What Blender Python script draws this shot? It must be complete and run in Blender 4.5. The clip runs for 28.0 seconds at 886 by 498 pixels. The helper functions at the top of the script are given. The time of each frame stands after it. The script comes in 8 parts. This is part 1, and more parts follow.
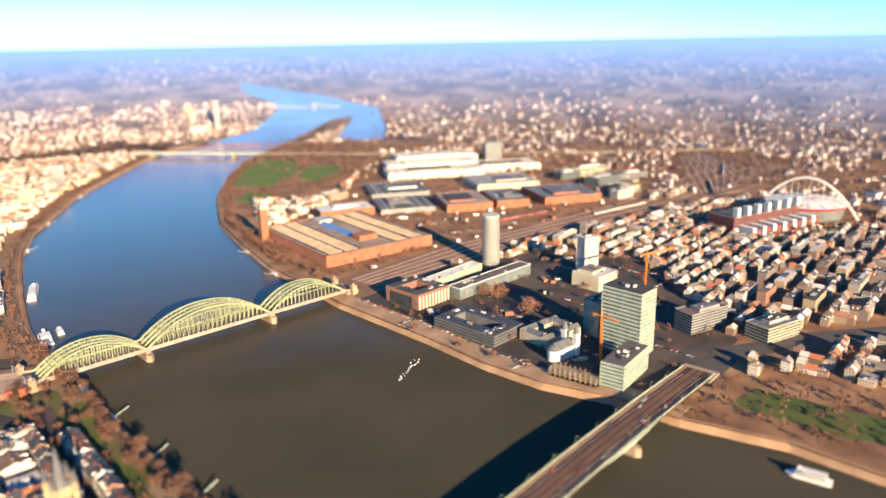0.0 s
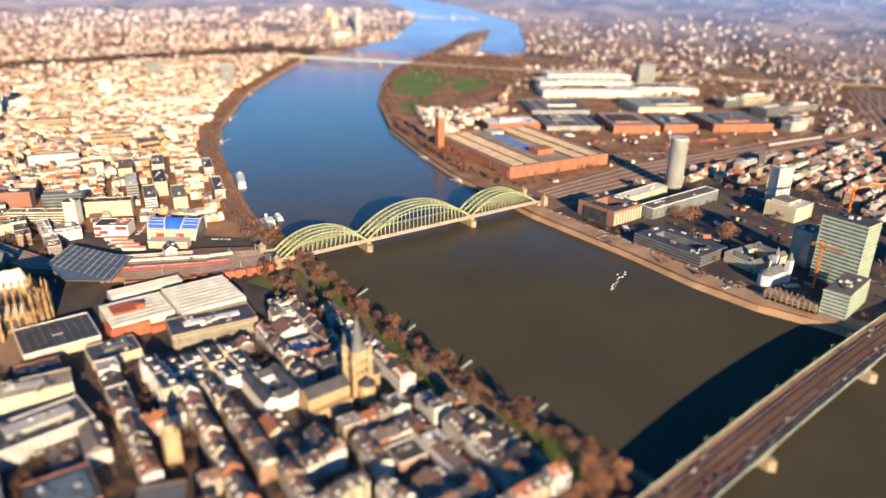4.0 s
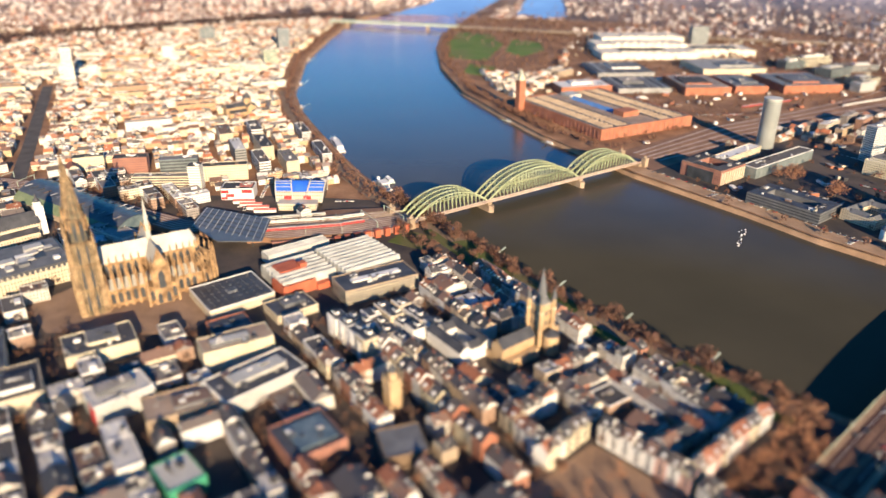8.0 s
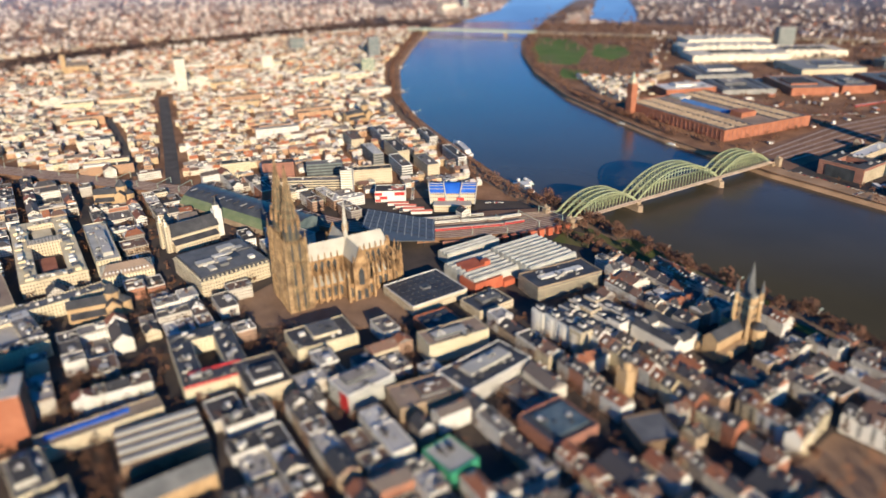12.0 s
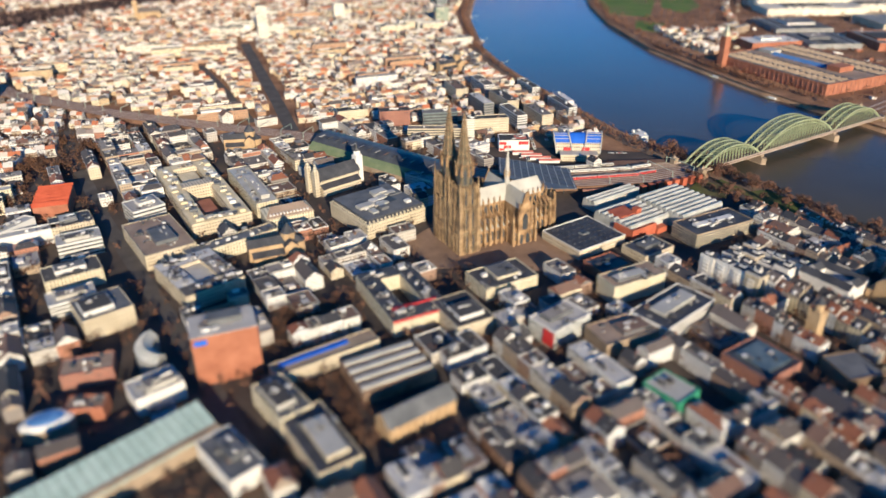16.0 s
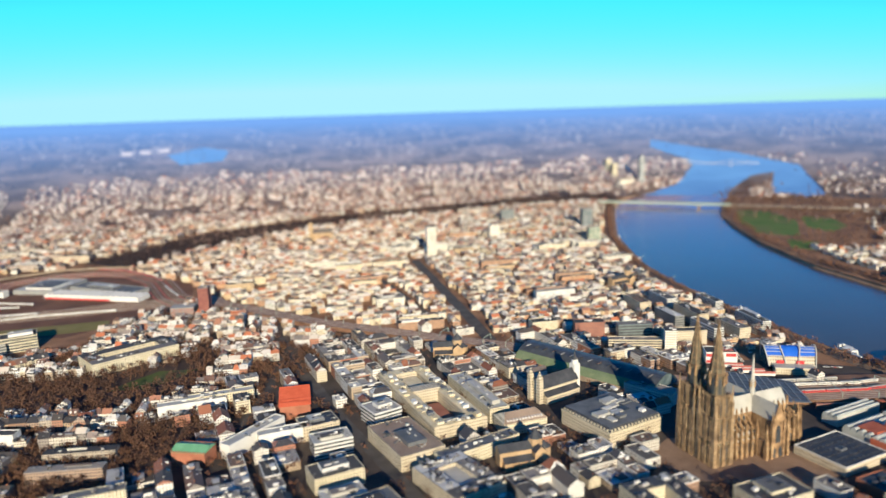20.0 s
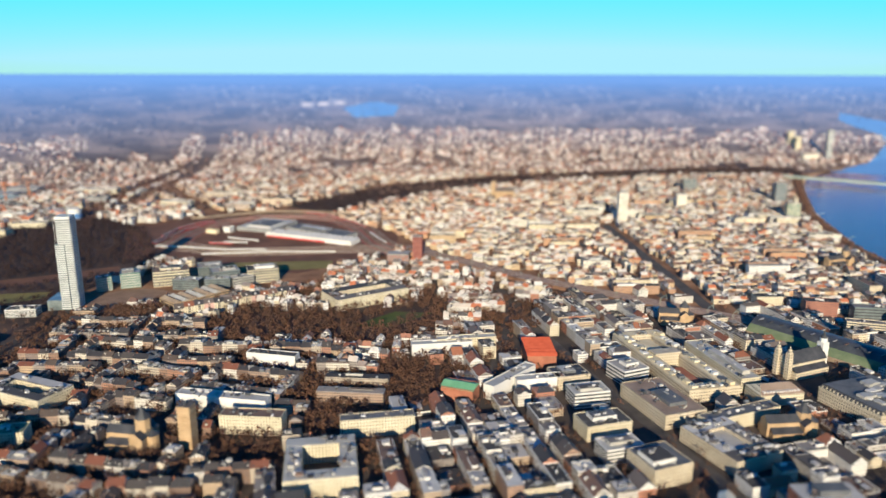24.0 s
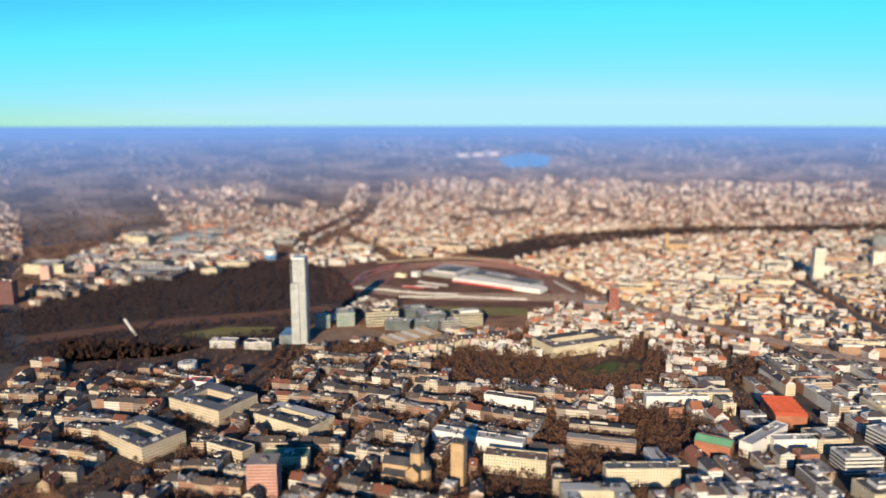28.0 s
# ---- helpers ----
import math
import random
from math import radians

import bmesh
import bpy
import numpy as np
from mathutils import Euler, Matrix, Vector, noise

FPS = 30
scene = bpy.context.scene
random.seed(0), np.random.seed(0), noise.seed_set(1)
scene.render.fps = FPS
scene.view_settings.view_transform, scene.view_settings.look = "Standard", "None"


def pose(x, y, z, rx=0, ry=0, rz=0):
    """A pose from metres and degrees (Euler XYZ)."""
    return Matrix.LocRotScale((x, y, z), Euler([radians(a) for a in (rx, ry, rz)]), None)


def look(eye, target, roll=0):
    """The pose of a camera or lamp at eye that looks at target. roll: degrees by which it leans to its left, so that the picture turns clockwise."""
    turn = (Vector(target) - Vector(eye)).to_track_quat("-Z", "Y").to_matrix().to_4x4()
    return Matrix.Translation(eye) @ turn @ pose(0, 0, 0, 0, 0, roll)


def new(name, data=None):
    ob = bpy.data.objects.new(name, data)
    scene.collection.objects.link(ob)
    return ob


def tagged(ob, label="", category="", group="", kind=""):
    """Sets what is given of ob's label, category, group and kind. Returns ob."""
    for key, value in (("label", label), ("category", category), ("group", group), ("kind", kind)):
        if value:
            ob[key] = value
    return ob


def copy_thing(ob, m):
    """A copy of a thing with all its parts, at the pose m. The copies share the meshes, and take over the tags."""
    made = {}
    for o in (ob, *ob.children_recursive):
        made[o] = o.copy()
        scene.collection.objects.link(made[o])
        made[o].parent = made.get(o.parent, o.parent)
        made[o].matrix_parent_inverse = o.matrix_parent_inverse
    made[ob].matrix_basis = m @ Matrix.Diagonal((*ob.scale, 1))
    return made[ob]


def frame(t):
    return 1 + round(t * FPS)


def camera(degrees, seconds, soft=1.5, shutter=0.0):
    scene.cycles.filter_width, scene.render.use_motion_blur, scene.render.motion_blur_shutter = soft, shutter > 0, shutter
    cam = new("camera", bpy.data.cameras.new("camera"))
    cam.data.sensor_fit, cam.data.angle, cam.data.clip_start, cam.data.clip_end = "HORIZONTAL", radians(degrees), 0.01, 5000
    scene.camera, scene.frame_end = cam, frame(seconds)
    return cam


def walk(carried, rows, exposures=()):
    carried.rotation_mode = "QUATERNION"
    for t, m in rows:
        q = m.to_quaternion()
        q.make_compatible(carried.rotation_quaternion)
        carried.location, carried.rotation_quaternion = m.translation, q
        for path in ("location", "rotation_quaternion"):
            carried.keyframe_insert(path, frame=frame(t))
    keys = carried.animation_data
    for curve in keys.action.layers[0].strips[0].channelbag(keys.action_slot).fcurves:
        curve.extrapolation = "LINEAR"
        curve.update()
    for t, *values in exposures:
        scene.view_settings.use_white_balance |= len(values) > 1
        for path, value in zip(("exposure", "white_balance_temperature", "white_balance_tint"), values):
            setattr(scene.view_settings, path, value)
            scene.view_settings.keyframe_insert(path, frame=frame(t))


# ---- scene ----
cam = camera(63.1, 28.0, soft=1.6)
METRES, EYE, TILT, LEAN, TURN = 1060.0, 333.0, -16.1, 1.1, 0.0
ROWS = [
    (0.0, 0.00021, -0.00043, -0.00018, 0.00, 0.00, -0.00),
    (0.5, -0.01597, -0.00481, -0.00252, 1.25, 1.64, -0.23),
    (1.0, -0.03224, -0.00938, -0.00477, 2.60, 2.79, -0.10),
    (1.5, -0.04860, -0.01410, -0.00692, 3.44, 1.64, -0.39),
    (2.0, -0.06501, -0.01896, -0.00901, 4.38, -1.73, -1.64),
    (2.5, -0.08147, -0.02391, -0.01104, 5.15, -4.15, -3.13),
    (3.0, -0.09797, -0.02893, -0.01303, 6.46, -5.61, -3.92),
    (3.5, -0.11450, -0.03400, -0.01497, 7.16, -5.75, -3.99),
    (5.5, -0.18083, -0.05447, -0.02247, 7.08, -10.13, -4.90),
    (6.0, -0.19747, -0.05959, -0.02429, 7.22, -10.19, -4.24),
    (6.5, -0.21412, -0.06471, -0.02609, 7.03, -11.19, -4.31),
    (7.0, -0.23080, -0.06981, -0.02787, 6.93, -10.67, -4.41),
    (7.5, -0.24749, -0.07491, -0.02964, 7.15, -9.52, -4.02),
    (8.0, -0.26422, -0.08001, -0.03138, 7.32, -9.16, -3.76),
    (8.5, -0.28097, -0.08511, -0.03311, 7.45, -9.63, -3.75),
    (9.0, -0.29775, -0.09022, -0.03483, 7.47, -9.92, -3.86),
    (9.5, -0.31455, -0.09536, -0.03653, 7.21, -9.99, -4.26),
    (10.0, -0.33139, -0.10052, -0.03821, 7.11, -8.75, -4.58),
    (10.5, -0.34826, -0.10573, -0.03988, 7.71, -7.53, -4.19),
    (11.0, -0.36515, -0.11100, -0.04153, 8.99, -6.73, -2.87),
    (11.5, -0.38207, -0.11633, -0.04318, 9.32, -7.73, -2.48),
    (12.0, -0.39901, -0.12174, -0.04481, 9.84, -8.76, -3.02),
    (12.5, -0.41597, -0.12726, -0.04644, 10.66, -8.47, -3.00),
    (14.5, -0.48387, -0.15057, -0.05294, 10.65, -8.89, -3.02),
    (15.0, -0.50083, -0.15678, -0.05459, 10.38, -10.28, -3.54),
    (15.5, -0.51776, -0.16318, -0.05626, 10.47, -11.03, -3.30),
    (16.0, -0.53464, -0.16978, -0.05796, 10.58, -12.40, -3.79),
    (16.5, -0.55148, -0.17658, -0.05969, 11.90, -9.40, -3.21),
    (17.0, -0.56825, -0.18360, -0.06146, 12.73, -5.23, -2.41),
    (17.5, -0.58495, -0.19086, -0.06328, 13.08, -2.63, -2.56),
    (18.0, -0.60155, -0.19835, -0.06515, 13.34, -0.04, -3.40),
    (18.5, -0.61805, -0.20609, -0.06709, 13.69, 1.43, -4.21),
    (19.0, -0.63443, -0.21408, -0.06909, 14.44, 3.17, -4.86),
    (19.5, -0.65067, -0.22234, -0.07118, 15.47, 3.34, -4.90),
    (20.0, -0.66676, -0.23085, -0.07334, 17.81, 4.03, -4.26),
    (20.5, -0.68268, -0.23963, -0.07559, 18.26, 1.82, -5.38),
    (22.5, -0.74448, -0.27733, -0.08558, 21.84, -0.05, -9.31),
    (23.0, -0.75940, -0.28737, -0.08834, 24.75, 2.46, -8.42),
    (23.5, -0.77409, -0.29764, -0.09120, 25.94, 0.92, -8.48),
    (24.0, -0.78854, -0.30812, -0.09416, 27.48, -0.14, -8.72),
    (24.5, -0.80276, -0.31880, -0.09722, 28.13, -0.74, -9.74),
    (25.0, -0.81674, -0.32965, -0.10037, 29.34, 1.96, -9.44),
    (25.5, -0.83049, -0.34066, -0.10359, 29.36, 1.00, -10.02),
    (26.0, -0.84402, -0.35179, -0.10688, 30.81, 1.31, -9.64),
    (26.5, -0.85733, -0.36302, -0.11022, 32.89, 1.74, -9.37),
    (27.0, -0.87045, -0.37433, -0.11359, 34.59, 1.79, -9.41),
    (27.5, -0.88340, -0.38566, -0.11697, 34.94, 1.84, -10.48),
    (28.0, -0.89620, -0.39699, -0.12032, 36.74, 2.22, -10.70),
]
walk(cam, [(t, pose(0, 0, EYE, TILT, LEAN, TURN) @ pose(METRES * x, METRES * y, METRES * z, 90 + pitch, roll, yaw)) for t, x, y, z, yaw, pitch, roll in ROWS],
     [(0.0, 1.4, 7200, 18), (3.0, 1.2, 7100, 18), (8.0, 1.14, 6700, 16), (9.0, 0.97, 6500, 14), (11.0, 0.88, 6300, 13), (12.5, 0.6, 6150, 13), (17.0, 0.71, 5950, 12), (18.5, 0.72, 5900, 10), (20.0, 0.6, 5850, 8), (23.0, 0.53, 5850, 9), (25.0, 0.57, 5900, 10), (28.0, 0.53, 6250, 14)])
cam.data.dof.use_dof, cam.data.dof.focus_distance, cam.data.dof.aperture_fstop = True, 890.0, 0.0054   # shallow miniature look
cam.data.sensor_width = 58.0
cam.data.angle = radians(63.1)

# ---- light: a low winter sun behind the camera, clear sky ----
SUN_EL, SUN_DIR = 17.0, (0.457, -0.889)          # where the sun stands, seen from the ground
world = bpy.data.worlds.new("world")
scene.world = world
world.use_nodes = True
wn, wl = world.node_tree.nodes, world.node_tree.links
sky = wn.new("ShaderNodeTexSky")
sky.sky_type, sky.sun_disc = "NISHITA", False
sky.sun_elevation, sky.sun_rotation = radians(SUN_EL), math.atan2(SUN_DIR[0], SUN_DIR[1])
sky.air_density, sky.dust_density, sky.ozone_density = 1.0, 0.0, 1.0
apart, again = wn.new("ShaderNodeSeparateColor"), wn.new("ShaderNodeCombineColor")     # the film's cold, saturated sky
wl.new(sky.outputs[0], apart.inputs[0])
for i, (power, gain, top) in enumerate(((1.8, 0.078, 6.5), (1.45, 0.66, 11.8), (1.3, 1.3, 13.2))):
    po, ga, mi = wn.new("ShaderNodeMath"), wn.new("ShaderNodeMath"), wn.new("ShaderNodeMath")
    po.operation, ga.operation, mi.operation = "POWER", "MULTIPLY", "MINIMUM"
    po.inputs[1].default_value, ga.inputs[1].default_value, mi.inputs[1].default_value = power, gain, top
    wl.new(apart.outputs[i], po.inputs[0]), wl.new(po.outputs[0], ga.inputs[0]), wl.new(ga.outputs[0], mi.inputs[0]), wl.new(mi.outputs[0], again.inputs[i])
wl.new(again.outputs[0], wn["Background"].inputs[0])
wn["Background"].inputs[1].default_value = 0.05
sun = new("sun", bpy.data.lights.new("sun", "SUN"))
sun.data.energy, sun.data.angle, sun.data.color = 5.0, radians(0.53), (1.0, 0.82, 0.55)
sun.matrix_world = look((SUN_DIR[0] * 1000, SUN_DIR[1] * 1000, 1000 * math.tan(radians(SUN_EL))), (0, 0, 0))


# ---- the lie of the land: a plain, its far part shaped to the camera's horizon ----
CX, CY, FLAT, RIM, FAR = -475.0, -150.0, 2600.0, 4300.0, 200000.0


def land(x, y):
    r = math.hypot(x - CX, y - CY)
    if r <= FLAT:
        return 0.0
    # Far distance is drawn in and lifted so it looks right from the camera.
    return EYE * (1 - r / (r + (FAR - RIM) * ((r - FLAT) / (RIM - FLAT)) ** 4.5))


def inside(x, y, poly):
    hit, j = False, len(poly) - 1
    for i in range(len(poly)):
        (xi, yi), (xj, yj) = poly[i], poly[j]
        if (yi > y) != (yj > y) and x < (xj - xi) * (y - yi) / (yj - yi) + xi:
            hit = not hit
        j = i
    return hit


def off_line(x, y, line):
    """Distance from a point to a polyline."""
    best = 1e9
    for (ax, ay), (bx, by) in zip(line, line[1:]):
        dx, dy = bx - ax, by - ay
        k = min(1, max(0, ((x - ax) * dx + (y - ay) * dy) / (dx * dx + dy * dy)))
        best = min(best, math.hypot(x - ax - k * dx, y - ay - k * dy))
    return best


# ---- building meshes ----
class Shape:
    def __init__(self):
        self.v, self.f, self.m = [], [], []

    def add(self, verts, faces, mi=0):
        o = len(self.v)
        self.v += verts
        self.f += [tuple(i + o for i in f) for f in faces]
        self.m += [mi] * len(faces)
        return self

    def prism(self, poly, z0, z1, mi=0, top=None, bottom=False, taper=1.0):
        n = len(poly)
        mx, my = sum(p[0] for p in poly) / n, sum(p[1] for p in poly) / n
        up = [(mx + (x - mx) * taper, my + (y - my) * taper, z1) for x, y in poly]
        self.add([(x, y, z0) for x, y in poly] + up, [(i, (i + 1) % n, n + (i + 1) % n, n + i) for i in range(n)], mi)
        self.add(up, [tuple(range(n))], mi if top is None else top)
        if bottom:
            self.add([(x, y, z0) for x, y in poly], [tuple(range(n - 1, -1, -1))], mi)
        return self

    def box(self, cx, cy, z0, sx, sy, sz, a=0.0, mi=0, top=None, bottom=False):
        return self.prism(rect(cx, cy, sx, sy, a), z0, z0 + sz, mi, top, bottom)

    def cyl(self, cx, cy, z0, z1, r0, r1=None, n=12, mi=0, top=None, bottom=False):
        r1 = r0 if r1 is None else r1
        ring = [(math.cos(2 * math.pi * i / n), math.sin(2 * math.pi * i / n)) for i in range(n)]
        if r1 < 0.01:
            return self.add([(cx + r0 * c, cy + r0 * s, z0) for c, s in ring] + [(cx, cy, z1)], [(i, (i + 1) % n, n) for i in range(n)], mi)
        return self.prism([(cx + r0 * c, cy + r0 * s) for c, s in ring], z0, z1, mi, top, bottom, r1 / r0)

    def gable(self, cx, cy, z, sx, sy, h, a=0.0, mi=0, wall=None, hip=0.0):
        """A pitched roof, its ridge along local x, eaves thick; hip: how far the ridge ends stand in."""
        c, s = math.cos(a), math.sin(a)
        P = lambda x, y, zz: (cx + x * c - y * s, cy + x * s + y * c, zz)
        X, Y = sx / 2, sy / 2
        q = [P(-X, -Y, z), P(X, -Y, z), P(X, Y, z), P(-X, Y, z), P(-X + hip, 0, z + h), P(X - hip, 0, z + h)]
        self.add(q, [(0, 1, 5, 4), (2, 3, 4, 5)], mi)
        return self.add(q, [(1, 2, 5), (3, 0, 4)], mi if wall is None else wall)

    def beam(self, p, q, w, h=None, mi=0):
        h = w if h is None else h
        p, q = Vector(p), Vector(q)
        d = (q - p).normalized()
        side = d.cross(Vector((0, 0, 1)))
        side = side.normalized() if side.length > 0.01 else Vector((1, 0, 0))
        up = side.cross(d)
        o = [side * (i * w / 2) + up * (j * h / 2) for i, j in ((-1, -1), (1, -1), (1, 1), (-1, 1))]
        vs = [tuple(p + k) for k in o] + [tuple(q + k) for k in o]
        return self.add(vs, [(0, 1, 5, 4), (1, 2, 6, 5), (2, 3, 7, 6), (3, 0, 4, 7), (3, 2, 1, 0), (4, 5, 6, 7)], mi)

    def sweep(self, pts, w, h, mi=0):
        """One unbroken bar of w x h along a line of points."""
        pts = [Vector(p) for p in pts]
        vs, fs, n = [], [], len(pts)
        for i, p in enumerate(pts):
            d = (pts[min(i + 1, n - 1)] - pts[max(i - 1, 0)]).normalized()
            side = d.cross(Vector((0, 0, 1))).normalized()
            up = side.cross(d)
            vs += [tuple(p + side * (a * w / 2) + up * (b * h / 2)) for a, b in ((-1, -1), (1, -1), (1, 1), (-1, 1))]
        for i in range(n - 1):
            k = i * 4
            fs += [(k + j, k + (j + 1) % 4, k + 4 + (j + 1) % 4, k + 4 + j) for j in range(4)]
        return self.add(vs, fs + [(3, 2, 1, 0), (4 * n - 4, 4 * n - 3, 4 * n - 2, 4 * n - 1)], mi)

    def strip(self, line, half, z0, z1, mi=0):
        """A flat band with thickness along a polyline."""
        L, R = [], []
        for i, (x, y) in enumerate(line):
            ax, ay = line[max(i - 1, 0)]
            bx, by = line[min(i + 1, len(line) - 1)]
            n = math.hypot(bx - ax, by - ay)
            nx, ny = -(by - ay) / n * half, (bx - ax) / n * half
            L.append((x + nx, y + ny)), R.append((x - nx, y - ny))
        for i in range(len(line) - 1):
            self.prism([R[i], R[i + 1], L[i + 1], L[i]], z0, z1, mi)
        return self

    def data(self, name, mats):
        me = bpy.data.meshes.new(name)
        me.from_pydata(self.v, [], self.f)
        for m in mats:
            me.materials.append(m)
        if len(mats) > 1:
            me.polygons.foreach_set("material_index", self.m)
        k = len(me.polygons)
        if k:
            nor, tot = np.empty(k * 3), np.empty(k, int)
            me.polygons.foreach_get("normal", nor), me.polygons.foreach_get("loop_total", tot)
            nor = np.repeat(nor.reshape(-1, 3), tot, axis=0)
            vi = np.empty(len(me.loops), int)
            me.loops.foreach_get("vertex_index", vi)
            p = np.array(self.v)[vi]
            t = np.stack([-nor[:, 1], nor[:, 0], 0 * nor[:, 0]], 1)
            ln = np.linalg.norm(t, axis=1, keepdims=True)
            t = t / np.maximum(ln, 1e-6)
            flat = np.abs(nor[:, 2]) > 0.8
            uv = np.stack([np.where(flat, p[:, 0], (p * t).sum(1)), np.where(flat, p[:, 1], p[:, 2])], 1)
            me.uv_layers.new(name="metres").data.foreach_set("uv", uv.ravel())
        return me


def rect(cx, cy, sx, sy, a=0.0):
    c, s = math.cos(a), math.sin(a)
    return [(cx + x * c - y * s, cy + x * s + y * c) for x, y in ((-sx / 2, -sy / 2), (sx / 2, -sy / 2), (sx / 2, sy / 2), (-sx / 2, sy / 2))]


def mats_of(m):
    return list(m) if isinstance(m, (list, tuple)) else [m]


def part(name, shape, material, parent, label=""):
    ob = new(name, shape.data(name, mats_of(material)))
    ob.parent = parent
    return tagged(ob, label)


def thing(name, x, y, a=0.0, label="", category="", group="", z=None):
    ob = new(name)
    ob.matrix_world = pose(x, y, land(x, y) if z is None else z, 0, 0, math.degrees(a))
    ob.empty_display_size = 2
    return tagged(ob, label, category, group)


def solid(name, shape, material, label="", category="", kind="", group=""):
    return tagged(new(name, shape.data(name, mats_of(material))), label, category, group, kind)


# ---- materials ----
def paint(name, colours, rough=0.8, scale=0.15, fine=2.0, spread=0.25, bump=0.3, windows=None, metal=0.0, by_piece=False, stripe=None, spec=0.4):
    """A surface of several tones: large blotches, fine grain and relief; by_piece: each building takes its own tone; windows: (pitch, storey, share) of dark panes in a wall."""
    m = bpy.data.materials.new(name)
    m.use_nodes = True
    n, l = m.node_tree.nodes, m.node_tree.links
    b = n["Principled BSDF"]
    tc = n.new("ShaderNodeTexCoord")
    geo = n.new("ShaderNodeNewGeometry")
    noise1, noise2 = n.new("ShaderNodeTexNoise"), n.new("ShaderNodeTexNoise")
    for node, sc in ((noise1, scale), (noise2, fine)):
        node.inputs["Scale"].default_value = sc
        node.inputs["Detail"].default_value = 4.0
        l.new(geo.outputs["Position"], node.inputs["Vector"])
    ramp = n.new("ShaderNodeValToRGB")
    e = ramp.color_ramp.elements
    while len(e) < len(colours):
        e.new(0.5)
    for i, c in enumerate(colours):
        e[i].position = (i + 0.5) / len(colours) if by_piece else 0.3 + 0.4 * i / max(1, len(colours) - 1)
        e[i].color = (*[0.82 * k for k in c], 1)
    if by_piece:
        ramp.color_ramp.interpolation = "CONSTANT"
        for i in range(len(colours)):
            e[i].position = i / len(colours)
        info = n.new("ShaderNodeObjectInfo")
        add = n.new("ShaderNodeMath")
        add.operation = "ADD"
        l.new(info.outputs["Random"], add.inputs[0]), l.new(geo.outputs["Random Per Island"], add.inputs[1])
        fr = n.new("ShaderNodeMath")
        fr.operation = "FRACT"
        l.new(add.outputs[0], fr.inputs[0]), l.new(fr.outputs[0], ramp.inputs[0])
    else:
        l.new(noise1.outputs["Fac"], ramp.inputs[0])
    vary = n.new("ShaderNodeMath")
    vary.operation = "MULTIPLY_ADD"
    mixn = n.new("ShaderNodeMath")
    mixn.operation = "ADD"
    l.new(noise1.outputs["Fac"], mixn.inputs[0]), l.new(noise2.outputs["Fac"], mixn.inputs[1])
    l.new(mixn.outputs[0], vary.inputs[0])
    vary.inputs[1].default_value, vary.inputs[2].default_value = spread * 2, 1 - spread * 2
    tint = n.new("ShaderNodeVectorMath")
    tint.operation = "SCALE"
    l.new(ramp.outputs[0], tint.inputs[0]), l.new(vary.outputs[0], tint.inputs["Scale"])
    colour = tint.outputs[0]
    b.inputs["Roughness"].default_value, b.inputs["Metallic"].default_value = rough, metal
    b.inputs["Specular IOR Level"].default_value = spec
    if windows:
        pitch, storey, share, glass = windows
        sep = n.new("ShaderNodeSeparateXYZ")
        l.new(tc.outputs["UV"], sep.inputs[0])

        def cell(socket, size, lo, hi):
            d, f, a, g = (n.new("ShaderNodeMath") for _ in range(4))
            d.operation, f.operation, a.operation, g.operation = "DIVIDE", "FRACT", "GREATER_THAN", "LESS_THAN"
            d.inputs[1].default_value, a.inputs[1].default_value, g.inputs[1].default_value = size, lo, hi
            l.new(socket, d.inputs[0]), l.new(d.outputs[0], f.inputs[0]), l.new(f.outputs[0], a.inputs[0]), l.new(f.outputs[0], g.inputs[0])
            mu = n.new("ShaderNodeMath")
            mu.operation = "MULTIPLY"
            l.new(a.outputs[0], mu.inputs[0]), l.new(g.outputs[0], mu.inputs[1])
            return mu.outputs[0]
        both = n.new("ShaderNodeMath")
        both.operation = "MULTIPLY"
        l.new(cell(sep.outputs[0], pitch, 0.5 - share / 2, 0.5 + share / 2), both.inputs[0])
        l.new(cell(sep.outputs[1], storey, 0.3, 0.78), both.inputs[1])
        mx = n.new("ShaderNodeMix")
        mx.data_type = "RGBA"
        l.new(both.outputs[0], mx.inputs["Factor"]), l.new(colour, mx.inputs["A"])
        mx.inputs["B"].default_value = (*glass, 1)
        colour = mx.outputs["Result"]
        ro = n.new("ShaderNodeMapRange")
        ro.inputs["To Min"].default_value, ro.inputs["To Max"].default_value = rough, 0.25
        l.new(both.outputs[0], ro.inputs[0]), l.new(ro.outputs[0], b.inputs["Roughness"])
    l.new(colour, b.inputs["Base Color"])
    if bump:
        bp = n.new("ShaderNodeBump")
        bp.inputs["Strength"].default_value, bp.inputs["Distance"].default_value = bump, 0.4
        l.new(noise2.outputs["Fac"], bp.inputs["Height"]), l.new(bp.outputs[0], b.inputs["Normal"])
    return m


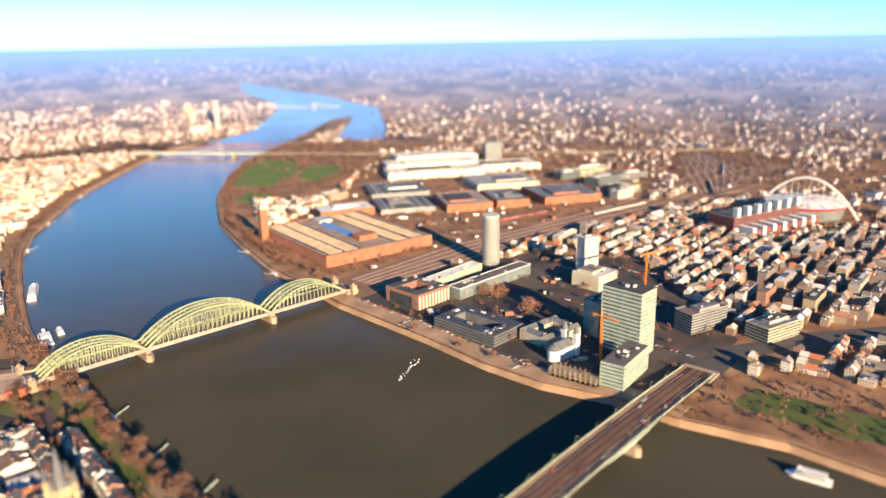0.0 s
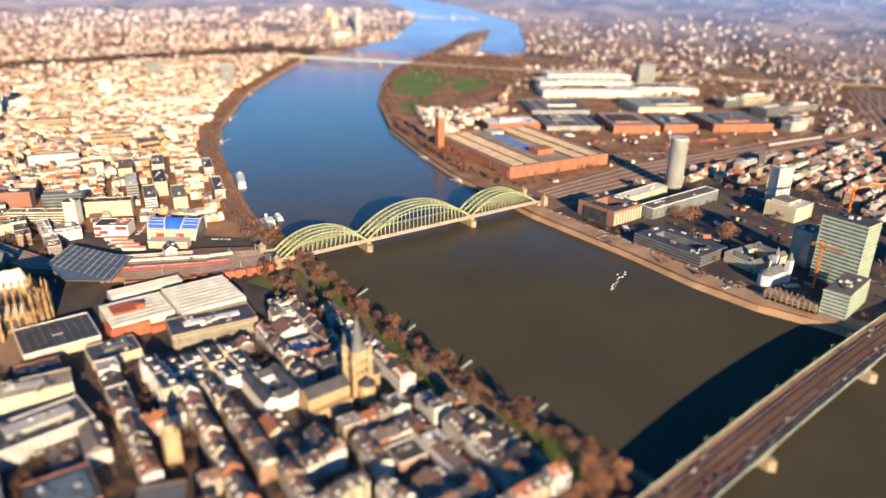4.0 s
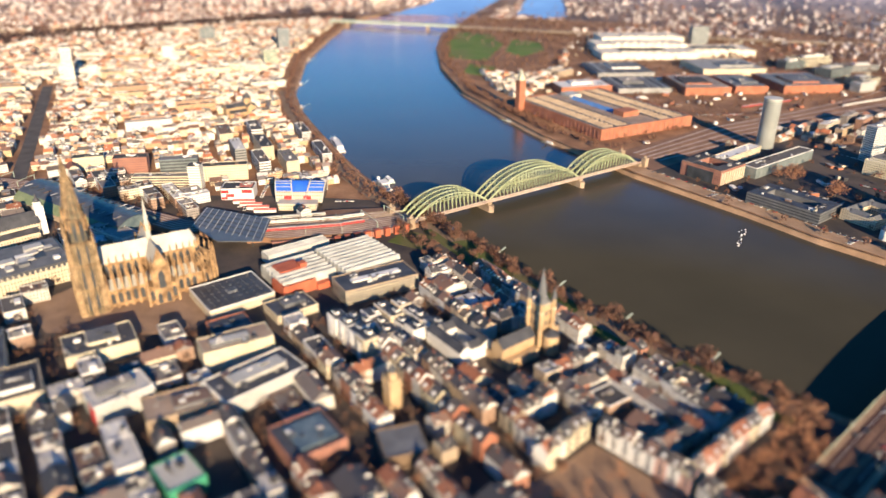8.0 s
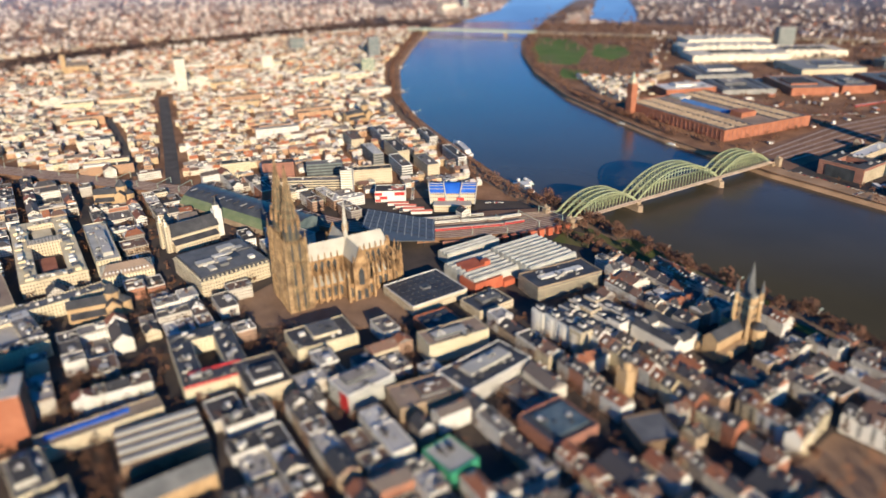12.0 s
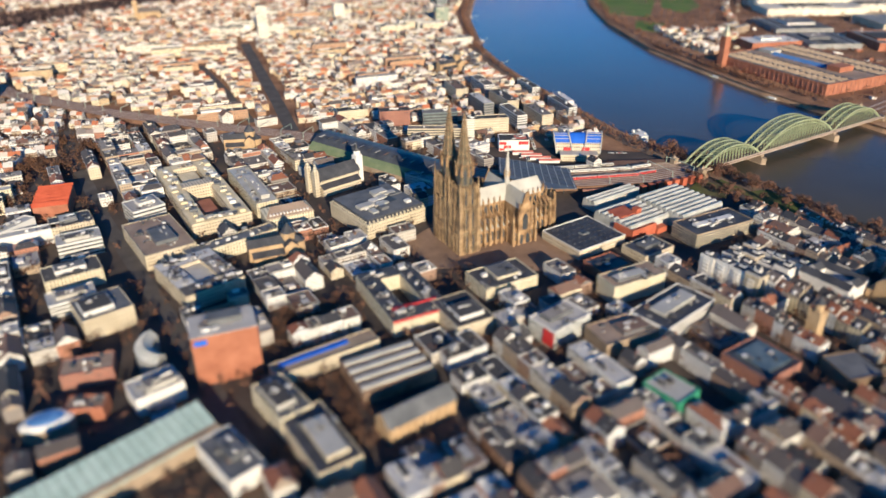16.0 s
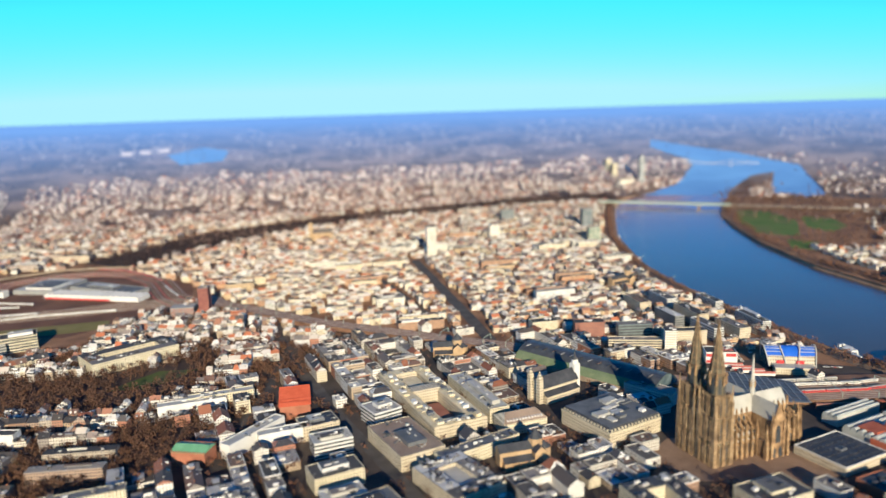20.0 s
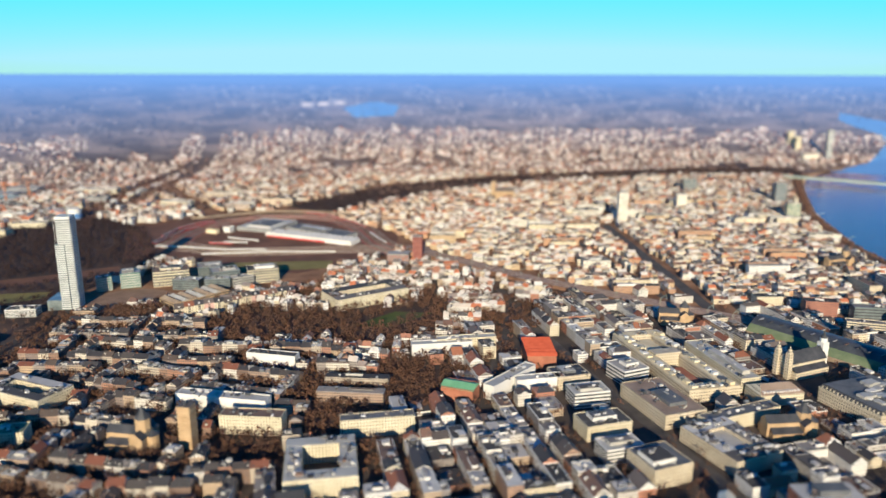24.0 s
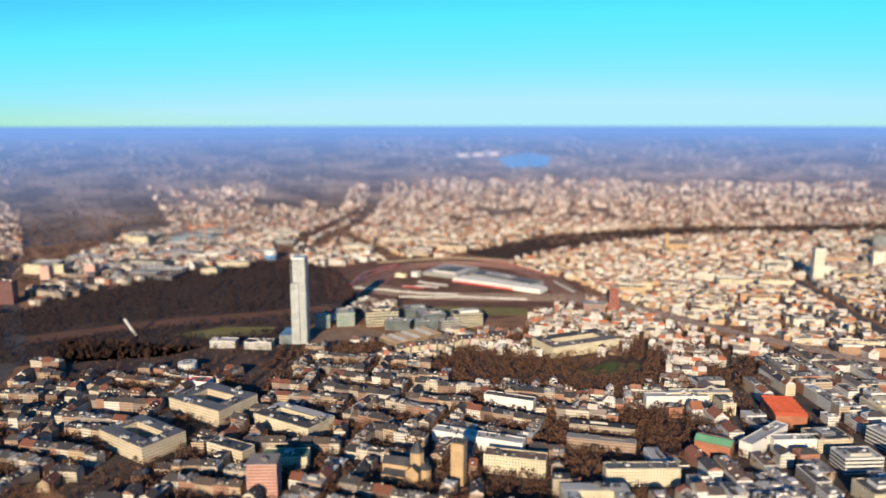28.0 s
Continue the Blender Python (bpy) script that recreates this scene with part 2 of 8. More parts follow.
PANE = (0.09, 0.085, 0.085)
M_ground = paint("street_and_yard_ground", [(0.17, 0.08, 0.04), (0.28, 0.14, 0.07), (0.38, 0.205, 0.105)], 0.95, 0.02, 0.3, 0.25)
M_asphalt = paint("asphalt", [(0.075, 0.066, 0.06), (0.11, 0.096, 0.084)], 0.9, 0.05, 1.0)
M_quay = paint("quay_stone", [(0.32, 0.235, 0.155), (0.42, 0.32, 0.22)], 0.9, 0.05, 0.6)
M_facade = paint("town_facades", [(0.7, 0.64, 0.54), (0.8, 0.77, 0.72), (0.5, 0.38, 0.26), (0.74, 0.69, 0.6), (0.4, 0.25, 0.17), (0.82, 0.8, 0.76), (0.3, 0.26, 0.23), (0.72, 0.62, 0.44), (0.78, 0.75, 0.7), (0.46, 0.2, 0.12), (0.82, 0.78, 0.7), (0.6, 0.55, 0.48)], 0.85, 0.08, 0.8, 0.15, 0.1, (2.7, 3.2, 0.54, PANE), by_piece=True)
M_roof = paint("town_roofs", [(0.07, 0.065, 0.07), (0.11, 0.09, 0.08), (0.26, 0.1, 0.055), (0.05, 0.05, 0.055), (0.09, 0.075, 0.07), (0.16, 0.13, 0.115), (0.33, 0.13, 0.07), (0.06, 0.055, 0.055), (0.2, 0.12, 0.09)], 0.7, 0.1, 1.2, 0.2, 0.4, by_piece=True)
M_flat = paint("flat_roofs", [(0.2, 0.18, 0.165), (0.08, 0.076, 0.076), (0.52, 0.49, 0.45), (0.055, 0.053, 0.055), (0.31, 0.275, 0.24), (0.12, 0.108, 0.1), (0.4, 0.38, 0.355), (0.2, 0.13, 0.1), (0.62, 0.6, 0.56), (0.07, 0.066, 0.064)], 0.9, 0.08, 0.7, 0.25, 0.2, by_piece=True)
def haze_paint(name, near_tones, least=0.03, by_piece=False):
    """Far land with haze painted in as a blue glow that deepens towards the horizon."""
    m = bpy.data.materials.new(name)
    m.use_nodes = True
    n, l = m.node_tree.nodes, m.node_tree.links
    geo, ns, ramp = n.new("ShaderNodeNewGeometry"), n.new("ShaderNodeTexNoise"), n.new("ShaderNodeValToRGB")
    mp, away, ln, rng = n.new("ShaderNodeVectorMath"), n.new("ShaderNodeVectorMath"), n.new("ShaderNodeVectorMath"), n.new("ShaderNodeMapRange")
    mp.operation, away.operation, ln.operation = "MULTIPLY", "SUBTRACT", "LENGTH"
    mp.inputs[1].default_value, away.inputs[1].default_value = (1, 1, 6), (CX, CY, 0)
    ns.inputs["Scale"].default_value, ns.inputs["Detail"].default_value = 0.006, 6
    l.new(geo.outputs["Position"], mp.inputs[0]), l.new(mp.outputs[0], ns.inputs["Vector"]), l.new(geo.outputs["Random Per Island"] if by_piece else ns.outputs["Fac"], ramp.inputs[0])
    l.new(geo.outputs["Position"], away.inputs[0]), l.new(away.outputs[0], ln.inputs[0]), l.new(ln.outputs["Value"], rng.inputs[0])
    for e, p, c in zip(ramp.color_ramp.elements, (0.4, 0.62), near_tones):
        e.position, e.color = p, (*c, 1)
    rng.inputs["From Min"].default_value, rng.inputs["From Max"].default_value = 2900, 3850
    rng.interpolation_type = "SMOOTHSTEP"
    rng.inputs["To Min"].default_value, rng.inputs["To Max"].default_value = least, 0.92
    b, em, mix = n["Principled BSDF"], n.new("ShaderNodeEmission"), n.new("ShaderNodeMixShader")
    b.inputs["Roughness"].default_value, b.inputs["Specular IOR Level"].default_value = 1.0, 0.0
    # Blue emission imitates the haze lying before far surfaces.
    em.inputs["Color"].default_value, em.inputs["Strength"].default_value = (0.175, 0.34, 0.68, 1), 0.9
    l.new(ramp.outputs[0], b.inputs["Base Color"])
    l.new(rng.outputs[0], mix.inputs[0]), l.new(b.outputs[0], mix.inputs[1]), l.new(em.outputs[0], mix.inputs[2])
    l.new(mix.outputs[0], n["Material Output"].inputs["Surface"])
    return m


def water_paint(name, deep, gloss):
    """Still river water: silty depth under a mirror that strengthens towards grazing views."""
    m = bpy.data.materials.new(name)
    m.use_nodes = True
    n, l = m.node_tree.nodes, m.node_tree.links
    n.remove(n["Principled BSDF"])
    geo, big, fine, bp, ramp = n.new("ShaderNodeNewGeometry"), n.new("ShaderNodeTexNoise"), n.new("ShaderNodeTexNoise"), n.new("ShaderNodeBump"), n.new("ShaderNodeValToRGB")
    big.inputs["Scale"].default_value, fine.inputs["Scale"].default_value = 0.006, 0.12
    for t in (big, fine):
        t.inputs["Detail"].default_value = 4.0
        l.new(geo.outputs["Position"], t.inputs["Vector"])
    for e, p, c in zip(ramp.color_ramp.elements, (0.35, 0.65), deep):
        e.position, e.color = p, (*c, 1)
    l.new(big.outputs["Fac"], ramp.inputs[0])
    bp.inputs["Strength"].default_value, bp.inputs["Distance"].default_value = 0.1, 0.4
    l.new(fine.outputs["Fac"], bp.inputs["Height"])
    df, gl, fr, mix = n.new("ShaderNodeBsdfDiffuse"), n.new("ShaderNodeBsdfGlossy"), n.new("ShaderNodeFresnel"), n.new("ShaderNodeMixShader")
    l.new(ramp.outputs[0], df.inputs["Color"])
    gl.inputs["Color"].default_value, gl.inputs["Roughness"].default_value = (*gloss, 1), 0.26
    fr.inputs["IOR"].default_value = 1.33
    up, gain = n.new("ShaderNodeCombineXYZ"), n.new("ShaderNodeMath")
    up.inputs[2].default_value = 1.0                                  # water lies level
    l.new(up.outputs[0], bp.inputs["Normal"])
    gain.operation, gain.use_clamp = "MULTIPLY_ADD", True
    gain.inputs[1].default_value, gain.inputs[2].default_value = 2.2, -0.19
    l.new(fr.outputs[0], gain.inputs[0])
    for k in (gl, fr):
        l.new(bp.outputs[0], k.inputs["Normal"])
    l.new(gain.outputs[0], mix.inputs[0]), l.new(df.outputs[0], mix.inputs[1]), l.new(gl.outputs[0], mix.inputs[2])
    l.new(mix.outputs[0], n["Material Output"].inputs["Surface"])
    return m


M_water = water_paint("river_water", ((0.058, 0.052, 0.036), (0.073, 0.064, 0.044)), (1.0, 0.85, 0.92))
# Blue base paints in the sky's reflection, with a haze glow over it.
M_farwater = haze_paint("far_water_hazed", ((0.08, 0.2, 0.4), (0.11, 0.26, 0.48)), 0.35)
M_redbrick = paint("scarlet_brick", [(0.42, 0.1, 0.05), (0.52, 0.14, 0.07)], 0.9, 0.08, 1.0, 0.2)
M_metal = paint("pale_sheet_metal", [(0.42, 0.42, 0.375), (0.54, 0.53, 0.475)], 0.5, 0.08, 0.7, 0.2)
M_woodfloor = paint("leaf_litter", [(0.045, 0.028, 0.022), (0.07, 0.042, 0.031), (0.1, 0.058, 0.04)], 0.95, 0.012, 0.3, 0.3)
M_street = paint("dark_city_streets", [(0.04, 0.034, 0.033), (0.075, 0.058, 0.048), (0.11, 0.08, 0.06)], 0.9, 0.02, 0.3, 0.25)
M_roof2 = paint("red_and_pale_roofs", [(0.4, 0.19, 0.12), (0.16, 0.09, 0.07), (0.62, 0.57, 0.52), (0.11, 0.095, 0.09), (0.72, 0.67, 0.6), (0.5, 0.17, 0.08), (0.3, 0.24, 0.21), (0.6, 0.52, 0.44), (0.2, 0.17, 0.16)], 0.75, 0.1, 1.2, 0.2, 0.4, by_piece=True)
M_facade3 = paint("warm_suburban_fronts", [(0.5, 0.36, 0.25), (0.66, 0.53, 0.38), (0.72, 0.64, 0.52), (0.42, 0.26, 0.18), (0.6, 0.42, 0.28), (0.74, 0.69, 0.6), (0.55, 0.44, 0.35)], 0.85, 0.08, 0.8, 0.15, 0.1, (2.7, 3.2, 0.5, PANE), by_piece=True)
M_facade4 = paint("brown_and_tan_fronts", [(0.3, 0.18, 0.12), (0.46, 0.34, 0.23), (0.22, 0.14, 0.1), (0.62, 0.54, 0.42), (0.38, 0.2, 0.13), (0.32, 0.27, 0.23), (0.52, 0.38, 0.24), (0.26, 0.2, 0.17), (0.76, 0.71, 0.62), (0.4, 0.28, 0.2), (0.7, 0.62, 0.5), (0.5, 0.42, 0.32)], 0.85, 0.08, 0.8, 0.15, 0.1, (2.7, 3.2, 0.54, PANE), by_piece=True)
M_facade5 = paint("yellow_and_cream_fronts", [(0.8, 0.7, 0.5), (0.82, 0.77, 0.64), (0.64, 0.46, 0.26), (0.78, 0.66, 0.44), (0.82, 0.8, 0.74), (0.5, 0.3, 0.18), (0.8, 0.74, 0.6), (0.62, 0.36, 0.2), (0.74, 0.68, 0.56)], 0.85, 0.08, 0.8, 0.15, 0.1, (2.7, 3.2, 0.54, PANE), by_piece=True)
M_roof3 = paint("dark_slate_roofs", [(0.045, 0.042, 0.046), (0.07, 0.06, 0.056), (0.2, 0.075, 0.045), (0.04, 0.038, 0.042), (0.1, 0.075, 0.06), (0.055, 0.05, 0.05)], 0.75, 0.1, 1.2, 0.2, 0.4, by_piece=True)
M_warmwhite = paint("warm_white_sheeting", [(0.78, 0.68, 0.52), (0.84, 0.75, 0.6)], 0.7, 0.05, 0.6, 0.1)
M_promenade = paint("sandy_promenade", [(0.34, 0.21, 0.12), (0.45, 0.285, 0.17)], 0.95, 0.04, 0.6, 0.25)
M_white = paint("white_render", [(0.72, 0.69, 0.63), (0.8, 0.77, 0.71)], 0.7, 0.05, 0.6, 0.1)
M_brick = paint("red_brick", [(0.36, 0.13, 0.07), (0.45, 0.18, 0.1)], 0.9, 0.08, 1.5, 0.2)
M_sand = paint("weathered_sandstone", [(0.17, 0.1, 0.052), (0.36, 0.22, 0.11), (0.52, 0.34, 0.175)], 0.95, 0.12, 0.9, 0.3, 0.6)
M_lead = paint("pale_lead_roof", [(0.46, 0.43, 0.37), (0.56, 0.53, 0.46)], 0.5, 0.06, 0.8, 0.15)
M_green = paint("green_steel_paint", [(0.3, 0.34, 0.18), (0.4, 0.43, 0.26)], 0.6, 0.1, 1.0, 0.15)
M_dark = paint("dark_metal", [(0.04, 0.045, 0.05), (0.07, 0.075, 0.08)], 0.5, 0.1, 1.0)
M_rail = paint("ballast_and_rails", [(0.2, 0.105, 0.062), (0.27, 0.15, 0.092)], 0.9, 0.04, 0.5, 0.25)
M_grass = paint("winter_grass", [(0.06, 0.1, 0.015), (0.09, 0.115, 0.022), (0.13, 0.1, 0.045)], 0.95, 0.015, 0.3, 0.25)
M_scrub = paint("bare_twigs", [(0.14, 0.07, 0.045), (0.21, 0.102, 0.062), (0.09, 0.048, 0.034)], 0.95, 0.05, 0.5, 0.25)
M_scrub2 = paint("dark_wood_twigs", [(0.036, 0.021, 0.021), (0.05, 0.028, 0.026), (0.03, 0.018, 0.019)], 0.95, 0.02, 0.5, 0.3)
M_russet = paint("russet_twigs", [(0.3, 0.14, 0.075), (0.4, 0.19, 0.1), (0.22, 0.1, 0.055)], 0.95, 0.05, 0.5, 0.25)
# Twigs paler and pinker than near ones, to imitate haze by colour.
M_scrub3 = paint("far_twigs_hazed", [(0.16, 0.1, 0.082), (0.23, 0.145, 0.115)], 0.95, 0.01, 0.3, 0.25)
M_yard = paint("rusty_yard_ballast", [(0.14, 0.062, 0.033), (0.21, 0.095, 0.05)], 0.9, 0.02, 0.3, 0.25)
M_scrub4 = paint("reddish_park_twigs", [(0.1, 0.052, 0.03), (0.15, 0.072, 0.038), (0.07, 0.04, 0.028)], 0.95, 0.05, 0.5, 0.25)
M_platform = paint("grey_glazed_roofing", [(0.085, 0.088, 0.095), (0.125, 0.13, 0.135)], 0.4, 0.06, 0.5, 0.2)
M_grass3 = paint("park_grass", [(0.08, 0.16, 0.02), (0.12, 0.19, 0.03), (0.14, 0.14, 0.045)], 0.95, 0.015, 0.3, 0.25)
M_trunk = paint("tree_bark", [(0.09, 0.07, 0.05), (0.13, 0.1, 0.08)], 0.95)
M_glass = paint("office_glass", [(0.1, 0.14, 0.15), (0.16, 0.2, 0.2)], 0.2, 0.1, 0.5, 0.2, 0.05, spec=0.8)
M_glow = paint("blue_canvas", [(0.02, 0.12, 0.6), (0.03, 0.16, 0.7)], 0.5, 0.1, 1.0, 0.1)

M_tower = paint("blackened_tower_stone", [(0.085, 0.055, 0.036), (0.18, 0.115, 0.066), (0.36, 0.235, 0.125)], 0.95, 0.14, 0.9, 0.3, 0.7)
M_deck = paint("reddish_bridge_paving", [(0.055, 0.023, 0.016), (0.075, 0.033, 0.023)], 0.9, 0.05, 0.6, 0.2)
# Rib stone is paler than the walls: sunlit edges put into its colour.
M_rib = paint("pale_lit_ribs", [(0.2, 0.13, 0.075), (0.34, 0.225, 0.12), (0.48, 0.33, 0.18)], 0.95, 0.14, 0.9, 0.3, 0.7)
M_spire = paint("dark_spire_and_recess_stone", [(0.1, 0.085, 0.06), (0.18, 0.145, 0.09), (0.07, 0.06, 0.045)], 0.95, 0.1, 0.7, 0.3, 0.8)
M_sand2 = paint("tan_tuff_stone", [(0.43, 0.285, 0.15), (0.53, 0.37, 0.21)], 0.9, 0.1, 1.0, 0.2, 0.3)
M_rust = paint("pale_rusty_steel", [(0.4, 0.3, 0.24), (0.5, 0.4, 0.33)], 0.7, 0.1, 1.0, 0.2)
M_steel = paint("pale_green_steel", [(0.42, 0.5, 0.38), (0.5, 0.57, 0.45)], 0.6, 0.1, 1.0, 0.15)
M_copper = paint("green_copper", [(0.15, 0.2, 0.1), (0.2, 0.235, 0.13)], 0.7, 0.08, 0.8, 0.2)
M_copper2 = paint("bright_green_copper", [(0.18, 0.45, 0.22), (0.24, 0.5, 0.27)], 0.6, 0.1, 1.0, 0.15)
M_hall = paint("dark_hall_glazing", [(0.055, 0.06, 0.07), (0.09, 0.095, 0.1)], 0.4, 0.1, 0.6, 0.25)
M_red = paint("signal_red_paint", [(0.5, 0.03, 0.03), (0.6, 0.05, 0.05)], 0.5, 0.2, 1.0, 0.15)
M_red2 = paint("rusty_red_track", [(0.5, 0.13, 0.1), (0.58, 0.2, 0.15)], 0.8, 0.1, 0.8, 0.2)
M_redroof = paint("red_metal_roof", [(0.55, 0.1, 0.04), (0.62, 0.13, 0.06)], 0.5, 0.1, 1.0, 0.15)
M_terra = paint("orange_brick", [(0.34, 0.125, 0.07), (0.44, 0.175, 0.1)], 0.9, 0.08, 1.2, 0.2)
M_brick2 = paint("brown_brick_with_windows", [(0.33, 0.14, 0.1), (0.4, 0.18, 0.12)], 0.9, 0.1, 1.0, 0.15, 0.1, (2.6, 3.3, 0.4, PANE))
M_maroon = paint("maroon_cladding", [(0.2, 0.06, 0.06), (0.27, 0.08, 0.07)], 0.7, 0.1, 1.0, 0.15)
M_facade2 = paint("cream_stone_fronts", [(0.6, 0.5, 0.34), (0.68, 0.58, 0.42)], 0.85, 0.05, 0.8, 0.15, 0.1, (2.9, 3.5, 0.42, PANE))
M_cream = paint("cream_render", [(0.66, 0.57, 0.38), (0.74, 0.66, 0.48)], 0.85, 0.06, 0.7, 0.12, 0.1, (3.0, 3.3, 0.4, PANE))
M_pink = paint("pink_render", [(0.55, 0.33, 0.28), (0.62, 0.4, 0.33)], 0.85, 0.06, 0.7, 0.12)
M_grey = paint("grey_concrete", [(0.26, 0.26, 0.25), (0.34, 0.33, 0.31)], 0.85, 0.06, 0.7, 0.2)
M_slate = paint("black_roofing", [(0.045, 0.047, 0.055), (0.08, 0.08, 0.085)], 0.6, 0.1, 0.8, 0.25)
M_slate2 = paint("grey_roofing", [(0.12, 0.125, 0.13), (0.18, 0.18, 0.18)], 0.7, 0.07, 0.7, 0.25)
M_ochre = paint("ochre_roofing", [(0.72, 0.59, 0.36), (0.83, 0.71, 0.47)], 0.85, 0.05, 0.7, 0.25)
M_ochre2 = paint("warm_brown_roofing", [(0.31, 0.22, 0.16), (0.42, 0.31, 0.225)], 0.85, 0.04, 0.6, 0.25)
M_palegreen = paint("pale_green_glass_roof", [(0.42, 0.55, 0.48), (0.5, 0.62, 0.55)], 0.35, 0.1, 0.6, 0.15)
M_palegreen2 = paint("grey_green_panels", [(0.3, 0.33, 0.26), (0.37, 0.39, 0.32)], 0.5, 0.1, 0.6, 0.15)
M_tealglass = paint("teal_glass", [(0.06, 0.17, 0.15), (0.1, 0.22, 0.19)], 0.2, 0.1, 0.5, 0.2, 0.05, spec=0.8)
M_glass2 = paint("grey_office_glass", [(0.16, 0.19, 0.19), (0.22, 0.25, 0.24)], 0.25, 0.1, 0.5, 0.2, 0.05, spec=0.8)
# Pale panel tone, raised further to paint in reflections of the glass.
M_paleglass = paint("pale_panels_painted_sheen", [(0.56, 0.56, 0.53), (0.7, 0.7, 0.67)], 0.4, 0.08, 1.5, 0.3)
M_skyblue = paint("sky_blue_glass", [(0.1, 0.24, 0.5), (0.14, 0.3, 0.58)], 0.3, 0.1, 0.6, 0.15)
M_skyblue2 = paint("dull_blue_sheet", [(0.14, 0.2, 0.27), (0.18, 0.24, 0.3)], 0.5, 0.1, 0.6, 0.15)
M_orange = paint("orange_crane_paint", [(0.75, 0.2, 0.03), (0.82, 0.26, 0.04)], 0.5, 0.3, 1.0, 0.1)
M_net = paint("green_scaffold_net", [(0.03, 0.24, 0.13), (0.05, 0.3, 0.17)], 0.8, 0.2, 1.0, 0.2)
M_plaza = paint("brown_paving", [(0.26, 0.16, 0.1), (0.34, 0.22, 0.14)], 0.9, 0.05, 0.7, 0.2)
M_quay2 = paint("brown_shingle", [(0.2, 0.135, 0.085), (0.27, 0.18, 0.12)], 0.95, 0.03, 0.5, 0.25)
M_rail2 = paint("bright_rail_and_sleepers", [(0.36, 0.27, 0.22), (0.46, 0.36, 0.3)], 0.8, 0.1, 0.8, 0.2)
M_grass2 = paint("yellowish_grass", [(0.2, 0.17, 0.04), (0.26, 0.21, 0.07)], 0.95, 0.02, 0.3, 0.25)
# Pale bluish tone puts distance haze into the far bridge's paint.
M_haze = paint("haze_pale_steel", [(0.5, 0.52, 0.58), (0.6, 0.62, 0.66)], 0.9, 0.05, 0.5, 0.1)


# Far land, woods and walls carry painted haze that glows with distance.
M_far = haze_paint("far_land_hazed", ((0.1, 0.078, 0.068), (0.24, 0.185, 0.158)))
M_farwood = haze_paint("far_woodland_hazed", ((0.06, 0.046, 0.042), (0.1, 0.075, 0.065)))
M_plainwall = haze_paint("hazy_settlements", ((0.1, 0.075, 0.07), (0.34, 0.29, 0.27)), by_piece=True)
M_farwall = haze_paint("far_settlements_hazed", ((0.15, 0.095, 0.08), (0.66, 0.57, 0.51)), by_piece=True)

# ---- the river and the land ----
WEST = [(3300, -2000), (1500, -700), (900, -310), (400, 50), (100, 265), (-67, 385), (-153, 447), (-246, 535), (-304, 592), (-376, 680), (-468, 766), (-524, 840), (-590, 945), (-662, 1068),
        (-722, 1177), (-783, 1322), (-868, 1660), (-902, 1963), (-927, 2250), (-915, 2450), (-860, 2590), (-735, 2790), (-675, 2960), (-700, 3010), (-780, 3045), (-853, 3085)]
FARBANK = [(-853, 3140), (-640, 3090), (-500, 3060), (-380, 3010), (-267, 2965), (-225, 2800), (-215, 2570), (-275, 2530), (-400, 2620), (-372, 2850), (-365, 2915)]
EAST = [(-448, 2890), (-505, 2790), (-540, 2690), (-560, 2480), (-585, 2300), (-595, 2100), (-575, 1880), (-525, 1620), (-443, 1371), (-354, 1205), (-275, 1072), (-185, 958), (-145, 904),
        (-22, 778), (40, 707), (94, 660), (155, 628), (207, 584), (288, 539), (339, 489), (600, 300), (1200, -100), (3400, -1650)]
RIVER = WEST + FARBANK + EAST
WATER_Z = -7.0


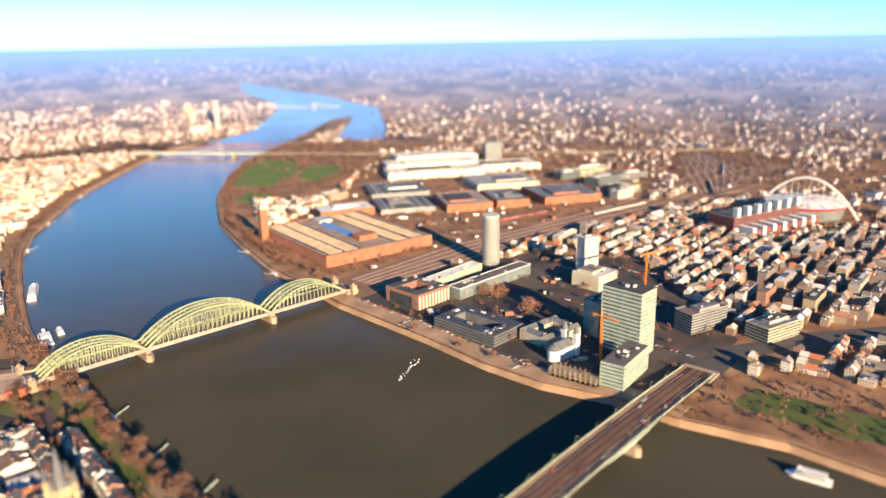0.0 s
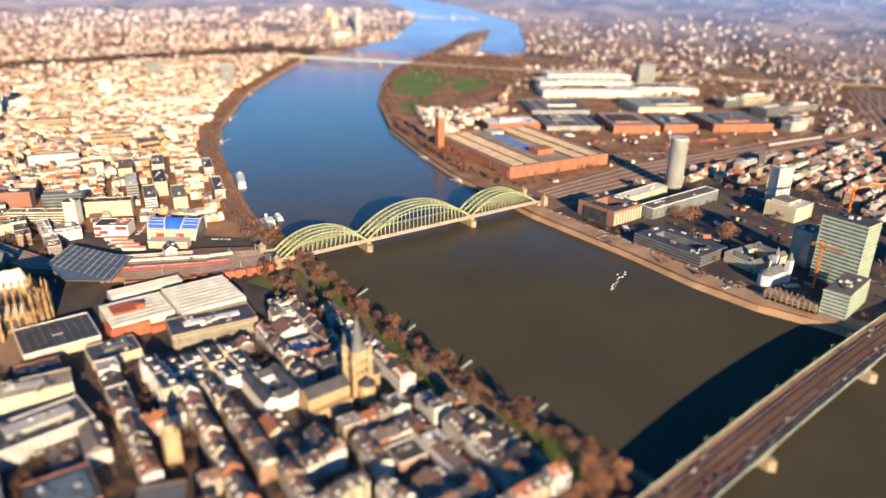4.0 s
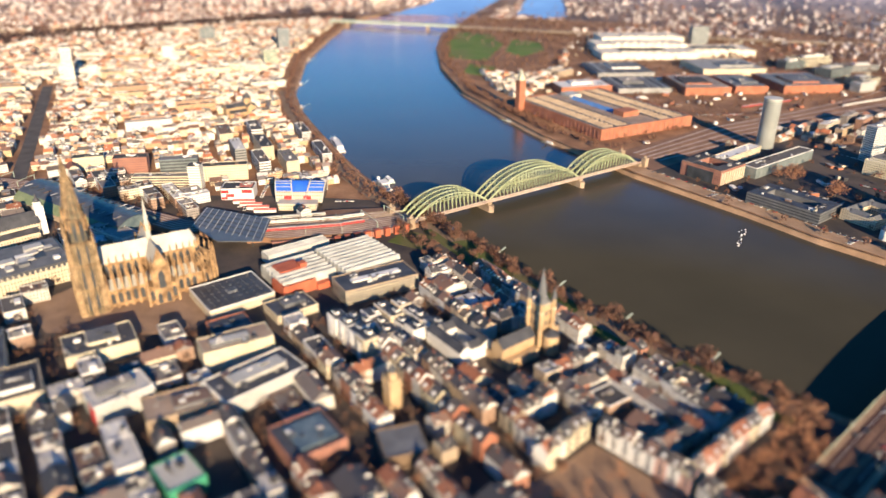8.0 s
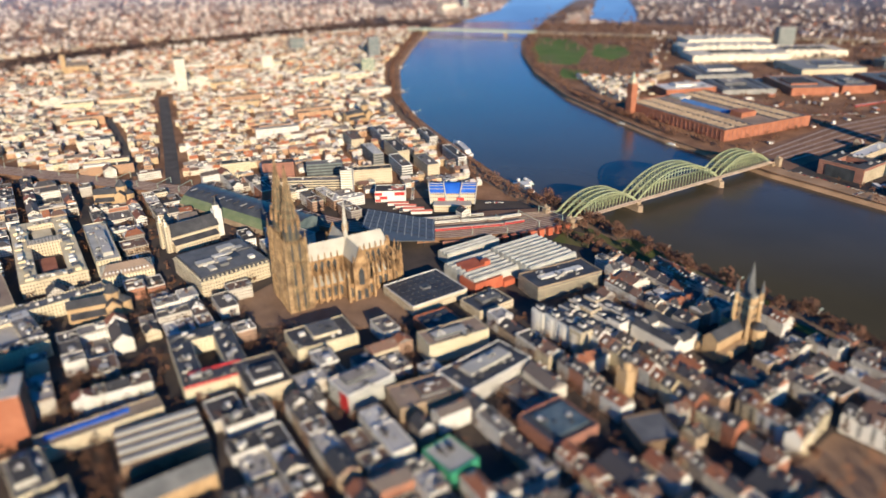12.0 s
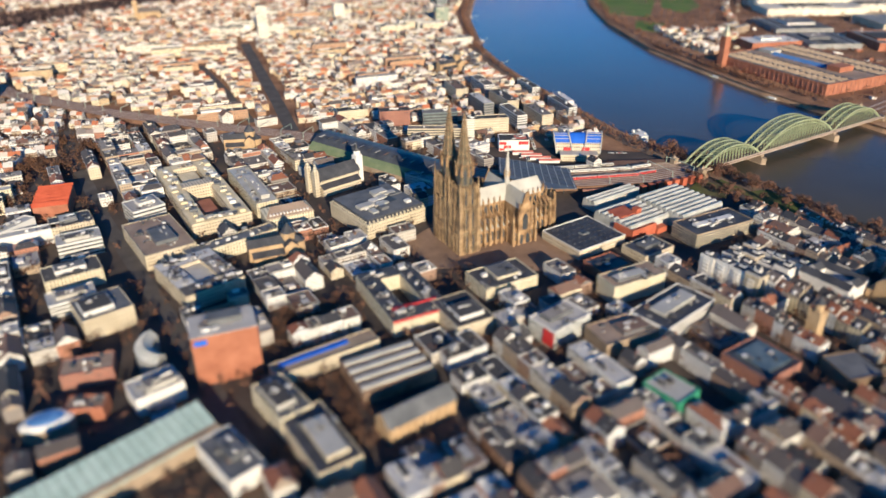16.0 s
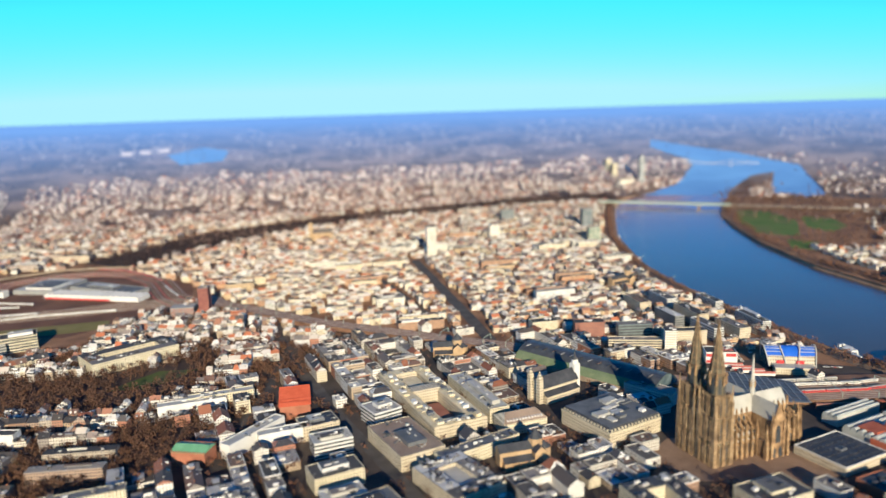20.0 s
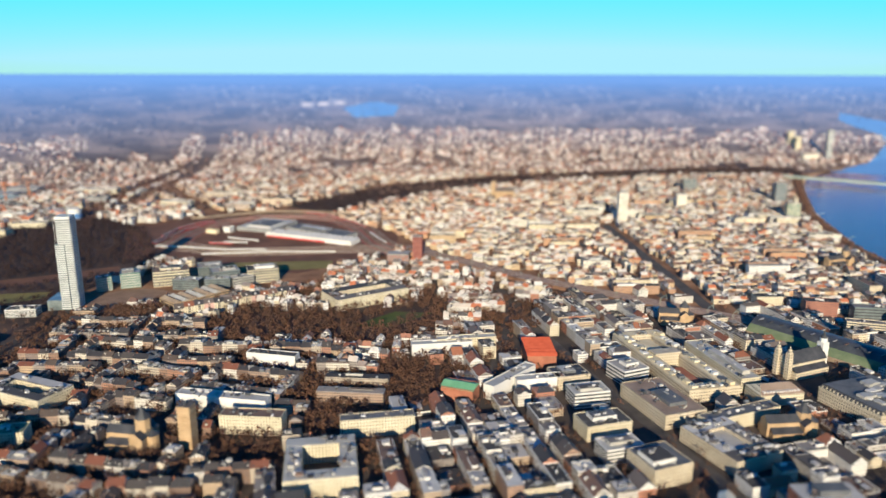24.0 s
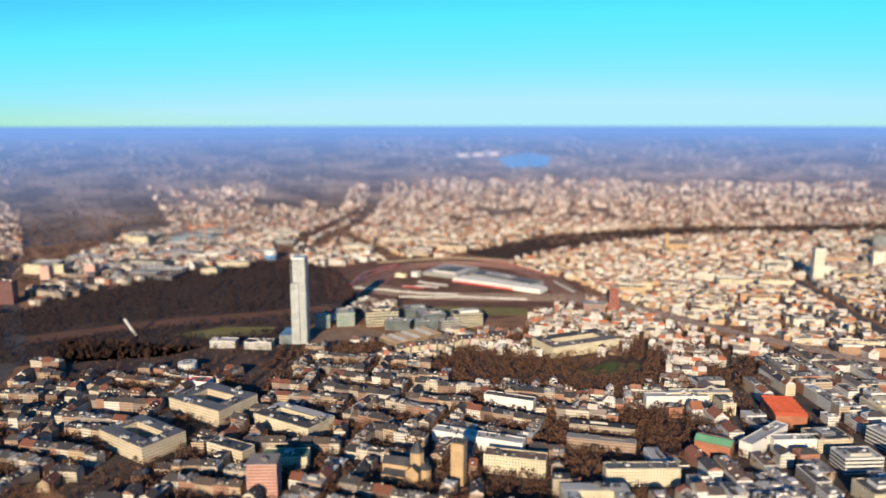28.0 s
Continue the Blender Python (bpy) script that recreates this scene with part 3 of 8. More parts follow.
def build_land():
    from mathutils.geometry import delaunay_2d_cdt
    pts = [Vector(p) for p in RIVER]
    edges = [(i, (i + 1) % len(pts)) for i in range(len(pts))]
    radii = [300, 700, 1100, 1500, 1900, 2250, 2500, 2600] + list(range(2680, 3000, 80)) + list(range(3000, 4301, 100))
    rings = {}
    for r in radii:
        k = 24 if r < 1200 else 48 if r < 2500 else 120
        rings[r] = []
        for i in range(k):
            a = 2 * math.pi * (i + 0.5 * (r // 80 % 2)) / k
            rings[r].append(len(pts))
            pts.append(Vector((CX + r * math.cos(a), CY + r * math.sin(a))))
    rv = rings[2680]
    edges += [(rv[i], rv[(i + 1) % len(rv)]) for i in range(len(rv))]
    vs, es, fs, *_ = delaunay_2d_cdt(pts, edges, [], 0, 0.01)
    near, water, far, bend = Shape(), Shape(), Shape(), Shape()
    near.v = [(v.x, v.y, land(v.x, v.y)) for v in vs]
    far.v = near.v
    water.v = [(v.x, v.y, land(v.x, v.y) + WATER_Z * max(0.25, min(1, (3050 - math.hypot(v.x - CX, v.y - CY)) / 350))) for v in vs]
    for f in fs:
        mx, my = sum(vs[i].x for i in f) / 3, sum(vs[i].y for i in f) / 3
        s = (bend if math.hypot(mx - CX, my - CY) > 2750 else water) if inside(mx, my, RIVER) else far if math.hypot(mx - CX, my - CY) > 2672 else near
        s.f.append(tuple(f))
        s.m.append(0)
    solid("ground", near, M_ground, "dark paved and built-over city ground on a river plain", "ground", "structure")
    solid("backdrop", far, M_far, "distant plain with woods and fields, blue haze painted in", "backdrop", "structure")
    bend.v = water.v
    solid("far_water_hazed", bend, M_farwater, "far reach of the river with sky blue and haze painted in", "river", "structure")
    solid("river_water", water, M_water, "wide calm river with dark greenish brown water", "river", "structure")
    first, farther = Shape(), Shape()
    for chain, bank in ((WEST[:-4], first), (EAST[1:], first), (WEST[-5:] + FARBANK + EAST[:2], farther)):
        for (ax, ay), (bx, by) in zip(chain, chain[1:]):
            n = math.hypot(bx - ax, by - ay)
            nx, ny = -(by - ay) / n * 4, (bx - ax) / n * 4
            za, zb = land(ax, ay), land(bx, by)
            bank.add([(ax - nx, ay - ny, za - 9), (bx - nx, by - ny, zb - 9), (bx + nx, by + ny, zb + 0.4), (ax + nx, ay + ny, za + 0.4), (ax + 2 * nx, ay + 2 * ny, za - 1), (bx + 2 * nx, by + 2 * ny, zb - 1)],
                     [(0, 1, 2, 3), (3, 2, 5, 4)])
    solid("far_embankment", farther, M_far, "low brown banks of the far river bend", "embankment", "structure")
    solid("embankment", first, M_promenade, "sloping pale stone river embankment", "embankment", "structure")


build_land()

# ---- open spaces that no ordinary house stands on ----
RAIL = [(-2600, 1150), (-2136, 900), (-1900, 960), (-1700, 940), (-1560, 860), (-1500, 822), (-1272, 755), (-1064, 722), (-930, 705), (-800, 660), (-680, 615), (-560, 612), (-480, 640), (-421, 678)]
RAIL_EAST = [(-156, 943), (-90, 1000), (40, 1150), (200, 1280), (420, 1430), (800, 1650), (1500, 1950)]
SECOND = [(-1047, 768), (-1179, 937), (-1290, 1071)]
TURINER = [(-973, 740), (-1045, 862), (-1255, 1209), (-1290, 1268)]
CANYON = [(-760, 130), (-900, 270), (-1060, 424), (-1150, 520), (-1233, 600)]
RING = [(-1161, 381), (-1244, 617), (-1330, 740)]
DEUTZ_ROAD = [(-72, 300), (80, 466), (245, 655), (300, 720), (420, 760), (700, 800)]
WESTROAD = [(-2900, 300), (-2550, 150), (-2300, 60), (-2086, -20), (-1900, -160)]
VIADUCT = [(-2500, 420), (-2350, 600), (-2450, 900), (-2700, 1300), (-3100, 1900)]
BELT = [(-2000, 1080), (-1960, 1480), (-1757, 1830), (-1400, 2180), (-1128, 2440), (-950, 2480)]
PARK_WEST = [(-2060, -55), (-1915, 125), (-1912, 212), (-1850, 282), (-1880, 400), (-1905, 520), (-2000, 600), (-2170, 720), (-2366, 752), (-2461, 583), (-2406, 249), (-2360, 62), (-2330, -140)]
YARD = [(-2230, 720), (-1990, 520), (-1640, 600), (-1560, 800), (-1660, 960), (-1950, 1060), (-2150, 980)]
PARK_MID = [(-1590, 325), (-1562, 420), (-1500, 440), (-1425, 480), (-1375, 560), (-1392, 630), (-1307, 545), (-1290, 470), (-1316, 392), (-1400, 365), (-1500, 300)]
PARK_INNER = [(-1292, 330), (-1258, 262), (-1208, 236), (-1186, 310), (-1172, 372), (-1195, 376), (-1246, 342), (-1266, 372)]
TREE_COURT = [(-1326, 104), (-1296, 50), (-1240, 82), (-1268, 124)]
PARK_EAST = [(-560, 1700), (-430, 1560), (-260, 1560), (-230, 1900), (-200, 2450), (-330, 2560), (-520, 2460), (-560, 2100)]
FAIR = [(-350, 1240), (-150, 1020), (0, 1100), (420, 1460), (520, 1700), (330, 2200), (-230, 2250), (-230, 1560)]
DEUTZ_BANK = [(-150, 920), (60, 690), (170, 630), (260, 640), (330, 760), (300, 1080), (130, 1120), (-60, 1000)]
ARENA = [(430, 1280), (520, 1160), (800, 1240), (820, 1420), (640, 1500)]
SOUTH_BANK = [(190, 600), (350, 490), (700, 250), (900, 350), (600, 560), (330, 680)]
DOM_AREA = [(-735, 425), (-690, 385), (-560, 405), (-440, 440), (-380, 540), (-440, 660), (-560, 640), (-700, 600)]
BUS_PLAZA = [(-690, 660), (-600, 650), (-520, 690), (-500, 765), (-540, 790), (-690, 765)]
MARKET = [(-300, 250), (-262, 276), (-232, 312), (-226, 310), (-173, 268), (-150, 240), (-200, 200)]
QUAY_GARDEN = [(-440, 660), (-405, 690), (-300, 585), (-340, 550), (-400, 580)]
MEDIA = [(-1905, 190), (-1830, 225), (-1735, 330), (-1690, 440), (-1615, 515), (-1560, 560), (-1600, 650), (-1640, 720), (-1820, 620), (-1865, 400), (-1875, 300)]
FIELDS = [(-2480, 100), (-2700, 240), (-3300, 480), (-3700, 640), (-3500, 1000), (-3150, 900), (-2980, 560), (-2800, 400), (-2560, 240)]
PARK_EDGE = [(-2135, 63), (-1928, -26), (-1851, 71), (-1785, 115), (-1747, 200), (-1770, 262), (-1852, 249), (-1905, 190)]
CLEARING = [(-2170, 20), (-2075, 237), (-1973, 390), (-1930, 470)]
GARDEN_A = [(-822, 275), (-764, 318), (-742, 280), (-795, 247)]
GARDEN_B = [(-752, 214), (-730, 218), (-686, 152), (-708, 158)]
FAN = [(548, 1756), (650, 2080), (740, 2170), (850, 2090), (960, 1985), (879, 1794), (700, 1640)]
BRIDGE_GROVE = [(-90, 396), (-98, 345), (-152, 282), (-140, 262), (-104, 280), (-76, 318), (-60, 362)]
THEATRE_PLAZA = [(-556, 706), (-516, 660), (-440, 690), (-478, 722), (-520, 764)]
EAST_YARD = [(543, 1532), (661, 1648), (775, 1823), (790, 2080), (700, 2170), (660, 2080), (593, 1767)]
NOBUILD = [EAST_YARD, BRIDGE_GROVE, THEATRE_PLAZA, FAN, GARDEN_A, GARDEN_B, PARK_EDGE, MEDIA, FIELDS, BUS_PLAZA, MARKET, QUAY_GARDEN, PARK_WEST, YARD, PARK_MID, PARK_INNER, TREE_COURT, PARK_EAST, FAIR, DEUTZ_BANK, ARENA, SOUTH_BANK, DOM_AREA]
CUTTING = [(-2300, 660), (-2440, 770), (-2493, 834), (-2605, 1012), (-2700, 1160), (-2790, 1300), (-2840, 1420)]
STREET_WEST = [(-1840, 310), (-1760, 214), (-1734, 173), (-1654, 25), (-1615, -64), (-1610, -180)]
STRIPS = [(CUTTING, 22), (STREET_WEST, 18), (RAIL, 23), (RAIL_EAST, 40), (TURINER, 15), (SECOND, 6), (CANYON, 3), (RING, 2), (DEUTZ_ROAD, 24), (WESTROAD, 30), (VIADUCT, 22), (BELT, 85)]
RESERVED = []          # discs (x, y, radius) and rectangles (x, y, half length, half depth, angle) that landmarks stand on


def free(x, y, margin=0.0):
    if inside(x, y, RIVER):
        return False
    if -1100 < x < 450 and off_line(x, y, WEST) < 34 + margin and y < 2700 or off_line(x, y, EAST) < 75:
        return False
    for p in NOBUILD:
        if inside(x, y, p):
            return False
    for line, w in STRIPS:
        if off_line(x, y, line) < w + margin:
            return False
    for q in RESERVED:
        if len(q) == 3:
            if math.hypot(x - q[0], y - q[1]) < q[2] + margin:
                return False
        else:
            c, s = math.cos(q[4]), math.sin(q[4])
            dx, dy = x - q[0], y - q[1]
            if abs(dx * c + dy * s) < q[2] + margin and abs(dy * c - dx * s) < q[3] + margin:
                return False
    return True


def district(x, y):
    """(grid angle, block length, block depth, storeys, share of flat roofs, share of empty plots) of the quarter that a place lies in."""
    r = math.hypot(x - CX, y - CY)
    if r > 3170:
        return "horizon", 0.3, 34, 20, 1.2, 0.5, 0.5
    if x > -250 and y > 600 or x > 120:
        if r > 2000:
            return "fareast", 0.5, 84, 56, 2.7, 0.6, 0.68
        return "deutz", 0.87, 70, 42, 3.3, 0.2, 0.06
    if r > 2500:
        return "outer", 0.42, 60, 30, 1.9, 0.35, 0.2
    if off_line(x, y, BELT) > 60 and y > 1000 and x < -1700 - (y - 1100) * -0.62:
        return "nippes", 0.42, 100, 60, 3.4, 0.3, 0.15
    if y > 770 - 0.08 * (x + 1000):
        return "north", 0.54, 78, 40, 2.8, 0.3, 0.04
    if x < -1230:
        if y > 300:
            return "westend", 0.36, 82, 48, 3.8, 0.4, 0.05
        return "west", 0.42, 104, 62, 4.3, 0.4, 0.07
    return "old", 2.3, 96, 56, 4.3, 0.66, 0.03


def seen_ground(x, y):
    """Land that lies before the flight line."""
    return x < 0.72 * y + 90 and y > (60 if x > -1000 else max(60 + (x + 1000) * 0.45, -440 + 0.28 * (-950 - x)))


def houses():
    """Rows of houses round every block: (x, y, angle, width, depth, height, roof kind, roof height, quarter)."""
    out, rnd = [], random.Random(4)
    quarters = {}
    for gx in range(-4700, 4000, 150):
        for gy in range(-900, 4300, 150):
            q = district(gx, gy)
            quarters[q[0]] = q
    for name, ang, L, D, storeys, flat, empty in quarters.values():
        c, s = math.cos(ang), math.sin(ang)
        city = name in ("old", "north", "west", "westend", "deutz", "nippes")
        street = 13 if city else 14 if name == "horizon" else 13 if name == "outer" else 22
        big = 1.0
        if name in ("north", "nippes", "deutz", "westend"):
            big = 0.82
        if name == "old":
            street = 10.5
        if name == "west":
            street, big = 15, 1.05
        if name == "north":
            street, big = 11, 0.8
        if name == "deutz":
            big = 0.8
        if name in ("horizon", "outer", "fareast"):
            big = 0.5 if name != "horizon" else 0.27
        n = int(5200 / (D + street))
        for i in range(-n, n):
            shift = rnd.uniform(0, L)
            for j in range(-n, n):
                lx, ly = j * (L + street) + shift, i * (D + street)
                bx, by = CX + lx * c - ly * s, CY + lx * s + ly * c
                if math.hypot(bx - CX, by - CY) > 4100 or not seen_ground(bx, by) or district(bx, by)[0] != name:
                    continue
                if name in ("outer", "fareast") and noise.noise(Vector((bx / 330, by / 230, 8))) < rnd.uniform(-0.6, -0.05):
                    continue
                if name == "horizon" and (math.hypot(bx - CX, by - CY) > 3600 or noise.noise(Vector((bx / 420 + by / 700, by / 240, 3))) < rnd.uniform(-0.35, 0.3)):
                    continue
                turn = 0.0 if name in ("old", "north", "deutz") else rnd.uniform(-0.2, 0.2)
                c2, s2 = math.cos(ang + turn), math.sin(ang + turn)
                if name in ("north", "deutz", "west", "nippes") and rnd.random() < (0.22 if name == "deutz" else 0.1 if name == "west" else 0.12) and free(bx, by, 24):
                    for o in (-0.3, 0.3):
                        out.append((bx - o * D * s, by + o * D * c, ang, rnd.uniform(0.6, 0.95) * L, rnd.uniform(11, 14), rnd.uniform(11, 19), "flat", 4, name))
                    continue
                plots = []
                dep = 12.0 * big if name != "old" else rnd.uniform(12, 17)
                wide = (9, 19) if name != "old" else (8, 17) if bx > -440 else (12, 36)
                for side in (-1, 1):
                    x = -L / 2
                    while x < L / 2 - 9 * big:
                        w = min(rnd.uniform(*wide) * big, L / 2 - x)
                        if L / 2 - x - w < 7 * big:
                            w = L / 2 - x
                        plots.append((x + w / 2, side * (D / 2 - dep / 2), w, dep, 0.0 if side < 0 else math.pi))
                        x += w
                for side in (-1, 1):
                    y = -D / 2 + dep
                    while y < D / 2 - dep - 7 * big:
                        w = min(rnd.uniform(*wide) * big, D / 2 - dep - y)
                        plots.append((side * (L / 2 - dep / 2), y + w / 2, w, dep, math.pi / 2 * side))
                        y += w
                if name == "old":
                    for side in (-1, 1):
                        plots.append((side * L * 0.19, 0, L * rnd.uniform(0.2, 0.33), (D - 2 * dep) * rnd.uniform(0.7, 0.96), 0.0))
                elif rnd.random() < 0.7:
                    plots.append((rnd.uniform(-L / 5, L / 5), 0, rnd.uniform(10, 24), (D - 2 * dep) * rnd.uniform(0.5, 0.8), 0.0))
                base = storeys + rnd.uniform(-0.7, 0.7)
                block_flat = rnd.random()
                for px, py, w, d, a in plots:
                    x, y = bx + px * c2 - py * s2, by + px * s2 + py * c2
                    if rnd.random() < empty or not free(x, y, max(w, d) * 0.4):
                        continue
                    yard = py == 0 and a == 0.0
                    h = (2.4 if name == "horizon" else 3.0) * (max(1.2, base + (rnd.uniform(-0.35, 0.35) if rnd.random() < 0.75 else rnd.uniform(-1.6, 1.4))) if not yard else rnd.uniform(1.2, 3.5))
                    kind = "pitched" if name == "old" and bx > -440 and rnd.random() < 0.8 else "flat" if yard or rnd.random() < flat * (0.5 + block_flat) else "pitched"
                    out.append((x, y, ang + turn + a, w - 0.02, d, h, kind, rnd.uniform(3.2, 5.5) * (0.4 if name == "horizon" else 0.8 if name in ("outer", "north") else 1 if d < 16 else 1.4), name))
    return out


def house_into(shape, x, y, a, w, d, h, kind, rh, z, rnd, detail):
    """One house into a joined mesh: slots 0 wall, 1 pitched roof, 2 flat roof, 3 white."""
    if kind == "pitched":
        shape.box(x, y, z - 3, w, d, h + 3, a, 0)
        shape.gable(x, y, z + h - 0.2, w + 0.3, d + 0.9, rh, a, 1, 0, 0.0 if rnd.random() < 0.8 else w * 0.25)
        if detail and rnd.random() < 0.25:
            c, s = math.cos(a), math.sin(a)
            for ox in ((-w / 4, w / 4) if w > 9 else (0,)):
                oy = -d * 0.27
                shape.box(x + ox * c - oy * s, y + ox * s + oy * c, z + h + 0.2, 2.0, d * 0.26, rh * 0.62, a, 3, 1)
    else:
        rim = detail and rnd.random() < 0.4
        shape.box(x, y, z - 3, w, d, h + 3, a, 0, 3 if rim else 2)
        if rim:
            shape.box(x, y, z + h, w - 1.3, d - 1.3, 0.12, a, 2)
        if detail:
            c, s = math.cos(a), math.sin(a)
            ox, oy = rnd.uniform(-w / 4, w / 4), rnd.uniform(-d / 5, d / 5)
            shape.box(x + ox * c - oy * s, y + ox * s + oy * c, z + h, w * rnd.uniform(0.2, 0.5), d * rnd.uniform(0.2, 0.5), rnd.uniform(1.2, 3.2), a, rnd.choice((0, 2, 2, 3)), 2)
            for _ in range(rnd.randint(1, 4)):
                ox, oy = rnd.uniform(-w / 2.4, w / 2.4), rnd.uniform(-d / 2.4, d / 2.4)
                shape.box(x + ox * c - oy * s, y + ox * s + oy * c, z + h, rnd.uniform(1, 3), rnd.uniform(1, 3), rnd.uniform(0.6, 1.8), a, rnd.choice((2, 3)))


ROOFS = []             # flat roofs of the landmarks (x, y, angle, width, depth, height)


def roof_clutter(shape, x, y, a, w, d, h, kind, rh, rnd):
    """Small plant on one roof: slots 0 white, 1 roofing, 2 pale sheet, 3 black, 4 brick."""
    c, s = math.cos(a), math.sin(a)
    if kind == "flat":
        for _ in range(rnd.randint(2, 6)):
            ox, oy = rnd.uniform(-w / 2.3, w / 2.3), rnd.uniform(-d / 2.3, d / 2.3)
            k = rnd.random()
            sx, sy, sz = (rnd.uniform(0.8, 2.4), rnd.uniform(0.8, 2.4), rnd.uniform(0.5, 1.8)) if k < 0.6 else (rnd.uniform(3, 8), rnd.uniform(0.5, 1.0), rnd.uniform(0.5, 1.0)) if k < 0.85 else (rnd.uniform(3, 6), rnd.uniform(2, 4), rnd.uniform(1.8, 2.8))
            shape.box(x + ox * c - oy * s, y + ox * s + oy * c, h - 0.3, sx, sy, sz + 0.3, a + rnd.choice((0, math.pi / 2)), rnd.choice((0, 1, 1, 2, 2, 3)), rnd.choice((0, 1, 1, 2, 3)))
    else:
        for _ in range(rnd.randint(1, 3)):
            ox, side = rnd.uniform(-w / 2.3, w / 2.3), rnd.choice((-1, 1))
            f = rnd.uniform(0.25, 0.7)
            oy = side * d / 2 * f
            shape.box(x + ox * c - oy * s, y + ox * s + oy * c, h + rh * (1 - f) - 0.4, rnd.uniform(0.7, 1.3), rnd.uniform(0.8, 1.5), 0.9, a, rnd.choice((0, 2, 2, 3)))
        ox = rnd.uniform(-w / 2.6, w / 2.6)
        shape.box(x + ox * c, y + ox * s, h + rh * 0.7, rnd.uniform(0.8, 1.6), 0.7, rh * 0.3 + 1.0, a, rnd.choice((4, 0, 4)))


def make_town():
    rnd = random.Random(9)
    near, rest, count = [], {}, {"flat": 0, "pitched": 0}
    for hs in houses():
        x, y, kind = hs[0], hs[1], hs[6]
        if -1120 < x < -90 and 170 < y < 760 and count[kind] < 160:
            count[kind] += 1
            near.append(hs)
        else:
            rest.setdefault(hs[8], []).append(hs)
    clutter, rc = Shape(), random.Random(71)
    for hs in near:
        town_house(hs, rnd)
        roof_clutter(clutter, hs[0], hs[1], hs[2], hs[3], hs[4], hs[5], hs[6], hs[7], rc)
    for name in ("old", "west", "westend", "north"):
        for hs in rest.get(name, ()):
            roof_clutter(clutter, hs[0], hs[1], hs[2], hs[3], hs[4], hs[5], hs[6], hs[7], rc)
    for x, y, a, w, d, h in ROOFS:
        if y < 780:
            for _ in range(max(1, int(w * d / 420))):
                c, s = math.cos(a), math.sin(a)
                ox, oy = rc.uniform(-w / 2 + 5, w / 2 - 5), rc.uniform(-d / 3, d / 3)
                roof_clutter(clutter, x + ox * c - oy * s, y + ox * s + oy * c, a, 14, min(d * 0.7, 14), h + 0.3, "flat", 0, rc)
    solid("rooftop_clutter", clutter, (M_lead, M_flat, M_slate2, M_slate, M_brick), "vents, ducts, skylights, chimneys and terrace walls on the city roofs", "roof plant", "stuff")
    words = {"old": "dense old-town houses with grey and red roofs", "north": "cream and white terraces with pale roofs north of the railway", "west": "tall brown and tan town houses west of the inner city", "westend": "pale terraces between the parks and the railway",
             "deutz": "terraced houses with dark and red roofs on the east bank", "nippes": "suburban terraces beyond the green belt", "outer": "scattered outer suburbs", "fareast": "loose suburbs and works of the east bank",
             "horizon": "scattered settlements on the far plain, paled by painted haze"}
    for name, list_ in rest.items():
        s = Shape()
        for x, y, a, w, d, h, kind, rh, q in list_:
            house_into(s, x, y, a, w, d, h, kind, rh, land(x, y), rnd, q in ("old", "north", "west", "westend", "deutz"))
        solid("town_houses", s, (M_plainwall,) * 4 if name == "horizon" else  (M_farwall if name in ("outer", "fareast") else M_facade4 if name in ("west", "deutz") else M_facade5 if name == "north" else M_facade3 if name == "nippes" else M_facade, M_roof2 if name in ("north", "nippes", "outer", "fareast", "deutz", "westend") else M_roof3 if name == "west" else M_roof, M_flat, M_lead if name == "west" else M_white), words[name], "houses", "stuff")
    print("houses", len(near), {k: len(v) for k, v in rest.items()})


def town_house(hs, rnd):
    x, y, a, w, d, h, kind, rh, q = hs
    if kind == "pitched":
        t = thing("town_house", x, y, a, "narrow town house with a steep dark pitched roof", "house", "old town houses")
        part("wall", Shape().box(0, 0, -2, w, d, h + 2), M_facade, t)
        roof = part("roof", Shape().gable(0, 0, h - 0.2, w + 0.3, d + 0.9, rh, 0, 0, 1), (M_roof, M_facade), t)
        part("chimney", Shape().box(rnd.uniform(-w / 2 + 1, w / 2 - 1), rnd.uniform(-1.5, 1.5), h + rh * 0.5, 1.1, 0.8, rh * 0.5 + 1.3), M_brick, roof)
        for k in range(int(w // 5)):
            if rnd.random() < 0.6:
                dx = -w / 2 + (k + 0.5) * w / int(w // 5)
                part("dormer", Shape().box(dx, -d * 0.3, h + 0.3, 1.9, d * 0.28, rh * 0.55, 0, 0, 1), (M_white, M_roof), roof)
    else:
        t = thing("flat_roofed_building", x, y, a, "flat-roofed city building with rooftop plant", "building", "old town flat-roofed buildings")
        part("wall", Shape().box(0, 0, -2, w, d, h + 1.6), M_facade, t)
        roof = part("roof", Shape().box(0, 0, h - 0.4, w - 0.8, d - 0.8, 0.1), M_flat, t)
        e = Shape()
        for px, py, sx, sy in ((0, -d / 2, w, 0.5), (0, d / 2, w, 0.5), (-w / 2, 0, 0.5, d), (w / 2, 0, 0.5, d)):
            e.box(px, py, h - 0.4, sx + 0.1, sy + 0.1, 1.0)
        part("parapet", e, rnd.choice((M_white, M_lead, M_flat)), roof)
        for k in range(rnd.choice((1, 1, 2))):
            part("rooftop_unit", Shape().box(rnd.uniform(-w * 0.3, w * 0.3), rnd.uniform(-d * 0.28, d * 0.28), h - 0.3, rnd.uniform(1.5, w * 0.4), rnd.uniform(1.5, d * 0.4), rnd.uniform(1.2, 3.2)), rnd.choice((M_flat, M_white, M_flat)), roof)


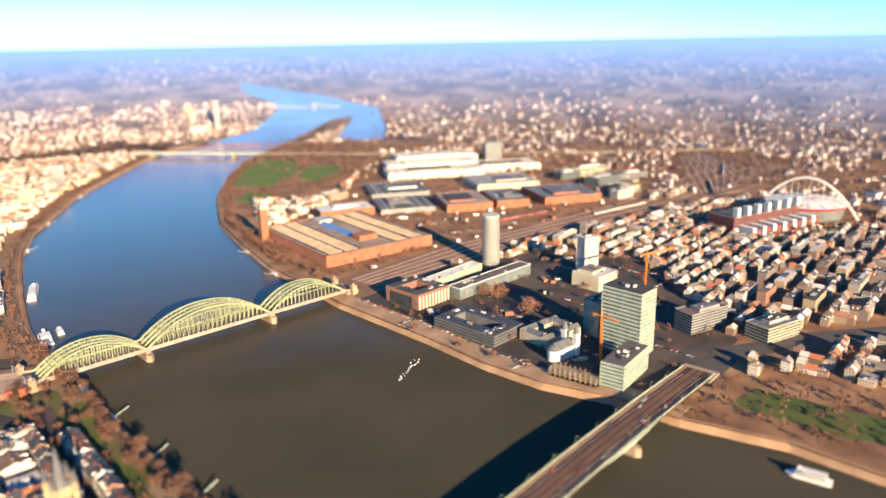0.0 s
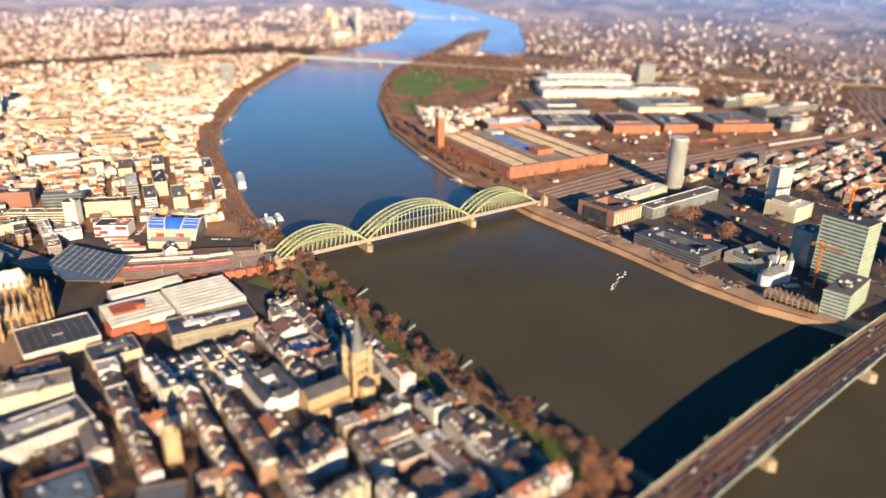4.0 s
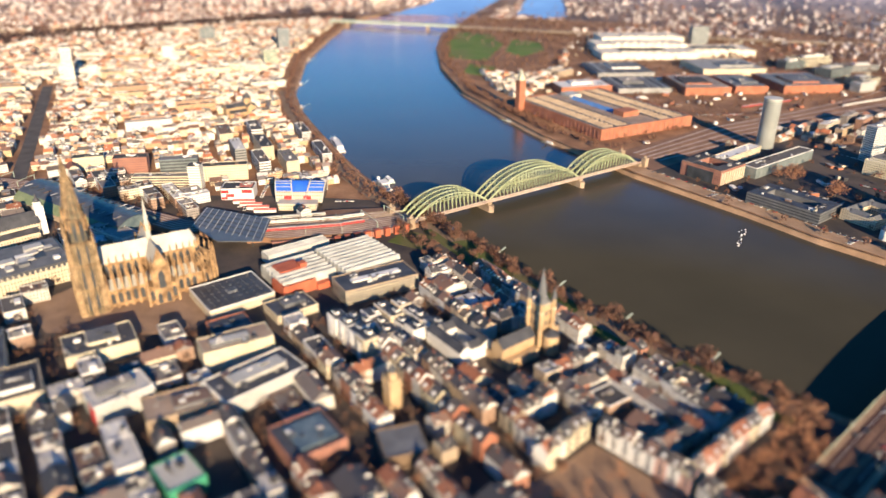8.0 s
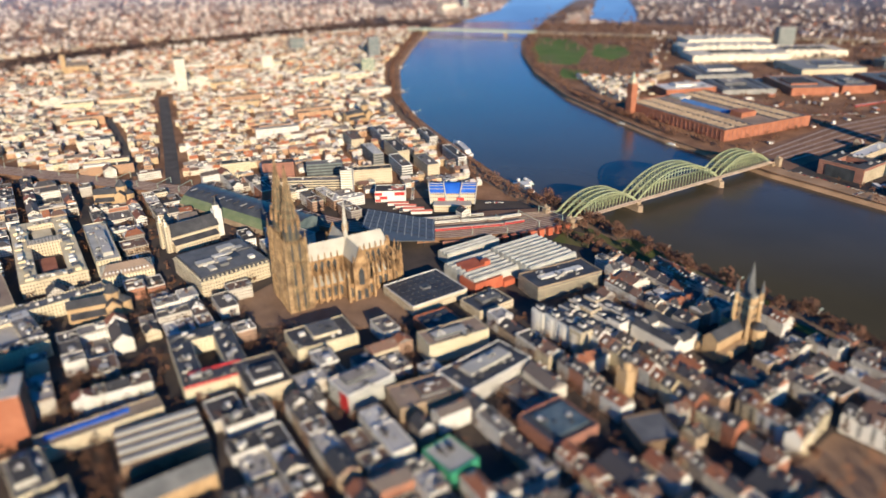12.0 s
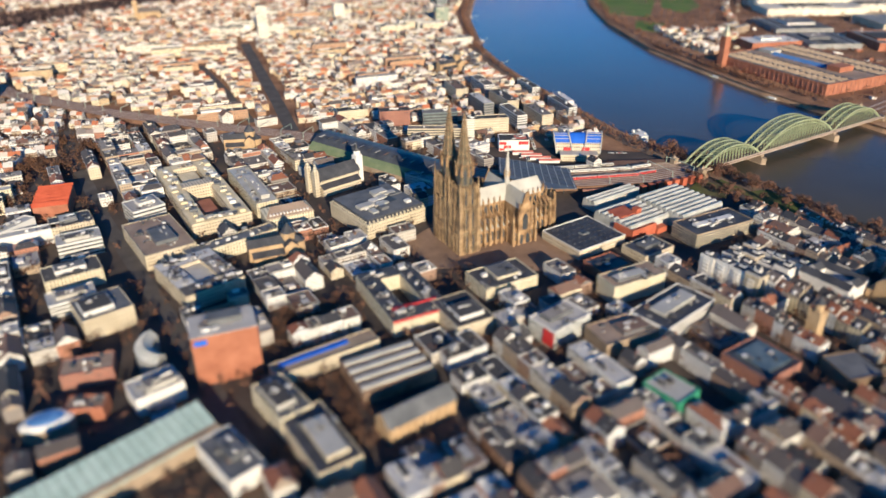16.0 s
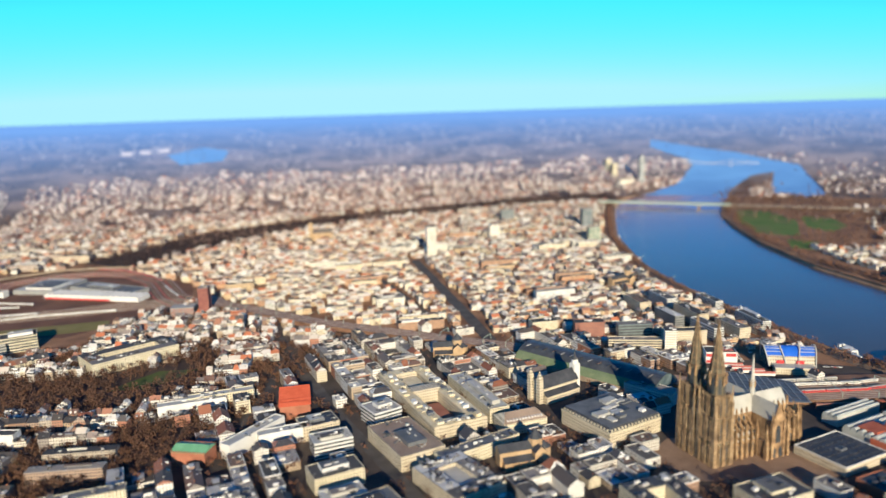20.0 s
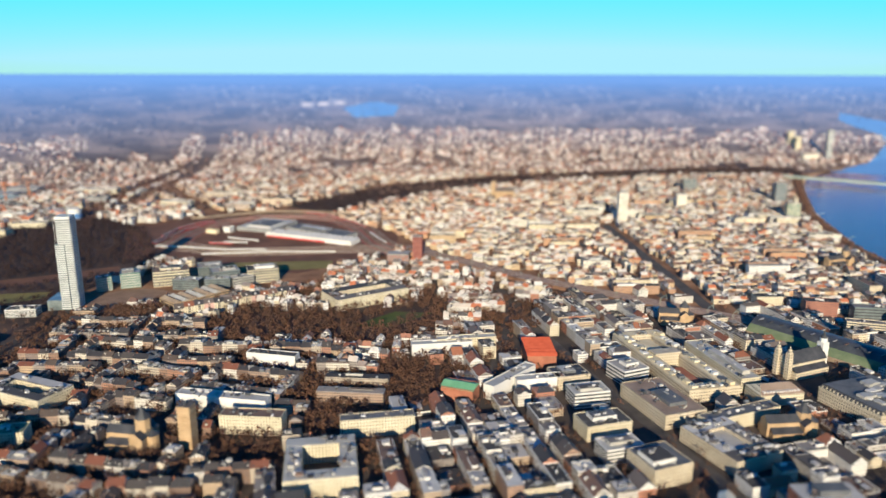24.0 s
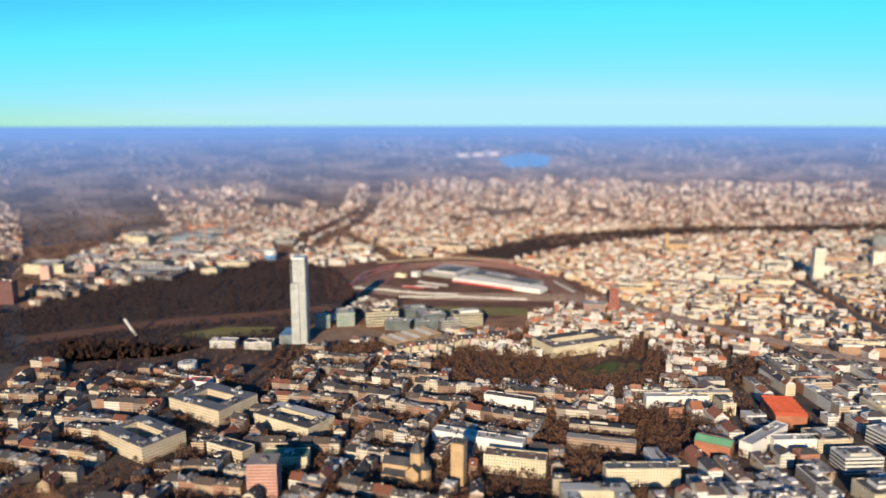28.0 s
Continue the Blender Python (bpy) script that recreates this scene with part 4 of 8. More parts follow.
# ---- shared pieces ----
def ux(a, x, y, l, n=0.0):
    return x + l * math.cos(a) - n * math.sin(a), y + l * math.sin(a) + n * math.cos(a)


def piece(name, data, parent, x, y, z, rz=0.0, s=(1, 1, 1), label=""):
    """One more object on mesh data that alike pieces share."""
    ob = new(name, data)
    ob.parent = parent
    ob.matrix_basis = Matrix.LocRotScale((x, y, z), Euler((0, 0, rz)), s)
    return tagged(ob, label)


def reserve(x, y, w, d, a, m=4.0):
    RESERVED.append((x, y, w / 2 + m, d / 2 + m, a))


def parapet(t, w, d, z, mat, thick=0.6, h=1.1, ox=0.0, oy=0.0):
    for px, py, sx, sy in ((0, -d / 2 + thick / 2, w, thick), (0, d / 2 - thick / 2, w, thick), (-w / 2 + thick / 2, 0, thick, d - 2 * thick), (w / 2 - thick / 2, 0, thick, d - 2 * thick)):
        part("parapet", Shape().box(ox + px, oy + py, z, sx, sy, h), mat, t)


def units(t, w, d, z, k, rnd, ox=0.0, oy=0.0, mats=None):
    for _ in range(k):
        part("rooftop_unit", Shape().box(ox + rnd.uniform(-0.36, 0.36) * w, oy + rnd.uniform(-0.36, 0.36) * d, z, rnd.uniform(1.5, 6), rnd.uniform(1.2, 4), rnd.uniform(0.8, 2.6)), rnd.choice(mats or (M_flat, M_white, M_dark)), t)


def block(name, x, y, a, w, d, h, wall, roof, label, category="building", group="", k=3, bands=None, seed=1, rim=None):
    """A flat-roofed building: walls, roof, parapets, plant on the roof, and window bands storey by storey where they show."""
    rnd = random.Random(seed)
    t = thing(name, x, y, a, label, category, group)
    shell = part("wall", Shape().box(0, 0, -2, w, d, h + 2), wall, t)
    cover = part("roof", Shape().box(0, 0, h + 0.01, w - 1.3, d - 1.3, 0.25), roof, t)
    parapet(cover, w, d, h + 0.005, rim or wall)
    if k >= 4 and min(w, d) > 22:
        px, py, sx, sy, sz = rnd.uniform(-0.12, 0.12) * w, rnd.uniform(-0.12, 0.12) * d, w * rnd.uniform(0.4, 0.66), d * rnd.uniform(0.36, 0.6), rnd.uniform(2.4, 4.2)
        part("roof_storey", Shape().box(px, py, h + 0.2, sx, sy, sz), rnd.choice((wall, M_white, M_lead, M_slate2)), cover, "set-back top storey")
        part("tier_roof", Shape().box(px, py, h + 0.2 + sz, sx - 1.0, sy - 1.0, 0.25), rnd.choice((M_flat, M_lead, M_slate2)), cover)
        for i in range(3):
            part("roof_duct", Shape().box(px + rnd.uniform(-0.35, 0.35) * sx, py + rnd.uniform(-0.3, 0.3) * sy, h + 0.4 + sz, rnd.uniform(1, 8), rnd.uniform(0.8, 2), rnd.uniform(0.6, 1.6)), rnd.choice((M_white, M_dark, M_lead)), cover)
        k = k // 2
    units(cover, w, d, h + 0.2, k, rnd)
    if k:
        ROOFS.append((x, y, a, w, d, h))
    if bands:
        n, glass = bands
        band = Shape().box(0, 0, 0, w + 0.3, d + 0.3, h / n * 0.48, bottom=True).data("window_band", [glass])
        for i in range(n):
            piece("window_band", band, shell, 0, 0, h / n * (i + 0.3))
    reserve(x, y, w, d, a)
    return t


def court(name, x, y, a, w, d, h, depth, wall, roof, label, category="building", group="", k=8, seed=2, pitched=0.0, bands=None):
    """Four wings round a yard."""
    rnd = random.Random(seed)
    t = thing(name, x, y, a, label, category, group)
    for px, py, sx, sy, ra in ((0, -d / 2 + depth / 2, w, depth, 0), (0, d / 2 - depth / 2, w, depth, 0), (-w / 2 + depth / 2, 0, d - 2 * depth, depth, math.pi / 2), (w / 2 - depth / 2, 0, d - 2 * depth, depth, math.pi / 2)):
        part("wing", Shape().box(px, py, -2, sx, sy, h + 2, ra), wall, t)
        if pitched:
            part("roof", Shape().gable(px, py, h - 0.1, sx + 0.6, sy + 0.8, pitched, ra, 0, 1), (roof, wall), t)
        else:
            part("roof", Shape().box(px, py, h + 0.01, sx - 1.2, sy - 1.2, 0.5, ra), roof, t)
            for _ in range(k // 4):
                l, n = rnd.uniform(-0.4, 0.4) * sx, rnd.uniform(-0.25, 0.25) * sy
                qx, qy = ux(ra, px, py, l, n)
                gx, gy = ux(a, x, y, qx, qy)
                ROOFS.append((gx, gy, a + ra, 22, 12, h + 0.2))
                part("rooftop_unit", Shape().box(qx, qy, h + 0.5, rnd.uniform(2, 8), rnd.uniform(2, 4), rnd.uniform(1, 2.6), ra), rnd.choice((M_white, M_flat, M_flat)), t)
    reserve(x, y, w, d, a)
    return t


def slab_tower(name, x, y, a, w, d, h, floors, glass, slab, label, category="tower block", group="", k=3, mullions=0):
    """A tower whose floor edges stand out between bands of glass."""
    t = thing(name, x, y, a, label, category, group)
    part("core", Shape().box(0, 0, -2, w - 0.8, d - 0.8, h + 2), glass, t)
    fl = Shape().box(0, 0, 0, w, d, h / floors * 0.45, bottom=True).data("floor_slab", mats_of(slab))
    for i in range(floors):
        piece("floor_slab", fl, t, 0, 0, h / floors * (i + 0.55))
    if mullions:
        mu = Shape().box(0, 0, 0, 0.5, 0.5, h).data("mullion", mats_of(slab))
        for i in range(mullions + 1):
            for s in (-1, 1):
                piece("mullion", mu, t, -w / 2 + w * i / mullions, s * (d / 2 + 0.05), 0)
    part("roof", Shape().box(0, 0, h, w, d, 0.5), M_flat, t)
    units(t, w * 0.8, d * 0.8, h + 0.5, k, random.Random(floors))
    reserve(x, y, w, d, a)
    return t


# ---- the cathedral ----
def lancet(w, h, thick=0.35):
    s = Shape()
    out = [(-w / 2, 0), (w / 2, 0), (w / 2, h * 0.72), (w * 0.3, h * 0.89), (0, h), (-w * 0.3, h * 0.89), (-w / 2, h * 0.72)]
    n = len(out)
    s.add([(x, -thick, z) for x, z in out] + [(x, thick, z) for x, z in out], [tuple(range(n)), tuple(range(2 * n - 1, n - 1, -1))] + [(i, n + i, n + (i + 1) % n, (i + 1) % n) for i in range(n)])
    return s


def pinnacle(w, h):
    s = Shape().box(0, 0, 0, w, w, h * 0.5).cyl(0, 0, h * 0.5, h, w * 0.62, 0, 4)
    for k in range(4):
        c, n = math.cos(k * math.pi / 2 + 0.785), math.sin(k * math.pi / 2 + 0.785)
        s.cyl(c * w * 0.55, n * w * 0.55, h * 0.4, h * 0.66, w * 0.17, 0, 4)
    return s


def cathedral():
    A = radians(39.7)
    x, y = -645.4, 472.4
    t = thing("cathedral", x, y, A, "huge weathered Gothic stone cathedral with twin openwork spires", "cathedral")
    t.matrix_world = pose(x, y, 0, 0, 0, 39.7) @ Matrix.Diagonal((0.865, 0.946, 0.945, 1))
    reserve(x, y, 136, 70, A, 12)
    D = lambda n, s, m: s.data(n, [m])
    pin, pin_s, pin_l = D("pinnacle", pinnacle(2.0, 15), M_sand), D("pinnacle", pinnacle(1.5, 9), M_sand), D("pinnacle", pinnacle(3.2, 26), M_sand)
    win, win_s, win_l = D("window", lancet(4.2, 17), M_dark), D("window", lancet(4.4, 11), M_dark), D("window", lancet(6.5, 19), M_dark)
    pier = D("buttress", Shape().box(0, 0, -1, 2.0, 3.4, 27).box(0, 0, 0, 2.6, 4.6, 14), M_sand)
    flyer = D("flying_buttress", Shape().beam((0, -22, 25), (0, -8, 35), 1.1, 1.6).beam((0, -22, 18), (0, -8, 28), 1.0, 1.3), M_sand)
    strip = D("pilaster", Shape().box(0, 0, -1, 1.1, 1.6, 41), M_sand)
    # high vessel, aisles and roofs
    part("nave", Shape().box(-8, 0, -1, 86, 15, 42), M_sand, t)
    part("nave_roof", Shape().gable(3, 0, 40.8, 108, 16, 16, 0, 0), M_lead, t, "pale grey lead roof")
    part("choir", Shape().box(43, 0, -1, 28, 15, 42), M_sand, t)
    part("apse", Shape().cyl(57, 0, -1, 41, 7.5, 7.5, 12), M_sand, t)
    part("apse_roof", Shape().cyl(57, 0, 40.8, 56.8, 8.0, 0, 12), M_lead, t)
    part("aisle", Shape().box(-12, 0, -1, 84, 42, 19), M_sand, t)
    part("choir_aisle", Shape().box(40, 0, -1, 36, 44, 19), M_sand, t)
    part("ambulatory", Shape().cyl(57, 0, -1, 18, 21, 21, 14), M_sand, t)
    for side in (-1, 1):
        part("aisle_roof", Shape().add([(-53, side * 21.5, 18), (56, side * 21.5, 18), (56, side * 7.6, 24), (-53, side * 7.6, 24)], [(0, 1, 2, 3)[::side]]), M_lead, t)
    part("transept", Shape().box(14, 0, -1, 15, 74, 42), M_sand, t)
    part("transept_roof", Shape().gable(14, 0, 40.8, 74, 16, 16, math.pi / 2, 0), M_lead, t)
    part("transept_aisle", Shape().box(14, 0, -1, 30, 68, 20), M_sand, t)
    for side in (-1, 1):
        g = Shape()
        g.add([(6, side * 37.5, 40), (22, side * 37.5, 40), (14, side * 37.5, 60), (6, side * 36.3, 40), (22, side * 36.3, 40), (14, side * 36.3, 60)], [(0, 1, 2), (5, 4, 3), (0, 3, 4, 1), (1, 4, 5, 2), (2, 5, 3, 0)])
        part("gable", g, M_sand, t)
        piece("window", win_l, t, 14, side * 37.1, 17)
        for dx in (-4.4, 4.4):
            piece("window", win_s, t, 14 + dx, side * 37.1, 1)
        for dx, z in ((-8, 40), (8, 40)):
            piece("pinnacle", pin_l, t, 14 + dx, side * 36.8, 26)
        for dx in (-15, -8, 8, 15):
            piece("buttress", pier, t, 14 + dx, side * 36, 0)
            piece("pinnacle", pin, t, 14 + dx, side * 36, 25)
        for dx in (-11.5, 11.5):
            piece("window", win_s, t, 14 + dx, side * 34, 4)
        for bx in [-45 + 7.4 * i for i in range(7)] + [32, 39, 46, 53]:
            piece("buttress", pier, t, bx, side * 22.5, 0)
            piece("pinnacle", pin, t, bx, side * 22.5, 25)
            piece("flying_buttress", flyer, t, bx, 0, 0, 0 if side < 0 else math.pi)
            piece("pilaster", strip, t, bx, side * 7.8, 0)
            piece("pinnacle", pin_s, t, bx, side * 8.0, 39.5)
            if bx not in (53, -45 + 7.4 * 6):
                piece("window", win, t, bx + 3.6, side * 7.4, 22)
                piece("window", win_s, t, bx + 3.6, side * (21 if bx < 20 else 22), 4)
    for k in range(9):
        a = radians(-90 + 180 * (k + 0.5) / 9)
        piece("buttress", pier, t, 57 + 22 * math.cos(a), 22 * math.sin(a), 0, a + math.pi / 2)
        piece("pinnacle", pin, t, 57 + 22 * math.cos(a), 22 * math.sin(a), 25, a)
        piece("flying_buttress", flyer, t, 57, 0, 0, a + math.pi / 2)
        piece("pinnacle", pin_s, t, 57 + 8 * math.cos(a), 8 * math.sin(a), 39.5, a)
        b = radians(-90 + 180 * (k + 1) / 9)
        if k < 8:
            piece("window", win_s, t, 57 + 20.6 * math.cos(b), 20.6 * math.sin(b), 3, b + math.pi / 2)
            piece("window", win, t, 57 + 7.3 * math.cos(b), 7.3 * math.sin(b), 22, b + math.pi / 2, (0.7, 1, 1))
    # west front: two towers, each in three square stages, an octagon and a spire
    rib = D("corner_buttress", Shape().box(0, 0, -1, 4.4, 4.4, 31).box(0, 0, 30, 3.6, 3.6, 22).box(0, 0, 52, 2.8, 2.8, 14).cyl(0, 0, 66, 86, 2.0, 0, 4), M_rib)
    for side in (-1, 1):
        ty, tx = side * 15, -53
        # Dark wall stone paints in the shade between the paler ribs.
        part("tower_stage", Shape().box(tx, ty, -1, 25, 25, 27), M_spire, t)
        part("tower_stage", Shape().box(tx, ty, 26, 23, 23, 25), M_spire, t)
        part("tower_stage", Shape().box(tx, ty, 51, 20, 20, 22), M_spire, t)
        part("octagon", Shape().cyl(tx, ty, 73, 95, 9.4, 8.4, 8), M_spire, t)
        sp = Shape().cyl(tx, ty, 95, 145, 7.4, 0.35, 8)
        part("spire", sp, M_spire, t, "dark openwork stone spire")
        part("finial", Shape().cyl(tx, ty, 143, 147, 0.5, 0.9, 6).cyl(tx, ty, 147, 149, 1.1, 0.1, 6), M_tower, t)
        for i in range(8):
            a = math.pi / 4 * i + math.pi / 8 * 0
            c, s = math.cos(a), math.sin(a)
            part("spire_rib", Shape().beam((tx + 8 * c, ty + 8 * s, 94), (tx + 0.5 * c, ty + 0.5 * s, 145), 0.8), M_rib, t)
            piece("pinnacle", pin, t, tx + 9.6 * c, ty + 9.6 * s, 84, a)
            m = a + math.pi / 8
            piece("window", win, t, tx + 8.4 * math.cos(m), ty + 8.4 * math.sin(m), 75, m + math.pi / 2, (0.75, 1.2, 1))
        for z in range(102, 142, 6):
            r = 7.4 * (145 - z) / 50 + 0.5
            part("spire_ring", Shape().cyl(tx, ty, z, z + 0.9, r + 0.3, r + 0.15, 8, bottom=True), M_tower, t)
        for dx in (-1, 1):
            for dy in (-1, 1):
                piece("corner_buttress", rib, t, tx + dx * 11.4, ty + dy * 11.4, 0)
        for a in range(4):
            c, s = math.cos(a * math.pi / 2), math.sin(a * math.pi / 2)
            for z, r, k in ((29, 11.6, 1.0), (54, 10.1, 0.95), (6, 12.6, 0.9)):
                for o in (-4.4, 4.4):
                    piece("window", win, t, tx + r * s - o * c, ty - r * c - o * s, z, a * math.pi / 2, (k * 0.85, 1, k))
            for z, r in ((0, 13), (26, 12)):
                piece("buttress", pier, t, tx + r * s, ty - r * c, z, a * math.pi / 2, (0.8, 0.6, 1))
            part("cornice", Shape().box(tx, ty, 25.2 + a * 0.001, 26, 26, 1.2, bottom=True) if a == 0 else Shape().box(tx, ty, 50.2, 24, 24, 1.2, bottom=True) if a == 1 else Shape().box(tx, ty, 72, 21, 21, 1.4, bottom=True) if a == 2 else Shape().cyl(tx, ty, 94, 95.4, 9.4, 9.4, 8, bottom=True), M_tower, t)
    tall = D("rib", Shape().box(0, 0, 0, 0.9, 2.4, 24).cyl(0, 0, 24, 28, 0.8, 0.1, 4), M_rib)
    for side in (-1, 1):
        for a in range(4):
            c, s = math.cos(a * math.pi / 2), math.sin(a * math.pi / 2)
            for z, r in ((0, 13.2), (26, 12.2), (50, 10.6)):
                for o in (-8.4, -6.0, -2.1, 0.0, 2.1, 6.0, 8.4):
                    piece("rib", tall, t, -53 + r * s - o * c, side * 15 - r * c - o * s, z, a * math.pi / 2, (1, 1, 0.92))
    part("west_gable", Shape().box(-60, 0, -1, 6, 8, 50).gable(-60, 0, 49, 8, 8, 12, math.pi / 2, 0), M_tower, t)
    # ridge turret over the crossing
    part("ridge_turret", Shape().cyl(14, 0, 54, 70, 3.0, 2.6, 8), M_lead, t)
    part("turret_spire", Shape().cyl(14, 0, 70, 101, 2.7, 0.1, 8), M_lead, t)
    for i in range(8):
        a = math.pi / 4 * i
        piece("pinnacle", pin_s, t, 14 + 3.1 * math.cos(a), 3.1 * math.sin(a), 64, a, (0.5, 0.5, 1))


# ---- bridges ----
def arch_bridge():
    P, Q = Vector((-430, 682, 0)), Vector((-150, 947, 0))
    L = (Q - P).length
    a = math.atan2(Q.y - P.y, Q.x - P.x)
    t = thing("railway_bridge", P.x, P.y, a, "long green steel railway bridge of three tied arches on stone piers", "bridge", z=0)
    spans = [(3, 110, 20), (113, 268, 28), (271, L - 3, 21)]
    part("deck", Shape().box(L / 2, 0, 4.6, L + 20, 28, 1.6, bottom=True), M_rail, t)
    for off in (-9.4, 0, 9.4):
        for g in (-2.1, 2.1):
            part("track", Shape().box(L / 2, off + g, 6.2, L + 20, 2.4, 0.25), M_dark, t)
    for s in (-1, 1):
        part("footway", Shape().box(L / 2, s * 16.5, 5.2, L + 16, 4.0, 0.5, bottom=True), M_quay, t)
        part("railing", Shape().box(L / 2, s * 18.4, 5.7, L + 16, 0.15, 1.3), M_rust, t)
        part("girder", Shape().box(L / 2, s * 14.6, 3.0, L, 0.8, 4.4, bottom=True), M_rust if s < 0 else M_green, t)
    ribs = (-14, -4.7, 4.7, 14)
    for s0, s1, hgt in spans:
        n = round((s1 - s0) / 6.0)
        f = lambda k: (s0 + (s1 - s0) * k, 7 + hgt * (1 - abs(2 * k - 1) ** 2.15))
        for off in ribs:
            pts = [f(i / 28) for i in range(29)]
            lo = lambda z: max(6.0, 6 + (z - 6) * 0.86 - 0.6)
            arch = Shape().sweep([(px, off, pz) for px, pz in pts], 1.3, 1.5)
            low = Shape().sweep([(px, off, lo(pz)) for px, pz in pts], 0.9, 0.8)
            part("arch", arch, M_green, t)
            part("lower_chord", low, M_green, t)
            for i in range(1, n):
                hx, hz = f(i / n)
                part("hanger", Shape().box(hx, off, 5.5, 0.75, 0.6, hz - 5.5), M_green, t)
        for r0, r1 in zip(ribs, ribs[1:]):
            for i in range(2, n - 1):
                (ax, az), (bx, bz) = f(i / n), f((i + 1) / n)
                part("brace", Shape().beam((ax, r0, az), (ax, r1, az), 0.6, 0.7).beam((ax, r0, az), (bx, r1, bz), 0.5, 0.4), M_green, t)
    for s in (111.5, 269.5):
        pr = Shape().prism([(s - 4, -21), (s, -25), (s + 4, -21), (s + 4, 21), (s, 25), (s - 4, 21)], -14, 1.5).box(s, 0, 1.5, 6, 36, 3.4)
        part("pier", pr, M_quay, t, "pale stone bridge pier")
    for s in (-8, L + 8):
        for side in (-1, 1):
            part("portal_tower", Shape().box(s, side * 22, -8, 7, 7, 20).box(s, side * 22, 12, 8, 8, 1).cyl(s, side * 22, 13, 17, 3.4, 0.2, 4), M_quay, t, "stone bridgehead tower")
        part("abutment", Shape().box(s, 0, -9, 20, 40, 13.5), M_quay, t)


BRIDGE_L = 484.7


def camber(x):
    """Rise of the road bridge's deck at a distance from its western end."""
    k = max(0.0, min(1.0, x / BRIDGE_L))
    return 6.5 * (1 - (2 * k - 1) ** 2) - 3.0


def road_bridge():
    P, Q = Vector((-74, 300, 0)), Vector((246, 664, 0))
    L = (Q - P).length
    a = math.atan2(Q.y - P.y, Q.x - P.x)
    t = thing("road_bridge", P.x, P.y, a, "wide flat steel girder road bridge with tram tracks", "bridge", z=0)

    def bowed(y, z, w, h, x0=-15.0, x1=L + 15.0, n=28):
        """A bar of w x h that follows the deck, its underside at z above the springing."""
        return Shape().sweep([(x0 + (x1 - x0) * i / n, y, z + h / 2 + camber(x0 + (x1 - x0) * i / n)) for i in range(n + 1)], w, h)
    part("deck", bowed(0, 5.6, 33, 1.4), M_deck, t)
    for s in (-1, 1):
        part("footway", bowed(s * 14.2, 7.0, 4.2, 0.3), M_plaza, t)
        part("railing", bowed(s * 16.3, 7.3, 0.2, 1.2), M_steel, t, "pale green railing")
        g = Shape()
        prof = [(0, 2.6), (70, 3.4), (150, -1.5), (210, 3.2), (250, 3.4), (330, -1.0), (400, 3.2), (L, 2.8)]
        for (x0, z0), (x1, z1) in zip(prof, prof[1:]):
            c0, c1 = camber(x0), camber(x1)
            for o in (0.0, 0.5):
                g.add([(x0, s * (13.2 + o), z0 + c0), (x1, s * (13.2 + o), z1 + c1), (x1, s * (13.2 + o), 5.7 + c1), (x0, s * (13.2 + o), 5.7 + c0)], [(0, 1, 2, 3)])
            g.add([(x0, s * 13.2, z0 + c0), (x1, s * 13.2, z1 + c1), (x1, s * 13.7, z1 + c1), (x0, s * 13.7, z0 + c0)], [(0, 1, 2, 3)])
        part("haunched_girder", g, M_steel, t)
        for o in (2.4, 5.0):
            part("tram_track", bowed(s * (o - 0.4), 7.0, 1.6, 0.06), M_rail, t)
        part("lane_marking", bowed(s * 8.6, 7.0, 0.25, 0.03, 0.0, L), M_white, t)
        lamp = Shape().cyl(0, 0, 7.3, 16, 0.16, 0.1, 6).beam((0, 0, 15.8), (0, -s * 2.2, 16.2), 0.14).box(0, -s * 2.4, 16.1, 0.5, 1.0, 0.2).data("lamp_post", [M_steel])
        for i in range(14):
            piece("lamp_post", lamp, t, 14 + i * 34, s * 15.8, camber(14 + i * 34))
    for s in (150, 330):
        part("pier", Shape().prism([(s - 3.5, -18), (s, -22), (s + 3.5, -18), (s + 3.5, 18), (s, 22), (s - 3.5, 18)], -14, -1.0 + camber(s)), M_quay, t, "pale stone bridge pier")
    for s, w in ((-12, 34), (L + 12, 36)):
        part("abutment", Shape().box(s, 0, -8, 26, w, 10.5), M_quay, t)


def far_bridge():
    P, Q = Vector((-985, 2287, 0)), Vector((-560, 2237, 0))
    L = (Q - P).length
    a = math.atan2(Q.y - P.y, Q.x - P.x)
    t = thing("motorway_bridge", P.x, P.y, a, "pale green flat girder bridge across the river bend", "bridge", z=0)
    part("deck", Shape().box(L / 2, 0, 9, L, 30, 2.0, bottom=True), M_steel, t)
    for s in (-1, 1):
        part("girder", Shape().box(L / 2, s * 14, 6.2, L, 1.0, 5.0), M_steel, t)
    for s in (60, 330):
        part("pier", Shape().box(s, 0, -12, 6, 26, 19), M_quay, t)
    v = solid("elevated_road", Shape().strip([(-565, 2238), (-232, 2191), (120, 2160), (500, 2130), (900, 2160)], 15, 6.0, 9.0), M_quay, "pale concrete elevated road on the east bank", "road", "structure")
    solid("elevated_road_west", Shape().strip([(-985, 2287), (-1128, 2300), (-1400, 2160), (-1700, 1900)], 12, 0.5, 3.0), M_quay, "pale concrete road through the green belt", "road", "structure")
    P, Q = (-790, 2985), (-420, 2945)
    t = thing("suspension_bridge", P[0], P[1], math.atan2(Q[1] - P[1], Q[0] - P[0]), "far green suspension bridge with two portal pylons, painted haze-pale", "bridge", z=land(-600, 2965) + 4)
    L = math.hypot(Q[0] - P[0], Q[1] - P[1])
